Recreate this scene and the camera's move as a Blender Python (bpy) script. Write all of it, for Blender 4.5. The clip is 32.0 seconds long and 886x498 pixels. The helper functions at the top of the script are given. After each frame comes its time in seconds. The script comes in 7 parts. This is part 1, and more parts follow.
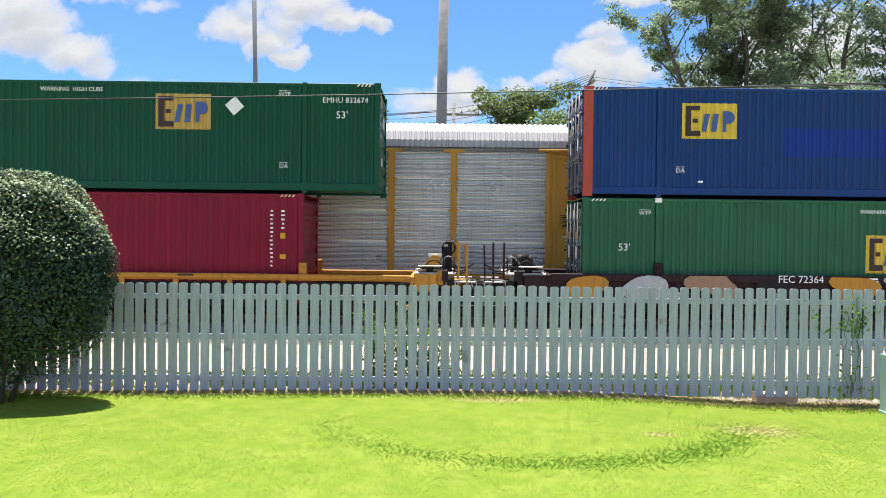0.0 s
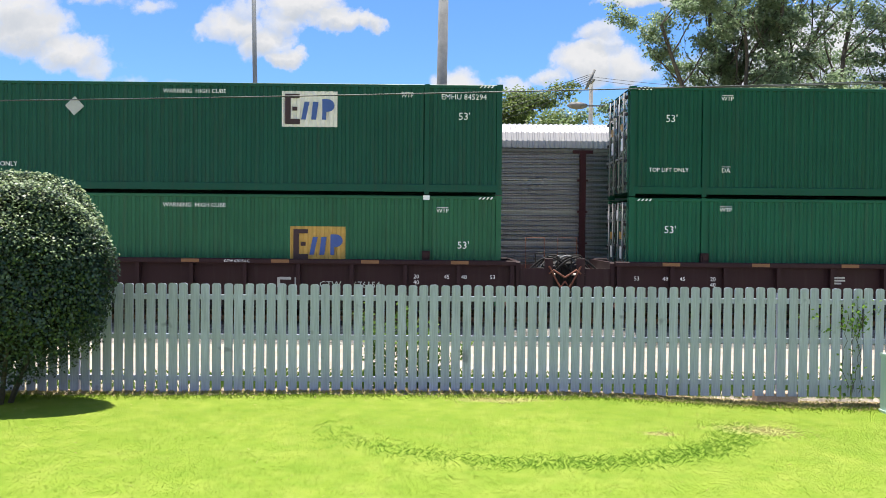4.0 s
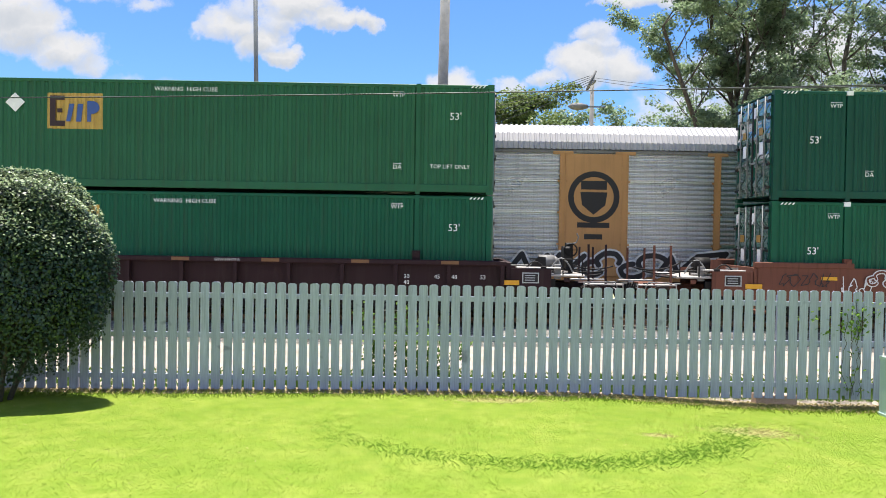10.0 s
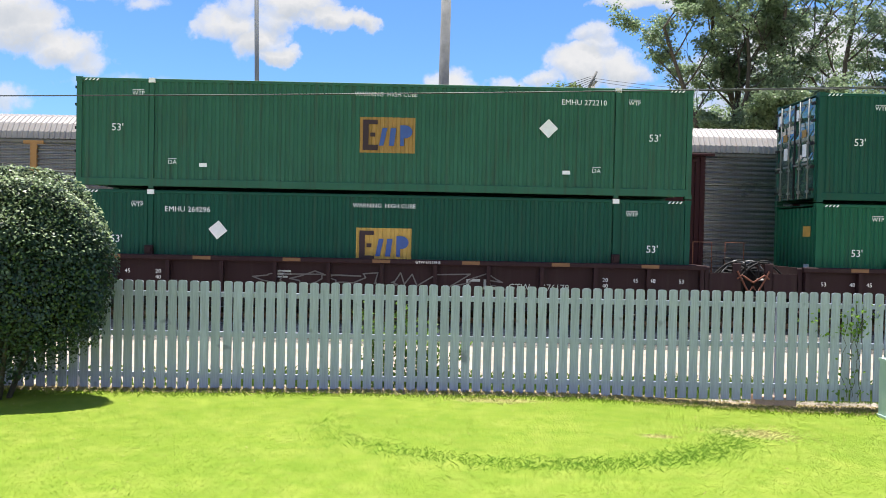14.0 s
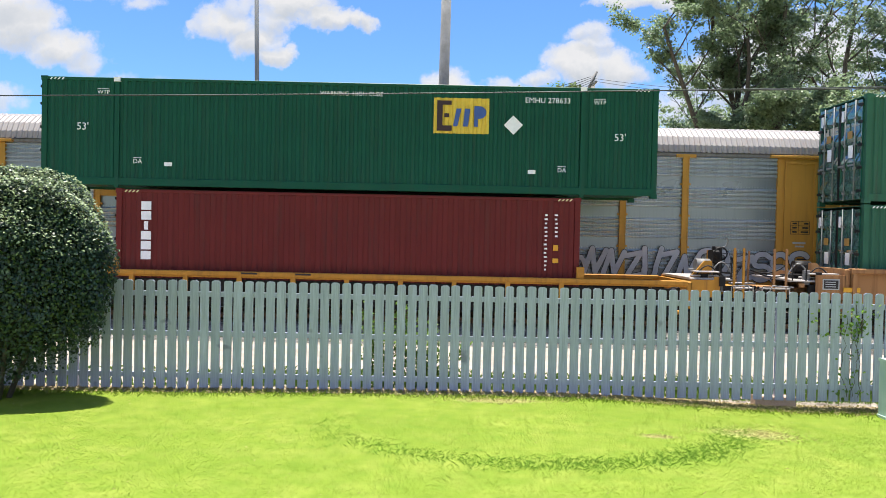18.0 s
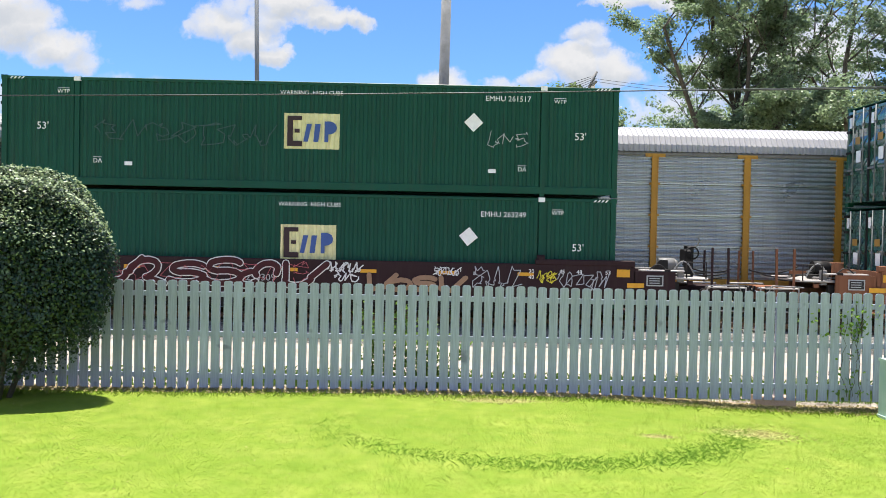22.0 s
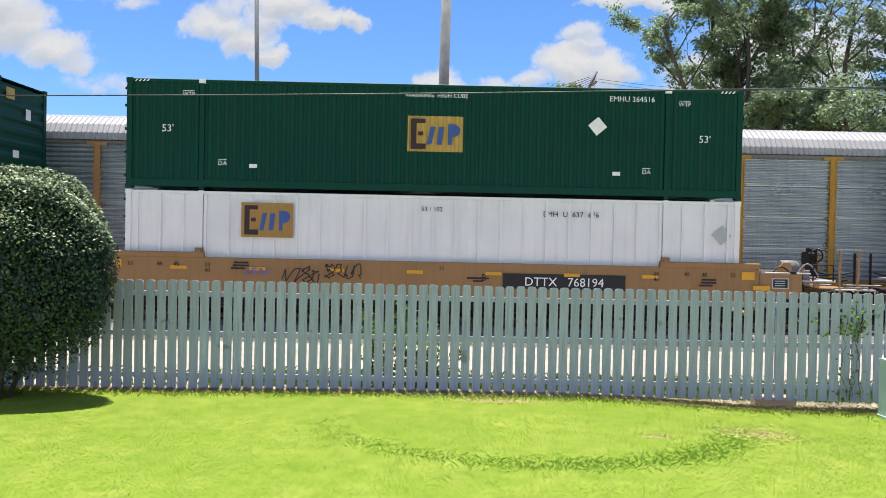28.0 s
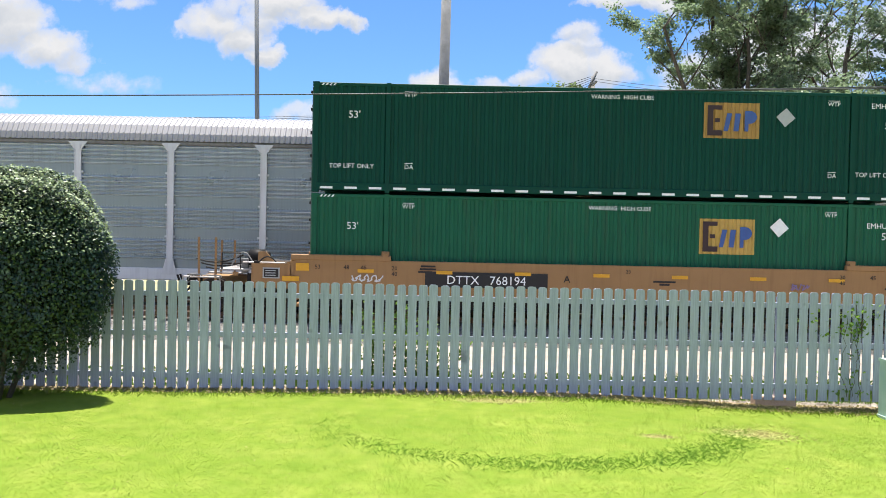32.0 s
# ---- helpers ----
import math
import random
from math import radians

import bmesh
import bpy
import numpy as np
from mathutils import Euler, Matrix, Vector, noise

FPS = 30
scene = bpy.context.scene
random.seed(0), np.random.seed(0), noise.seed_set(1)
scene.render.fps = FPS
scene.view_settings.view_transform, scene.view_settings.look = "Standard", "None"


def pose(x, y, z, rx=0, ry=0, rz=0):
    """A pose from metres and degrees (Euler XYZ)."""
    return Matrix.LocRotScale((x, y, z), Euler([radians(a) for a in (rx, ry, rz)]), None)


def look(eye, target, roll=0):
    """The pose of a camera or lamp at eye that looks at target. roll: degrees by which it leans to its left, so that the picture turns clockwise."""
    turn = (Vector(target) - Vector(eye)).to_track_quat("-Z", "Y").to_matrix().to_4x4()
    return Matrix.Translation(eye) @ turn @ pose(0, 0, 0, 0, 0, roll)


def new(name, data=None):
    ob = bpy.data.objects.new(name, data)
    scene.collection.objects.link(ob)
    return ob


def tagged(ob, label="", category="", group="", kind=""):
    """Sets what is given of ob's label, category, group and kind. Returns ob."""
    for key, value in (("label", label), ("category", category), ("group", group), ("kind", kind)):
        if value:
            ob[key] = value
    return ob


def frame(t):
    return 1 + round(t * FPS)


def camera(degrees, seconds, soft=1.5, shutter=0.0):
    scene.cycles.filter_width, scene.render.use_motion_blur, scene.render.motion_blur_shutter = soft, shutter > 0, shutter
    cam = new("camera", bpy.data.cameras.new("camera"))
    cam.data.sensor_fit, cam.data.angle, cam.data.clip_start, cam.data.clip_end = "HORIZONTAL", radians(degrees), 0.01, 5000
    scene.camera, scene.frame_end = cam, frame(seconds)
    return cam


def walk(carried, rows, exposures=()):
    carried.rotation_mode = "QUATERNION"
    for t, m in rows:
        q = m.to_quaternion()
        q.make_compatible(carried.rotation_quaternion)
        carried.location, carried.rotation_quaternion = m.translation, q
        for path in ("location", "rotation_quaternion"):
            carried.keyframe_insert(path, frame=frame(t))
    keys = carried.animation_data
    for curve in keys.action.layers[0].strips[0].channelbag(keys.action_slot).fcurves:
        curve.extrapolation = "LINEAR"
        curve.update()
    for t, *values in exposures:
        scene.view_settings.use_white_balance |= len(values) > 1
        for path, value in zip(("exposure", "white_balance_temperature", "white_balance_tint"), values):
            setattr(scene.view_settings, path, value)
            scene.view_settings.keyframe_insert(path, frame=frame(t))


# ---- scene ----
# ---- camera: held by hand from a raised spot in the yard, it only leans a little ----
cam = camera(58.47, 32.0, soft=0.9)
EYE = (0.0, 0.0, 2.72)
LEAN = [(0, 0.651), (0.5, 0.60), (1, 0.40), (1.5, 0.315), (2, 0.315), (2.5, 0.40), (3, 0.525), (3.5, 0.525),
        (5.5, 0.651), (7, 0.694), (8, 0.778), (9, 0.863), (10.5, 0.948), (12, 1.032), (13, 1.075), (14.5, 1.2015),
        (16.5, 1.2015), (24, 1.2015), (32, 1.2015)]
walk(cam, [(t, look(EYE, (0.0435, 10.0, 2.5353), roll)) for t, roll in LEAN],
     [(0, 1.1), (25.5, 1.1), (27.5, 0.95), (28.5, 0.97), (30, 1.05), (31, 1.1), (32, 1.1)])

# ---- light: a high summer sun, a blue sky with white clouds ----
SUN_EL, SUN_AZ = radians(80.5), radians(-10)      # azimuth measured clockwise from +Y
world = bpy.data.worlds.new("sky")
scene.world = world
world.use_nodes = True
wn = world.node_tree.nodes
sky = wn.new("ShaderNodeTexSky")
sky.sky_type, sky.sun_disc, sky.sun_elevation, sky.sun_rotation = "NISHITA", False, SUN_EL, SUN_AZ
sky.air_density, sky.dust_density, sky.ozone_density = 1.0, 0.3, 3.0
wn["Background"].inputs[1].default_value = 0.072
tint = wn.new("ShaderNodeMix")
tint.data_type, tint.blend_type = "RGBA", "MULTIPLY"
tint.inputs[0].default_value, tint.inputs[7].default_value = 1.0, (0.62, 0.90, 1.26, 1)
world.node_tree.links.new(sky.outputs[0], tint.inputs[6])
world.node_tree.links.new(tint.outputs[2], wn["Background"].inputs[0])
sun = new("sun", bpy.data.lights.new("sun", "SUN"))
sun.data.energy, sun.data.angle, sun.data.color = 5.0, radians(0.53), (1.0, 0.95, 0.86)
to_sun = Vector((math.sin(SUN_AZ) * math.cos(SUN_EL), math.cos(SUN_AZ) * math.cos(SUN_EL), math.sin(SUN_EL)))
sun.matrix_world = look(to_sun * 60, (0, 0, 0))

# ---- materials ----
def nodes_of(name):
    m = bpy.data.materials.new(name)
    m.use_nodes = True
    t = m.node_tree
    return m, t, t.nodes["Principled BSDF"]


def math_node(t, op, a, b=None, c=None):
    n = t.nodes.new("ShaderNodeMath")
    n.operation = op
    for i, v in enumerate((a, b, c)):
        if v is None:
            continue
        if isinstance(v, (int, float)):
            n.inputs[i].default_value = v
        else:
            t.links.new(v, n.inputs[i])
    return n.outputs[0]


def noise_node(t, scale, detail=4, stretch=None, rough=0.55, coord="Object"):
    c = t.nodes.new("ShaderNodeTexCoord")
    n = t.nodes.new("ShaderNodeTexNoise")
    n.inputs["Scale"].default_value, n.inputs["Detail"].default_value, n.inputs["Roughness"].default_value = scale, detail, rough
    src = t.nodes.new("ShaderNodeNewGeometry").outputs["Position"] if coord == "World" else c.outputs[coord]
    if stretch:
        mp = t.nodes.new("ShaderNodeMapping")
        mp.inputs["Scale"].default_value = stretch
        t.links.new(src, mp.inputs[0])
        src = mp.outputs[0]
    t.links.new(src, n.inputs["Vector"])
    return n.outputs["Fac"]


def ramp(t, fac, stops):
    r = t.nodes.new("ShaderNodeValToRGB")
    while len(r.color_ramp.elements) < len(stops):
        r.color_ramp.elements.new(0.5)
    for e, (p, c) in zip(r.color_ramp.elements, stops):
        e.position, e.color = p, (*c, 1) if len(c) == 3 else c
    t.links.new(fac, r.inputs[0])
    return r.outputs[0]


def mix(t, fac, a, b):
    n = t.nodes.new("ShaderNodeMix")
    n.data_type = "RGBA"
    for i, v in ((0, fac), (6, a), (7, b)):
        if isinstance(v, (int, float)):
            n.inputs[i].default_value = v
        elif isinstance(v, tuple):
            n.inputs[i].default_value = (*v, 1)
        else:
            t.links.new(v, n.inputs[i])
    return n.outputs[2]


def bump(t, b, height, strength=0.3, distance=0.01):
    n = t.nodes.new("ShaderNodeBump")
    n.inputs["Strength"].default_value, n.inputs["Distance"].default_value = strength, distance
    t.links.new(height, n.inputs["Height"])
    t.links.new(n.outputs[0], b.inputs["Normal"])


def shade(c, k):
    return tuple(min(1, v * k) for v in c)


def paint(name, color, rough=0.45, dirt=0.35, grime=(0.06, 0.045, 0.035), metal=0.0, fade=1.35, spec=0.18):
    """Weathered paint: blotchy fading, rain streaks running down, small chips."""
    m, t, b = nodes_of(name)
    big = noise_node(t, 0.7, 5)
    streak = noise_node(t, 2.6, 6, (3.2, 3.2, 0.22))
    chips = noise_node(t, 22, 3)
    info = t.nodes.new("ShaderNodeObjectInfo")
    c = mix(t, big, shade(color, 0.82), shade(color, fade))
    c = mix(t, math_node(t, "MULTIPLY", ramp(t, streak, [(0.5, (0, 0, 0)), (0.78, (1, 1, 1))]), dirt), c, grime)
    c = mix(t, math_node(t, "MULTIPLY", ramp(t, chips, [(0.68, (0, 0, 0)), (0.74, (1, 1, 1))]), dirt * 0.6), c, grime)
    c = mix(t, math_node(t, "MULTIPLY", info.outputs["Random"], 0.14), c, shade(color, 0.6))
    t.links.new(c, b.inputs["Base Color"])
    t.links.new(math_node(t, "MULTIPLY_ADD", big, 0.25, rough - 0.12), b.inputs["Roughness"])
    b.inputs["Metallic"].default_value = metal
    b.inputs["Specular IOR Level"].default_value = spec
    bump(t, b, math_node(t, "ADD", chips, math_node(t, "MULTIPLY", big, 2.0)), 0.12, 0.01)
    return m


def plain(name, color, rough=0.6, metal=0.0):
    """Small painted or printed things: a slight mottling only."""
    m, t, b = nodes_of(name)
    n = noise_node(t, 9, 4)
    t.links.new(mix(t, n, shade(color, 0.8), shade(color, 1.15)), b.inputs["Base Color"])
    b.inputs["Roughness"].default_value, b.inputs["Metallic"].default_value = rough, metal
    return m


GREEN = paint("green_container_paint", (0.007, 0.072, 0.043), dirt=0.22, spec=0.15)
GREEN_B = paint("bottle_green_container_paint", (0.009, 0.070, 0.046), 0.45, 0.25)
GREEN_X = paint("deep_green_container_paint", (0.004, 0.056, 0.039), 0.5, 0.14, fade=1.15, spec=0.12)
GREEN_L = paint("leaf_green_container_paint", (0.026, 0.118, 0.060), 0.5, 0.3)
GREEN_F = paint("faded_green_container_paint", (0.032, 0.118, 0.074), 0.6, 0.45)
GREEN_M = paint("mid_green_container_paint", (0.010, 0.098, 0.052), 0.42, 0.28)
BLUE = paint("blue_container_paint", (0.009, 0.044, 0.175), 0.5, 0.35)
BLUE_P = paint("bright_blue_repaint", (0.008, 0.035, 0.24), 0.5, 0.15)
SALMON = paint("salmon_red_paint", (0.42, 0.075, 0.055), 0.5, 0.2)
CRIMSON = paint("crimson_container_paint", (0.20, 0.010, 0.030), 0.45, 0.3)
OXIDE = paint("oxide_red_container_paint", (0.130, 0.020, 0.018), 0.55, 0.4)
WHITE_BOX = paint("white_container_sheet", (0.86, 0.86, 0.86), 0.4, 0.18, (0.35, 0.30, 0.26), fade=1.1)
MAROON = paint("maroon_car_paint", (0.029, 0.014, 0.016), 0.6, 0.5, (0.05, 0.035, 0.03))
BROWN = paint("rusty_brown_car_paint", (0.155, 0.063, 0.042), 0.7, 0.6, (0.07, 0.03, 0.02))
ORANGE_BR = paint("rusty_orange_car_paint", (0.205, 0.088, 0.048), 0.65, 0.55, (0.10, 0.04, 0.02))
TAN_CAR = paint("tan_yellow_car_paint", (0.31, 0.178, 0.080), 0.55, 0.3, (0.14, 0.07, 0.04))
TAN_RUST = paint("rusty_tan_car_paint", (0.34, 0.175, 0.075), 0.6, 0.8, (0.11, 0.045, 0.025))
OCHRE = paint("ochre_yellow_car_paint", (0.46, 0.22, 0.035), 0.55, 0.45, (0.15, 0.07, 0.03))
BLACK_ST = paint("black_steel", (0.014, 0.013, 0.013), 0.6, 0.3, (0.05, 0.035, 0.028), spec=0.2)
GREY_ST = paint("weathered_grey_steel", (0.20, 0.195, 0.19), 0.5, 0.5)
DECK = paint("worn_bare_steel", (0.46, 0.43, 0.41), 0.4, 0.5, (0.12, 0.07, 0.05), 0.3)
WHEEL = paint("wheel_steel", (0.06, 0.05, 0.045), 0.5, 0.5, metal=0.6)
RACK_YEL = paint("rack_yellow_paint", (0.50, 0.265, 0.050), 0.5, 0.35, (0.18, 0.10, 0.05))
RACK_TAN = paint("rack_tan_paint", (0.47, 0.255, 0.105), 0.5, 0.3, (0.18, 0.10, 0.05))
RACK_MAR = paint("rack_maroon_paint", (0.060, 0.017, 0.020), 0.55, 0.4)
RACK_ORA = paint("rack_orange_paint", (0.42, 0.085, 0.030), 0.5, 0.35)
RACK_WHI = paint("rack_white_paint", (0.72, 0.72, 0.74), 0.4, 0.2, fade=1.1)
ROOF_W = paint("rack_roof_white_metal", (0.45, 0.435, 0.44), 0.42, 0.22, (0.42, 0.38, 0.36), 0.15, fade=1.1)
ROOF_D = paint("rack_roof_rusty_white_metal", (0.42, 0.39, 0.375), 0.48, 0.5, (0.36, 0.25, 0.2), 0.15, fade=1.1)
WHITE = plain("white_marking_paint", (0.90, 0.90, 0.90))
GREY_MARK = plain("greyed_marking_paint", (0.42, 0.44, 0.44))
BLACK = plain("black_marking_paint", (0.015, 0.013, 0.014))
YELLOW = plain("yellow_reflector", (0.72, 0.36, 0.02), 0.4)
OLD_STRIP = plain("dulled_reflector", (0.20, 0.10, 0.04), 0.6)
LOGO_Y = plain("logo_ochre_panel", (0.52, 0.33, 0.075))
LOGO_PALE = plain("logo_pale_yellow_panel", (0.76, 0.72, 0.38))
LOGO_TAN = plain("logo_tan_panel", (0.38, 0.215, 0.05))
LOGO_BR = plain("logo_bright_yellow_panel", (0.72, 0.50, 0.05))
LOGO_WH = plain("logo_white_panel", (0.74, 0.72, 0.66))
LOGO_K = plain("logo_dark_brown", (0.035, 0.014, 0.018))
LOGO_B = plain("logo_blue", (0.045, 0.10, 0.32))
MARK_RED = plain("maroon_emblem", (0.14, 0.016, 0.02))
PATCH_G = paint("bright_green_patch", (0.012, 0.20, 0.075), 0.5, 0.3)
PATCH_D = paint("dark_green_patch", (0.008, 0.075, 0.055), 0.5, 0.2)
PATCH_F = paint("greyed_green_patch", (0.050, 0.098, 0.092), 0.6, 0.2)


def rack_sheet(name, color, dark, bands):
    """Galvanised rack sheeting: rows of small holes, seams, dull streaks, shade painted between the ribs; bands: plain
    strips between the tiers.
    """
    m, t, b = nodes_of(name)
    c = t.nodes.new("ShaderNodeTexCoord")
    sep = t.nodes.new("ShaderNodeSeparateXYZ")
    t.links.new(c.outputs["Object"], sep.inputs[0])
    x, z = sep.outputs["X"], sep.outputs["Z"]
    tier = math_node(t, "FRACT", math_node(t, "DIVIDE", math_node(t, "SUBTRACT", z, 1.0), 0.97))
    ribs = math_node(t, "MULTIPLY", math_node(t, "GREATER_THAN", tier, 0.27 if bands else 0.05), math_node(t, "LESS_THAN", tier, 0.97))
    pitch = math_node(t, "FRACT", math_node(t, "MULTIPLY", x, 3.1))
    dash = math_node(t, "MULTIPLY", math_node(t, "LESS_THAN", pitch, 0.09), math_node(t, "GREATER_THAN", noise_node(t, 3.0, 2, (2.0, 1, 0.6)), 0.46))
    thin = math_node(t, "GREATER_THAN", noise_node(t, 7.0, 2, (4.2, 1, 0.05)), 0.64)
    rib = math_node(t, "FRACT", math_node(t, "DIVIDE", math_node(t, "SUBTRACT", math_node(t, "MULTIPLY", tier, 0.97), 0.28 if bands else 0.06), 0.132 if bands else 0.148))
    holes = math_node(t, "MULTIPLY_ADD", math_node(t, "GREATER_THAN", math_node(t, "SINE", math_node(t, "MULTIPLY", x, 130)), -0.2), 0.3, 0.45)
    # darkens the flats between ribs as shade, broken up by the holes
    groove_shade = math_node(t, "MULTIPLY", math_node(t, "MULTIPLY", ribs, math_node(t, "GREATER_THAN", rib, 0.62)), holes)
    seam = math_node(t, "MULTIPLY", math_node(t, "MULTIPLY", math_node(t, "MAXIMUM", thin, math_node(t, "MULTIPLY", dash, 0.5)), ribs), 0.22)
    big = noise_node(t, 0.9, 5, (0.6, 1, 1.3))
    streak = noise_node(t, 5, 5, (3, 1, 0.12))
    col = mix(t, big, shade(color, 0.82), shade(color, 1.15))
    if bands:
        col = mix(t, math_node(t, "MULTIPLY", math_node(t, "SUBTRACT", 1.0, ribs), 0.85), col, shade(color, 0.36))
    col = mix(t, math_node(t, "MULTIPLY", ramp(t, streak, [(0.5, (0, 0, 0)), (0.75, (1, 1, 1))]), 0.35), col, dark)
    col = mix(t, math_node(t, "MAXIMUM", seam, groove_shade), col, shade(dark, 0.5))
    t.links.new(col, b.inputs["Base Color"])
    b.inputs["Metallic"].default_value = 0.55
    b.inputs["Specular IOR Level"].default_value = 0.5
    t.links.new(math_node(t, "MULTIPLY_ADD", big, 0.2, 0.20), b.inputs["Roughness"])
    bump(t, b, big, 0.1, 0.02)
    return m


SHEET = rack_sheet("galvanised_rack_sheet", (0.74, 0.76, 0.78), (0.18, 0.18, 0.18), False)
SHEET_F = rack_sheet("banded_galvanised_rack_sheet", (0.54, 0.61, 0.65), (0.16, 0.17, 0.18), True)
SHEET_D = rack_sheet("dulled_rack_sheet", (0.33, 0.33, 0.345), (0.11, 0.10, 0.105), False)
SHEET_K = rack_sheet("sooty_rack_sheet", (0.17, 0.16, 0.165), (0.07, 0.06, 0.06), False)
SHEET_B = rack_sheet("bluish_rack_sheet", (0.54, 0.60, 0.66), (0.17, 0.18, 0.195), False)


def glossy_door(name, color):
    m = paint(name, color, 0.16, 0.2, spec=0.6)
    b = m.node_tree.nodes["Principled BSDF"]
    b.inputs["Coat Weight"].default_value, b.inputs["Coat Roughness"].default_value = 0.8, 0.08
    return m


DOOR_G = glossy_door("glossy_green_door", (0.02, 0.10, 0.07))
DOOR_B = glossy_door("glossy_blue_door", (0.02, 0.05, 0.16))
ROD = plain("galvanised_rod", (0.20, 0.20, 0.20), 0.5)


DRY_SPOTS = ((4.6, 11.45, 0.62, 0.36), (1.0, 13.15, 0.75, 0.22), (3.1, 11.0, 0.25, 0.12))


def lawn_material():
    """Mown turf: pale and lush areas, a few worn spots where straw and earth show."""
    m, t, b = nodes_of("mown_lawn")
    c = t.nodes.new("ShaderNodeTexCoord")
    sep = t.nodes.new("ShaderNodeSeparateXYZ")
    t.links.new(c.outputs["Object"], sep.inputs[0])
    fine, mid, wide = noise_node(t, 60, 5), noise_node(t, 2.3, 5), noise_node(t, 0.5, 4)
    col = mix(t, fine, (0.137, 0.205, 0.020), (0.248, 0.315, 0.045))
    col = mix(t, ramp(t, noise_node(t, 3.4, 6, None, 0.62), [(0.36, (0.5, 0.5, 0.5)), (0.62, (0, 0, 0))]), col, (0.108, 0.190, 0.018))
    col = mix(t, ramp(t, mid, [(0.44, (0, 0, 0)), (0.70, (0.45, 0.45, 0.45))]), col, (0.30, 0.325, 0.070))
    col = mix(t, ramp(t, wide, [(0.35, (0.45, 0.45, 0.45)), (0.6, (0, 0, 0))]), col, (0.125, 0.21, 0.018))
    worn = None
    for cx, cy, rx, ry in DRY_SPOTS:
        dx = math_node(t, "DIVIDE", math_node(t, "SUBTRACT", sep.outputs[0], cx), rx * 1.1)
        dy = math_node(t, "DIVIDE", math_node(t, "SUBTRACT", sep.outputs[1], cy), ry * 1.1)
        v = math_node(t, "SUBTRACT", 1.0, math_node(t, "ADD", math_node(t, "MULTIPLY", dx, dx), math_node(t, "MULTIPLY", dy, dy)))
        worn = v if worn is None else math_node(t, "MAXIMUM", worn, v)
    worn = ramp(t, math_node(t, "ADD", worn, math_node(t, "MULTIPLY_ADD", noise_node(t, 6, 5), 1.2, -0.6)), [(-0.0, (0, 0, 0)), (1.0, (1, 1, 1))])
    col = mix(t, math_node(t, "MULTIPLY", worn, 0.7), col, (0.36, 0.31, 0.14))
    t.links.new(col, b.inputs["Base Color"])
    b.inputs["Roughness"].default_value = 0.85
    b.inputs["Specular IOR Level"].default_value = 0.1
    bump(t, b, fine, 0.2, 0.02)
    return m


def blade_material(name, dark, light, dry, thin=0.35, tufts=None, rough=0.5, spec=0.35):
    """Grass or leaves: every piece its own tint, some light passing through."""
    m, t, b = nodes_of(name)
    g = t.nodes.new("ShaderNodeNewGeometry")
    r = g.outputs["Random Per Island"]
    wide = noise_node(t, 0.9, 3)
    # dry: straw tint in grass; in bush and tree leaves, painted glints
    col = ramp(t, r, [(0.0, dark), (0.55, light), (0.93, light), (1.0, dry)])
    col = mix(t, math_node(t, "MULTIPLY", wide, 0.45), col, shade(light, 1.15))
    if tufts:
        tuft, patch, clump = noise_node(t, 3.4, 6, None, 0.62), noise_node(t, 1.6, 6, None, 0.65), noise_node(t, 26, 4)
        col = mix(t, ramp(t, clump, [(0.38, (0.10, 0.10, 0.10)), (0.56, (0, 0, 0))]), col, tufts[0])
        col = mix(t, ramp(t, tuft, [(0.36, (0.5, 0.5, 0.5)), (0.62, (0, 0, 0))]), col, shade(tufts[0], 0.92))
        col = mix(t, ramp(t, noise_node(t, 0.8, 7, (0.7, 1.6, 1), 0.7), [(0.38, (0.5, 0.5, 0.5)), (0.60, (0, 0, 0))]), col, shade(tufts[0], 1.05))
        col = mix(t, ramp(t, patch, [(0.45, (0, 0, 0)), (0.70, (0.65, 0.65, 0.65))]), col, tufts[1])
    t.links.new(col, b.inputs["Base Color"])
    b.inputs["Roughness"].default_value = rough
    b.inputs["Specular IOR Level"].default_value = spec
    tr = t.nodes.new("ShaderNodeBsdfTranslucent")
    t.links.new(mix(t, 0.4, col, shade(light, 1.6)), tr.inputs[0])
    ms = t.nodes.new("ShaderNodeMixShader")
    ms.inputs[0].default_value = thin
    t.links.new(b.outputs[0], ms.inputs[1])
    t.links.new(tr.outputs[0], ms.inputs[2])
    t.links.new(ms.outputs[0], t.nodes["Material Output"].inputs[0])
    return m


LAWN = lawn_material()
BLADES = blade_material("grass_blades", (0.162, 0.236, 0.028), (0.216, 0.296, 0.040), (0.37, 0.36, 0.12), 0.42, ((0.125, 0.205, 0.022), (0.32, 0.32, 0.100)), 0.7, 0.05)
BLADES_D = blade_material("lush_grass_blades", (0.098, 0.200, 0.022), (0.150, 0.270, 0.032), (0.22, 0.30, 0.05), 0.6)
BLADES_S = blade_material("straw_grass_blades", (0.24, 0.22, 0.08), (0.36, 0.31, 0.14), (0.46, 0.40, 0.22), 0.55)
LEAF_BUSH = blade_material("glossy_hedge_leaves", (0.003, 0.011, 0.008), (0.028, 0.060, 0.030), (0.16, 0.22, 0.12), 0.08, None, 0.42, 0.5)
# paler copy of the hedge leaves, sunlight put into the colour
LEAF_LIT = blade_material("sunlit_hedge_leaves", (0.10, 0.16, 0.065), (0.30, 0.37, 0.20), (0.55, 0.60, 0.42), 0.2, None, 0.45, 0.4)
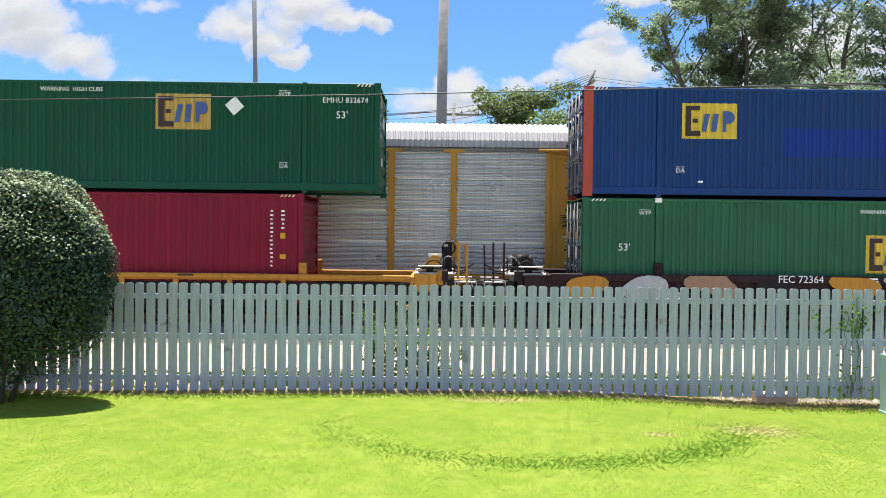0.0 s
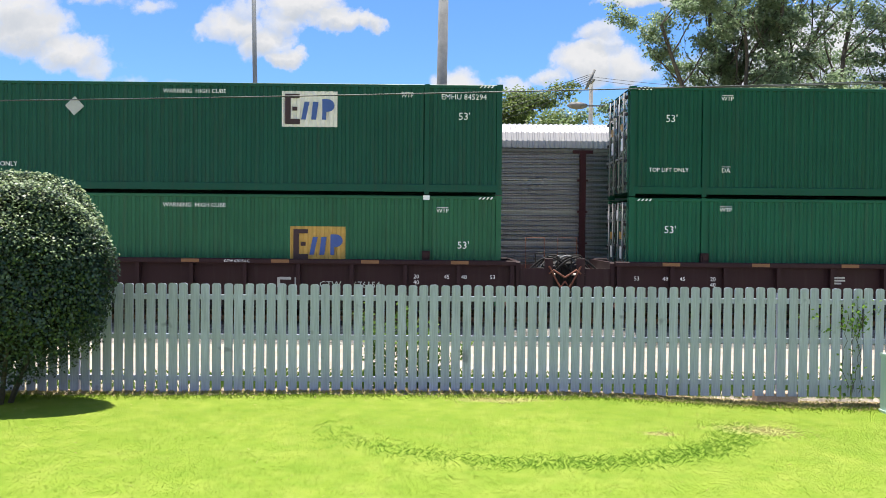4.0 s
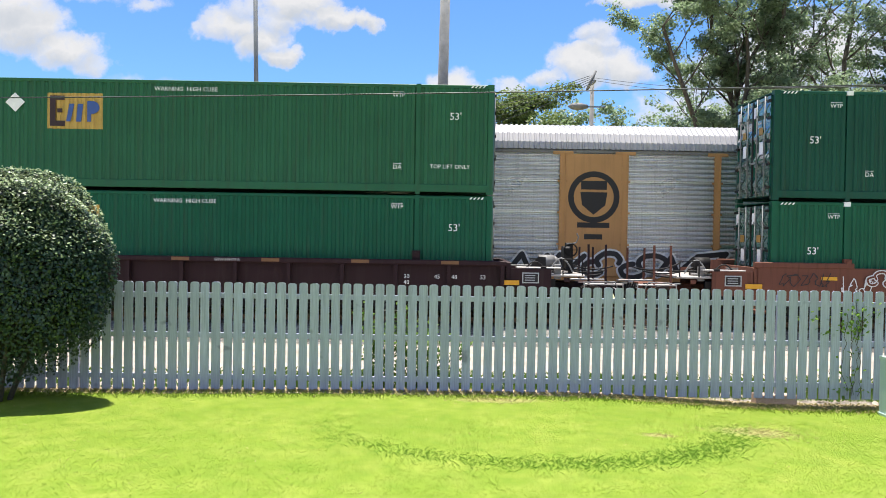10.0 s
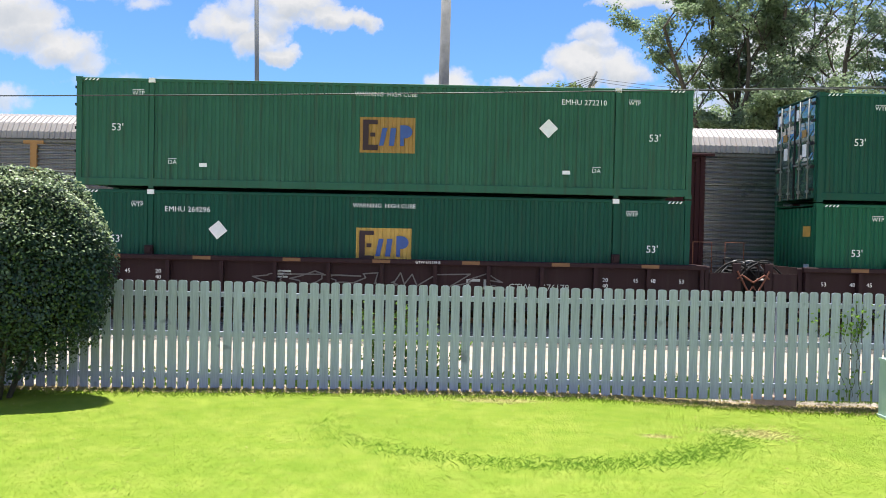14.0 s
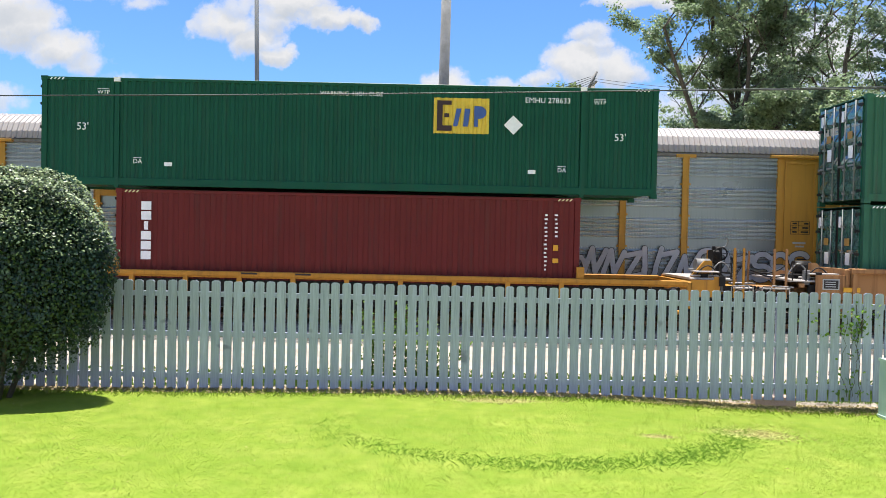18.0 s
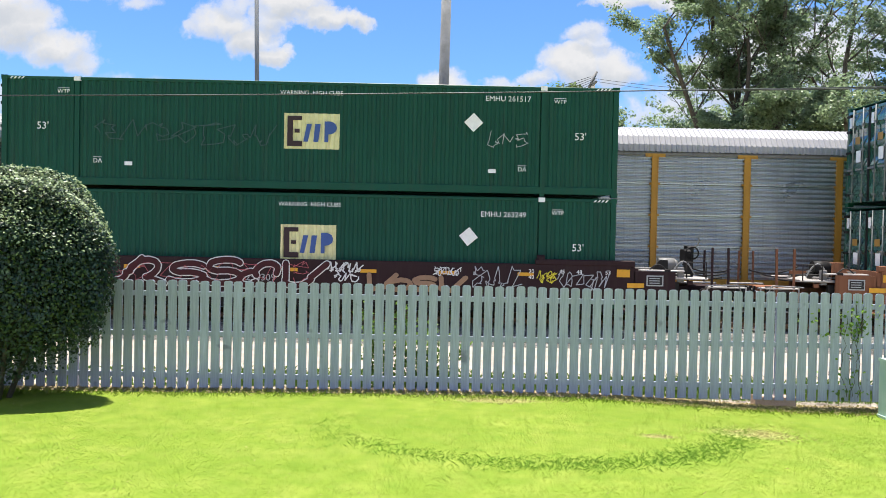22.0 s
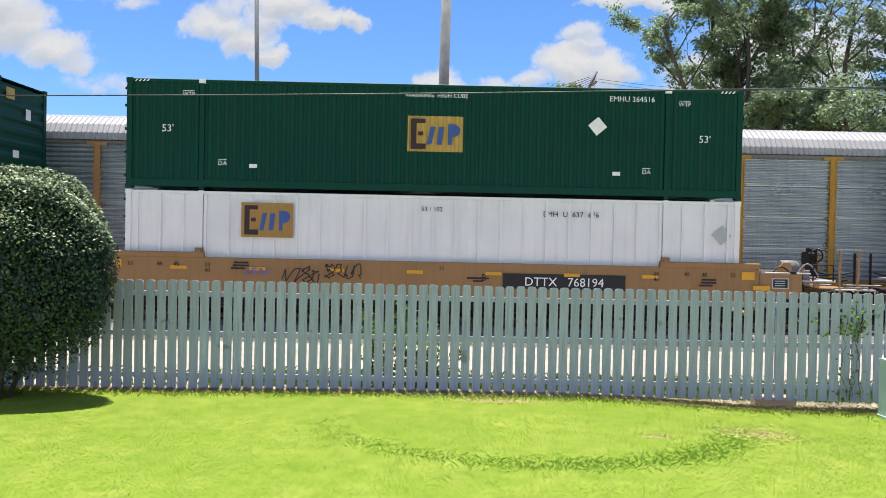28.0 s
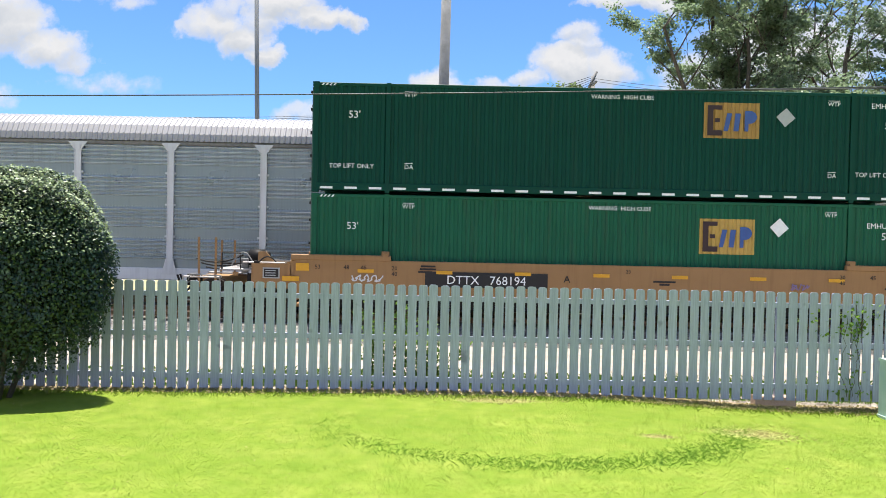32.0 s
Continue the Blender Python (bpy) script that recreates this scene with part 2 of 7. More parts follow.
# near-black, so that gaps in the foliage read as deep shade
BUSH_IN = plain("bush_inner_shade", (0.012, 0.014, 0.010), 0.9)
LEAF_TREE = blade_material("tree_leaves", (0.058, 0.098, 0.050), (0.195, 0.260, 0.145), (0.42, 0.47, 0.34), 0.6, None, 0.4, 0.6)
LEAF_DARK = blade_material("dark_tree_leaves", (0.042, 0.076, 0.036), (0.155, 0.212, 0.112), (0.36, 0.41, 0.30), 0.6, None, 0.4, 0.6)
LEAF_PALE = blade_material("pale_tree_leaves", (0.045, 0.080, 0.024), (0.14, 0.19, 0.055), (0.24, 0.26, 0.10), 0.45)
WEED = blade_material("weed_leaves", (0.06, 0.13, 0.02), (0.16, 0.27, 0.05), (0.30, 0.36, 0.12), 0.4)


def mottled(name, stops, scale, rough=0.9, relief=0.5, fine=14):
    m, t, b = nodes_of(name)
    a, f = noise_node(t, scale, 6), noise_node(t, scale * fine, 4)
    col = ramp(t, math_node(t, "MULTIPLY_ADD", f, 0.5, math_node(t, "MULTIPLY", a, 0.5)), stops)
    t.links.new(col, b.inputs["Base Color"])
    b.inputs["Roughness"].default_value = rough
    bump(t, b, f, relief, 0.03)
    return m


GROUND = mottled("dry_grass_and_dust", [(0.3, (0.16, 0.17, 0.06)), (0.5, (0.30, 0.27, 0.14)), (0.7, (0.42, 0.37, 0.25))], 0.25)
GRAVEL = mottled("pale_gravel", [(0.35, (0.25, 0.21, 0.17)), (0.5, (0.34, 0.29, 0.25)), (0.65, (0.44, 0.39, 0.34))], 1.2, 0.9, 0.8, 20)
BALLAST = mottled("crushed_stone", [(0.36, (0.03, 0.03, 0.028)), (0.5, (0.12, 0.115, 0.105)), (0.66, (0.34, 0.32, 0.29))], 2.0, 0.9, 0.9, 9)
DIRT = mottled("bare_dirt_and_litter", [(0.35, (0.10, 0.075, 0.045)), (0.5, (0.28, 0.21, 0.14)), (0.68, (0.46, 0.38, 0.28))], 3.0)
TIE = mottled("creosoted_wood", [(0.3, (0.03, 0.024, 0.02)), (0.7, (0.10, 0.08, 0.065))], 4)
RAIL = paint("rail_steel", (0.16, 0.10, 0.07), 0.4, 0.4, metal=0.5)
BARK = mottled("grey_brown_bark", [(0.3, (0.035, 0.028, 0.022)), (0.7, (0.13, 0.11, 0.09))], 3, 0.9, 0.9, 8)
POLE_W = mottled("weathered_pole_wood", [(0.3, (0.15, 0.15, 0.155)), (0.7, (0.29, 0.29, 0.295))], 3, 0.85, 0.4)
POLE_S = paint("galvanised_pole", (0.22, 0.23, 0.24), 0.5, 0.3, metal=0.2)
CABLE = plain("black_cable", (0.03, 0.035, 0.04), 0.5)
BLOCK = mottled("pinkish_concrete", [(0.3, (0.40, 0.27, 0.20)), (0.7, (0.60, 0.45, 0.35))], 3)
PEDESTAL = paint("pale_green_pedestal_paint", (0.50, 0.63, 0.60), 0.4, 0.12, fade=1.1)


def picket_material():
    """Blue-grey stain on cedar: grain along the board, knots, sun-bleached tops."""
    m, t, b = nodes_of("blue_grey_stained_wood")
    grain = noise_node(t, 9, 7, (6, 6, 0.25), 0.68, "World")
    knots = noise_node(t, 3.3, 2, None, 0.5, "World")
    stain = noise_node(t, 3, 5, (5, 5, 0.45), 0.6, "World")
    info = t.nodes.new("ShaderNodeObjectInfo")
    col = mix(t, grain, (0.185, 0.202, 0.262), (0.63, 0.67, 0.86))
    col = mix(t, ramp(t, stain, [(0.48, (0, 0, 0)), (0.75, (0.5, 0.5, 0.5))]), col, (0.18, 0.20, 0.25))
    col = mix(t, math_node(t, "MULTIPLY", info.outputs["Random"], 0.45), col, (0.28, 0.305, 0.385))
    col = mix(t, ramp(t, knots, [(0.70, (0, 0, 0)), (0.78, (0.6, 0.6, 0.6))]), col, (0.12, 0.12, 0.16))
    t.links.new(col, b.inputs["Base Color"])
    b.inputs["Roughness"].default_value = 0.7
    bump(t, b, grain, 0.5, 0.008)
    return m


PICKET = picket_material()


# ---- mesh helpers ----
class Geo:
    """Collects boxes, tubes and sheets for one mesh."""

    def __init__(self):
        self.v, self.f, self.smooth = [], [], set()

    def poly(self, pts, faces, smooth=False):
        k = len(self.v)
        self.v += [tuple(p) for p in pts]
        for fc in faces:
            if smooth:
                self.smooth.add(len(self.f))
            self.f.append(tuple(k + i for i in fc))
        return self

    def box(self, x0, x1, y0, y1, z0, z1, c=0.0):
        """A box; c: its edges along x are chamfered by that much."""
        if c <= 0:
            p = [(x, y, z) for x in (x0, x1) for y in (y0, y1) for z in (z0, z1)]
            return self.poly(p, [(0, 1, 3, 2), (4, 6, 7, 5), (0, 4, 5, 1), (2, 3, 7, 6), (0, 2, 6, 4), (1, 5, 7, 3)])
        ring = [(y0 + c, z0), (y1 - c, z0), (y1, z0 + c), (y1, z1 - c), (y1 - c, z1), (y0 + c, z1), (y0, z1 - c), (y0, z0 + c)]
        p = [(x0, y, z) for y, z in ring] + [(x1, y, z) for y, z in ring]
        f = [(i, (i + 1) % 8, 8 + (i + 1) % 8, 8 + i) for i in range(8)]
        return self.poly(p, f + [tuple(range(7, -1, -1)), tuple(range(8, 16))])

    def tube(self, a, b, r0, r1=None, n=10, caps=True):
        a, b = Vector(a), Vector(b)
        r1 = r0 if r1 is None else r1
        d = (b - a).normalized()
        u = d.orthogonal().normalized()
        w = d.cross(u)
        p = []
        for c, r in ((a, r0), (b, r1)):
            for i in range(n):
                q = 2 * math.pi * i / n
                p.append(c + (u * math.cos(q) + w * math.sin(q)) * r)
        self.poly(p, [(i, (i + 1) % n, n + (i + 1) % n, n + i) for i in range(n)], True)
        if caps:
            k = len(self.v) - 2 * n
            self.f += [tuple(k + i for i in range(n - 1, -1, -1)), tuple(k + n + i for i in range(n))]
        return self

    def path(self, pts, r, n=6):
        """One bent tube through all points."""
        pts = [Vector(p) for p in pts]
        ring = []
        for i, p in enumerate(pts):
            d = (pts[min(i + 1, len(pts) - 1)] - pts[max(i - 1, 0)]).normalized()
            u = d.cross(Vector((0.13, 0.21, 0.97))).normalized()
            w = d.cross(u)
            ring += [p + (u * math.cos(2 * math.pi * k / n) + w * math.sin(2 * math.pi * k / n)) * r for k in range(n)]
        return self.poly(ring, [(j * n + k, j * n + (k + 1) % n, (j + 1) * n + (k + 1) % n, (j + 1) * n + k) for j in range(len(pts) - 1) for k in range(n)], True)

    def lathe(self, profile, axis="y", n=20, at=(0, 0, 0), caps=True):
        """Turns (radius, along) pairs round an axis."""
        p = []
        for r, s in profile:
            for i in range(n):
                q = 2 * math.pi * i / n
                a, b = r * math.cos(q), r * math.sin(q)
                e = {"y": (a, s, b), "x": (s, a, b), "z": (a, b, s)}[axis]
                p.append((at[0] + e[0], at[1] + e[1], at[2] + e[2]))
        f = [(j * n + i, j * n + (i + 1) % n, (j + 1) * n + (i + 1) % n, (j + 1) * n + i)
             for j in range(len(profile) - 1) for i in range(n)]
        if caps:
            f += [tuple(range(n - 1, -1, -1)), tuple(range((len(profile) - 1) * n, len(profile) * n))]
        return self.poly(p, f)

    def sheet_x(self, profile, z0, z1):
        """A sheet standing upright: (x, y) points carried from z0 to z1."""
        n = len(profile)
        return self.poly([(x, y, z) for z in (z0, z1) for x, y in profile], [(i, i + 1, n + i + 1, n + i) for i in range(n - 1)])

    def sheet_z(self, profile, x0, x1):
        """A sheet carried along x: (y, z) points."""
        n = len(profile)
        return self.poly([(x, y, z) for x in (x0, x1) for y, z in profile], [(i, i + 1, n + i + 1, n + i) for i in range(n - 1)])

    def mesh(self, name, material):
        me = bpy.data.meshes.new(name)
        me.from_pydata(self.v, [], self.f)
        if self.smooth:
            flags = [i in self.smooth for i in range(len(self.f))]
            me.polygons.foreach_set("use_smooth", flags)
        me.materials.append(material)
        me.update()
        return me


def part(name, geo, material, parent, label="", at=None):
    me = geo if isinstance(geo, bpy.types.Mesh) else geo.mesh(name, material)
    ob = new(name, me)
    ob.parent = parent
    if at is not None:
        ob.matrix_basis = at
    if label:
        tagged(ob, label)
    return ob


def thing(name, label, category, group="", at=None):
    ob = new(name)
    ob.empty_display_size = 0.2
    tagged(ob, label, category, group)
    if at is not None:
        ob.matrix_basis = at
    return ob


def setting(name, geo, material, label="", category=""):
    ob = new(name, geo.mesh(name, material))
    return tagged(ob, label, category, kind="structure")


def quads(name, corners, material):
    """One mesh of many loose quads, corners as an array (n, 4, 3)."""
    n = len(corners)
    me = bpy.data.meshes.new(name)
    me.from_pydata(corners.reshape(-1, 3).tolist(), [], np.arange(n * 4).reshape(n, 4).tolist())
    me.materials.append(material)
    return me


RNG = np.random.default_rng(7)


def leaf_quads(centres, size, spread=1.0, up=0.35, facing=None):
    """A kite-shaped leaf at every centre, turned at random or roughly to face a given way."""
    n = len(centres)
    d = RNG.normal(size=(n, 3))
    e = RNG.normal(size=(n, 3))
    e[:, 2] *= up
    if facing is not None:
        f = facing + RNG.normal(size=(n, 3)) * 0.55
        f /= np.linalg.norm(f, axis=1)[:, None]
        d -= f * (d * f).sum(1)[:, None]
        e = np.cross(d, f)
    d /= np.linalg.norm(d, axis=1)[:, None]
    e -= d * (e * d).sum(1)[:, None]
    e /= np.linalg.norm(e, axis=1)[:, None] + 1e-9
    s = size * RNG.uniform(0.6, 1.25, n)[:, None]
    return np.stack([centres - d * s * 0.5, centres + e * s * 0.32 * spread, centres + d * s * 0.5, centres - e * s * 0.32 * spread], 1)


MARKS = {}


def words(text, size, bar=False):
    """A flat mesh of lettering, standing upright and facing the yard; bar: an arrow bar over it."""
    key = (text, size, bar)
    if key not in MARKS:
        cu = bpy.data.curves.new("lettering", "FONT")
        cu.body, cu.size, cu.align_x, cu.extrude, cu.resolution_u = text, size, "CENTER", 0.002, 2
        tmp = bpy.data.objects.new("lettering", cu)
        me = bpy.data.meshes.new_from_object(tmp)
        bpy.data.objects.remove(tmp)
        me.transform(Euler((radians(90), 0, 0)).to_matrix().to_4x4())
        if bar:
            w = size * 0.34 * len(text)
            bm = bmesh.new()
            bm.from_mesh(me)
            for x0, x1, z0, z1 in ((-w, w, size * 0.86, size * 0.94),):
                vs = [bm.verts.new(p) for p in ((x0, -0.002, z0), (x1, -0.002, z0), (x1, -0.002, z1), (x0, -0.002, z1))]
                bm.faces.new(vs)
            bm.to_mesh(me)
            bm.free()
        MARKS[key] = me
    return MARKS[key]


def lettering(text, size, material, parent, x, y, z, bar=False, name="lettering"):
    me = words(text, size, bar)
    key = (text, size, bar, material.name)
    if key not in MARKS:
        MARKS[key] = me.copy()
        MARKS[key].materials.clear()
        MARKS[key].materials.append(material)
    return part(name, MARKS[key], material, parent, at=pose(x, y, z))


# ---- shipping containers ----
CACHE = {}


def cached(key, build):
    if key not in CACHE:
        CACHE[key] = build()
    return CACHE[key]


def ribbed(x0, x1, pitch, y_out, y_in):
    """Trapezoid corrugation in plan between x0 and x1."""
    n = max(1, round((x1 - x0) / pitch))
    p = (x1 - x0) / n
    pts = []
    for i in range(n):
        a = x0 + i * p
        pts += [(a, y_in), (a + p * 0.34, y_in), (a + p * 0.48, y_out), (a + p * 0.84, y_out), (a + p * 0.98, y_in)]
    return pts + [(x1, y_in)]


def container_meshes(length, material, pitch, flat=False, deep=0.26):
    """The meshes of one kind of container: body, rails, posts, doors."""
    h, w, hl = 2.88, 1.295, length / 2
    big = length > 14
    out = {}
    spans = ((-hl + 0.14, -6.16), (-6.03, 6.03), (6.16, hl - 0.14)) if big else ((-hl + 0.14, hl - 0.14),)
    out["sides"] = []
    for s in (-1, 1):
        for a, b in spans:
            prof = [(a, s * (w - 0.03)), (b, s * (w - 0.03))] if flat else ribbed(a, b, pitch, s * (w - 0.010), s * (w - 0.040))
            out["sides"].append(Geo().sheet_x(prof if s < 0 else prof[::-1], deep, h - 0.09).mesh("side_panel", material))
    out["roof_panel"] = Geo().box(-hl + 0.02, hl - 0.02, -w + 0.02, w - 0.02, h - 0.05, h - 0.03).mesh("roof_panel", material)
    out["floor_panel"] = Geo().box(-hl + 0.05, hl - 0.05, -w + 0.05, w - 0.05, 0.12, 0.15).mesh("floor_panel", material)
    # front wall: horizontal waves
    g = Geo()
    zs = np.linspace(0.2, h - 0.12, 29)
    pts = [(hl - (0.03 if (i // 2) % 2 else 0.07), z) for i, z in enumerate(zs)]
    n = len(pts)
    g.poly([(x, y, z) for y in (-w + 0.1, w - 0.1) for x, z in pts], [(i, i + 1, n + i + 1, n + i) for i in range(n - 1)])
    out["front_wall"] = g.mesh("front_wall", material)
    for s, tag in ((-1, "near"), (1, "far")):
        y0, y1 = sorted((s * w, s * (w - 0.09)))
        out["bottom_rail_" + tag] = Geo().box(-hl + 0.12, hl - 0.12, y0, y1, 0.06, deep, 0.015).mesh("bottom_rail", material)
        out["top_rail_" + tag] = Geo().box(-hl + 0.12, hl - 0.12, y0 + 0.004, y1, h - 0.10, h - 0.015, 0.012).mesh("top_rail", material)
    p = Geo().box(-0.07, 0.07, -0.075, 0.075, 0, h, 0)
    p.box(-0.085, 0.085, -0.085, 0.085, h - 0.115, h, 0).box(-0.085, 0.085, -0.085, 0.085, 0, 0.115, 0)
    out["corner_post"] = p.mesh("corner_post", material)
    out["casting_post"] = Geo().box(-0.06, 0.06, -0.04, 0.04, 0.0, h, 0).mesh("casting_post", material)
    out["casting"] = Geo().box(-0.085, 0.085, -0.05, 0.05, -0.06, 0.06).mesh("casting", WHITE)
    # one door leaf, hung on the end wall
    d = Geo()
    pts = []
    for i, z in enumerate(np.linspace(0.16, h - 0.14, 25)):
        pts.append((-(0.0, 0.006, 0.052, 0.058, 0.03, 0.0)[i % 6], z))
    n = len(pts)
    d.poly([(x, y, z) for y in (0.02, 1.12) for x, z in pts], [(i, i + 1, n + i + 1, n + i) for i in range(n - 1)])
    d.box(-0.05, 0.0, 0.0, 0.05, 0.14, h - 0.12).box(-0.05, 0.0, 1.09, 1.14, 0.14, h - 0.12)
    d.box(-0.05, 0.0, 0.0, 1.14, 0.12, 0.2).box(-0.05, 0.0, 0.0, 1.14, h - 0.2, h - 0.12)
    out["door"] = d.mesh("door", DOOR_B if material is BLUE else DOOR_G if material not in (CRIMSON, OXIDE, WHITE_BOX) else material)
    r = Geo().tube((0, 0, 0.1), (0, 0, h - 0.1), 0.019, n=8)
    for z in (0.3, 0.95, 1.6, 2.3):
        r.box(-0.03, 0.03, -0.05, 0.05, z - 0.03, z + 0.03)
    r.box(-0.035, -0.015, -0.02, 0.30, 1.02, 1.07)
    out["lock_rod"] = r.mesh("lock_rod", ROD)
    return out


def on_ribs(x0, x1, z0, z1, x_mid, pitch=0.216, y_lift=0.005):
    """A painted field that follows the corrugation of a long container's middle side panel; x0, x1 from x_mid."""
    prof = ribbed(-6.03, 6.03, pitch, -1.285 - y_lift, -1.255 - y_lift)
    a, b = x_mid + x0, x_mid + x1

    def y_at(x):
        for (xa, ya), (xb, yb) in zip(prof, prof[1:]):
            if xa <= x <= xb and xb > xa:
                return ya + (yb - ya) * (x - xa) / (xb - xa)
        return prof[-1][1]
    cut = [(a, y_at(a))] + [p for p in prof if a < p[0] < b] + [(b, y_at(b))]
    return Geo().sheet_x([(x - x_mid, y) for x, y in cut], z0, z1)



def emblem(parent, x, z, back, w=1.45, h=0.93, y=-1.298, flat=False, name="emblem"):
    """The owner's sign as plain blocks on a coloured ground."""
    if flat:
        me = Geo().box(-w / 2, w / 2, -0.004 + y, 0.004 + y, -h, 0).mesh("emblem", back)
    else:
        me = on_ribs(-w / 2, w / 2, -h, 0, x).mesh("emblem", back)
    base = part(name, me, back, parent, "rectangular sign with dark and blue blocks", at=pose(x, 0, z))

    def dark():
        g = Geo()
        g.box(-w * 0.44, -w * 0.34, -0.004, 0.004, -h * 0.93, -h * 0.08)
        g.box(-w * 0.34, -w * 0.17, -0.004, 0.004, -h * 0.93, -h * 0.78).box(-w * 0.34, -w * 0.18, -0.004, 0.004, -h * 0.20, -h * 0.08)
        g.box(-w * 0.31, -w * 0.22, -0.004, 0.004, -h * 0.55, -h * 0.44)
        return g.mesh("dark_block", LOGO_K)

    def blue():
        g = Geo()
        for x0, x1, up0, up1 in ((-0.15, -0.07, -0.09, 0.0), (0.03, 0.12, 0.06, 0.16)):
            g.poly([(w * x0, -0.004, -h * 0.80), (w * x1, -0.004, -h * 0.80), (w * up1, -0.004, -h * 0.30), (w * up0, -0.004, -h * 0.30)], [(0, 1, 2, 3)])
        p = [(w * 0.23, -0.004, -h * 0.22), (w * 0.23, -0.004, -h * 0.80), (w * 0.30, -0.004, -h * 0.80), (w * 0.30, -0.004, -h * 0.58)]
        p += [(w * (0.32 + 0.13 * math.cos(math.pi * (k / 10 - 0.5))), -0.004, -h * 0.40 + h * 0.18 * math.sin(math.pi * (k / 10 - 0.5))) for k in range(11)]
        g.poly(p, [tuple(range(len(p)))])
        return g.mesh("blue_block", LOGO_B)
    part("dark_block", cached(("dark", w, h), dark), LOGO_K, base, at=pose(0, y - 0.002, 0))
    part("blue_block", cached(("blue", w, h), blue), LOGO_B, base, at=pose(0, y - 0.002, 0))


PX = 67.4


def upright_wall(hl, material):
    """An end wall with upright corrugation, facing the rear of the train."""
    pts = [(-hl + d, y) for y, d in [(p[0], 0.03 if p[1] < 0 else 0.065) for p in ribbed(-1.19, 1.19, 0.24, -1, 1)]]
    n = len(pts)
    return Geo().poly([(x, y, z) for z in (0.2, 2.78) for x, y in pts], [(i + 1, i, n + i, n + i + 1) for i in range(n - 1)]).mesh("front_wall", material)


def container(x, y, z, material, label, style="A", code="", marks=(), length=16.154, pitch=0.216, flat=False, post=None, doors_ahead=False):
    """A container with its bottom centre at (x, y, z). marks: (what, right of the left edge, below the top, in units of 1/67.4 m, extra)."""
    ob = thing("shipping_container", label, "container", "containers on the intermodal train", pose(x, y, z))
    ms = cached(("cont", length, material.name, pitch, flat), lambda: container_meshes(length, material, pitch, flat))
    hl, w, h = length / 2, 1.295, 2.88
    for me in ms["sides"]:
        part("side_panel", me, material, ob)
    part("roof_panel", ms["roof_panel"], material, ob)
    part("floor_panel", ms["floor_panel"], material, ob)
    if doors_ahead:
        wall = part("front_wall", cached(("upright_wall", material.name), lambda: upright_wall(hl, material)), material, ob, "upright corrugated end wall")
        for nm, col, y0, z0, wd, ht in (("sign", LOGO_Y, -0.95, 2.0, 0.42, 0.28), ("placard", WHITE, -0.9, 0.9, 0.28, 0.36), ("placard", WHITE, -0.2, 0.55, 0.3, 0.2)):
            part(nm, cached(("wallmark", col.name, wd, ht), lambda: Geo().box(-0.012, 0, 0, wd, 0, ht).mesh(nm, col)), col, wall, at=pose(-hl + 0.028, y0, z0))
    else:
        part("front_wall", ms["front_wall"], material, ob)
    for tag in ("near", "far"):
        part("bottom_rail", ms["bottom_rail_" + tag], material, ob)
        part("top_rail", ms["top_rail_" + tag], material, ob)
    for sx in (-1, 1):
        for sy in (-1, 1):
            me = ms["corner_post"]
            if post and sx < 0:
                me = cached(("post", post.name), lambda: Geo().box(-0.12, 0.12, -0.08, 0.08, 0, h, 0).mesh("corner_post", post))
            part("corner_post", me, material, ob, at=pose(sx * (hl - (0.12 if post and sx < 0 else 0.085)), sy * (w - 0.078), 0))
            if length > 14:
                part("casting_post", ms["casting_post"], material, ob, at=pose(sx * 6.096, sy * (w - 0.036), 0))
                if style == "B" and sy < 0:
                    part("casting", ms["casting"], WHITE, ob, "white-painted corner casting", at=pose(sx * 6.096, sy * (w - 0.03), h - 0.06))
    for sy in (-1, 1):
        d = part("door", ms["door"], DOOR_G, ob, at=pose(-hl + 0.02, -1.15 if sy < 0 else 0.01, 0) if not doors_ahead else pose(hl - 0.02, 1.15 if sy < 0 else -0.01, 0, 0, 0, 180))
        for q in (0.3, 0.82):
            part("lock_rod", ms["lock_rod"], ROD, d, "galvanised lock rod", at=pose(-0.075, q, 0))
        part("gasket", cached("gasket", lambda: Geo().box(-0.062, -0.05, 0.0, 0.045, 0.13, 2.75).mesh("gasket", BLACK_ST)), BLACK_ST, d, "black rubber gasket", at=pose(0, 0 if sy > 0 else 1.10, 0))
        for z0 in (0.34, 0.95, 1.56, 2.17, 2.62):
            part("hinge", cached("hinge", lambda: Geo().box(-0.085, -0.051, -0.05, 0.16, -0.035, 0.035, 0.008).mesh("hinge", BLACK_ST)), BLACK_ST, d, at=pose(0, 0 if sy < 0 else 1.14, z0) @ Matrix.Diagonal((1, 1 if sy < 0 else -1, 1, 1)))
        for col, q, z0, wd, ht in ((WHITE, 0.42, 1.25, 0.24, 0.34), (LOGO_TAN, 0.46, 1.78, 0.26, 0.2), (WHITE, 0.92, 2.28, 0.14, 0.3)):
            part("door_label", cached(("dlabel", col.name, wd, ht), lambda: Geo().box(-0.066, -0.058, 0, wd, 0, ht).mesh("door_label", col)), col, d, at=pose(0, q, z0))
    yy = -w - 0.012
    if style != "F":
        tick = cached(("ticks", style), lambda: ticks_mesh(LOGO_PALE if style == "S" else WHITE))
        for sx in (-1, 1):
            part("corner_marking", tick, WHITE, ob, at=pose(sx * (hl - 0.42), -w - 0.004, h - 0.095))
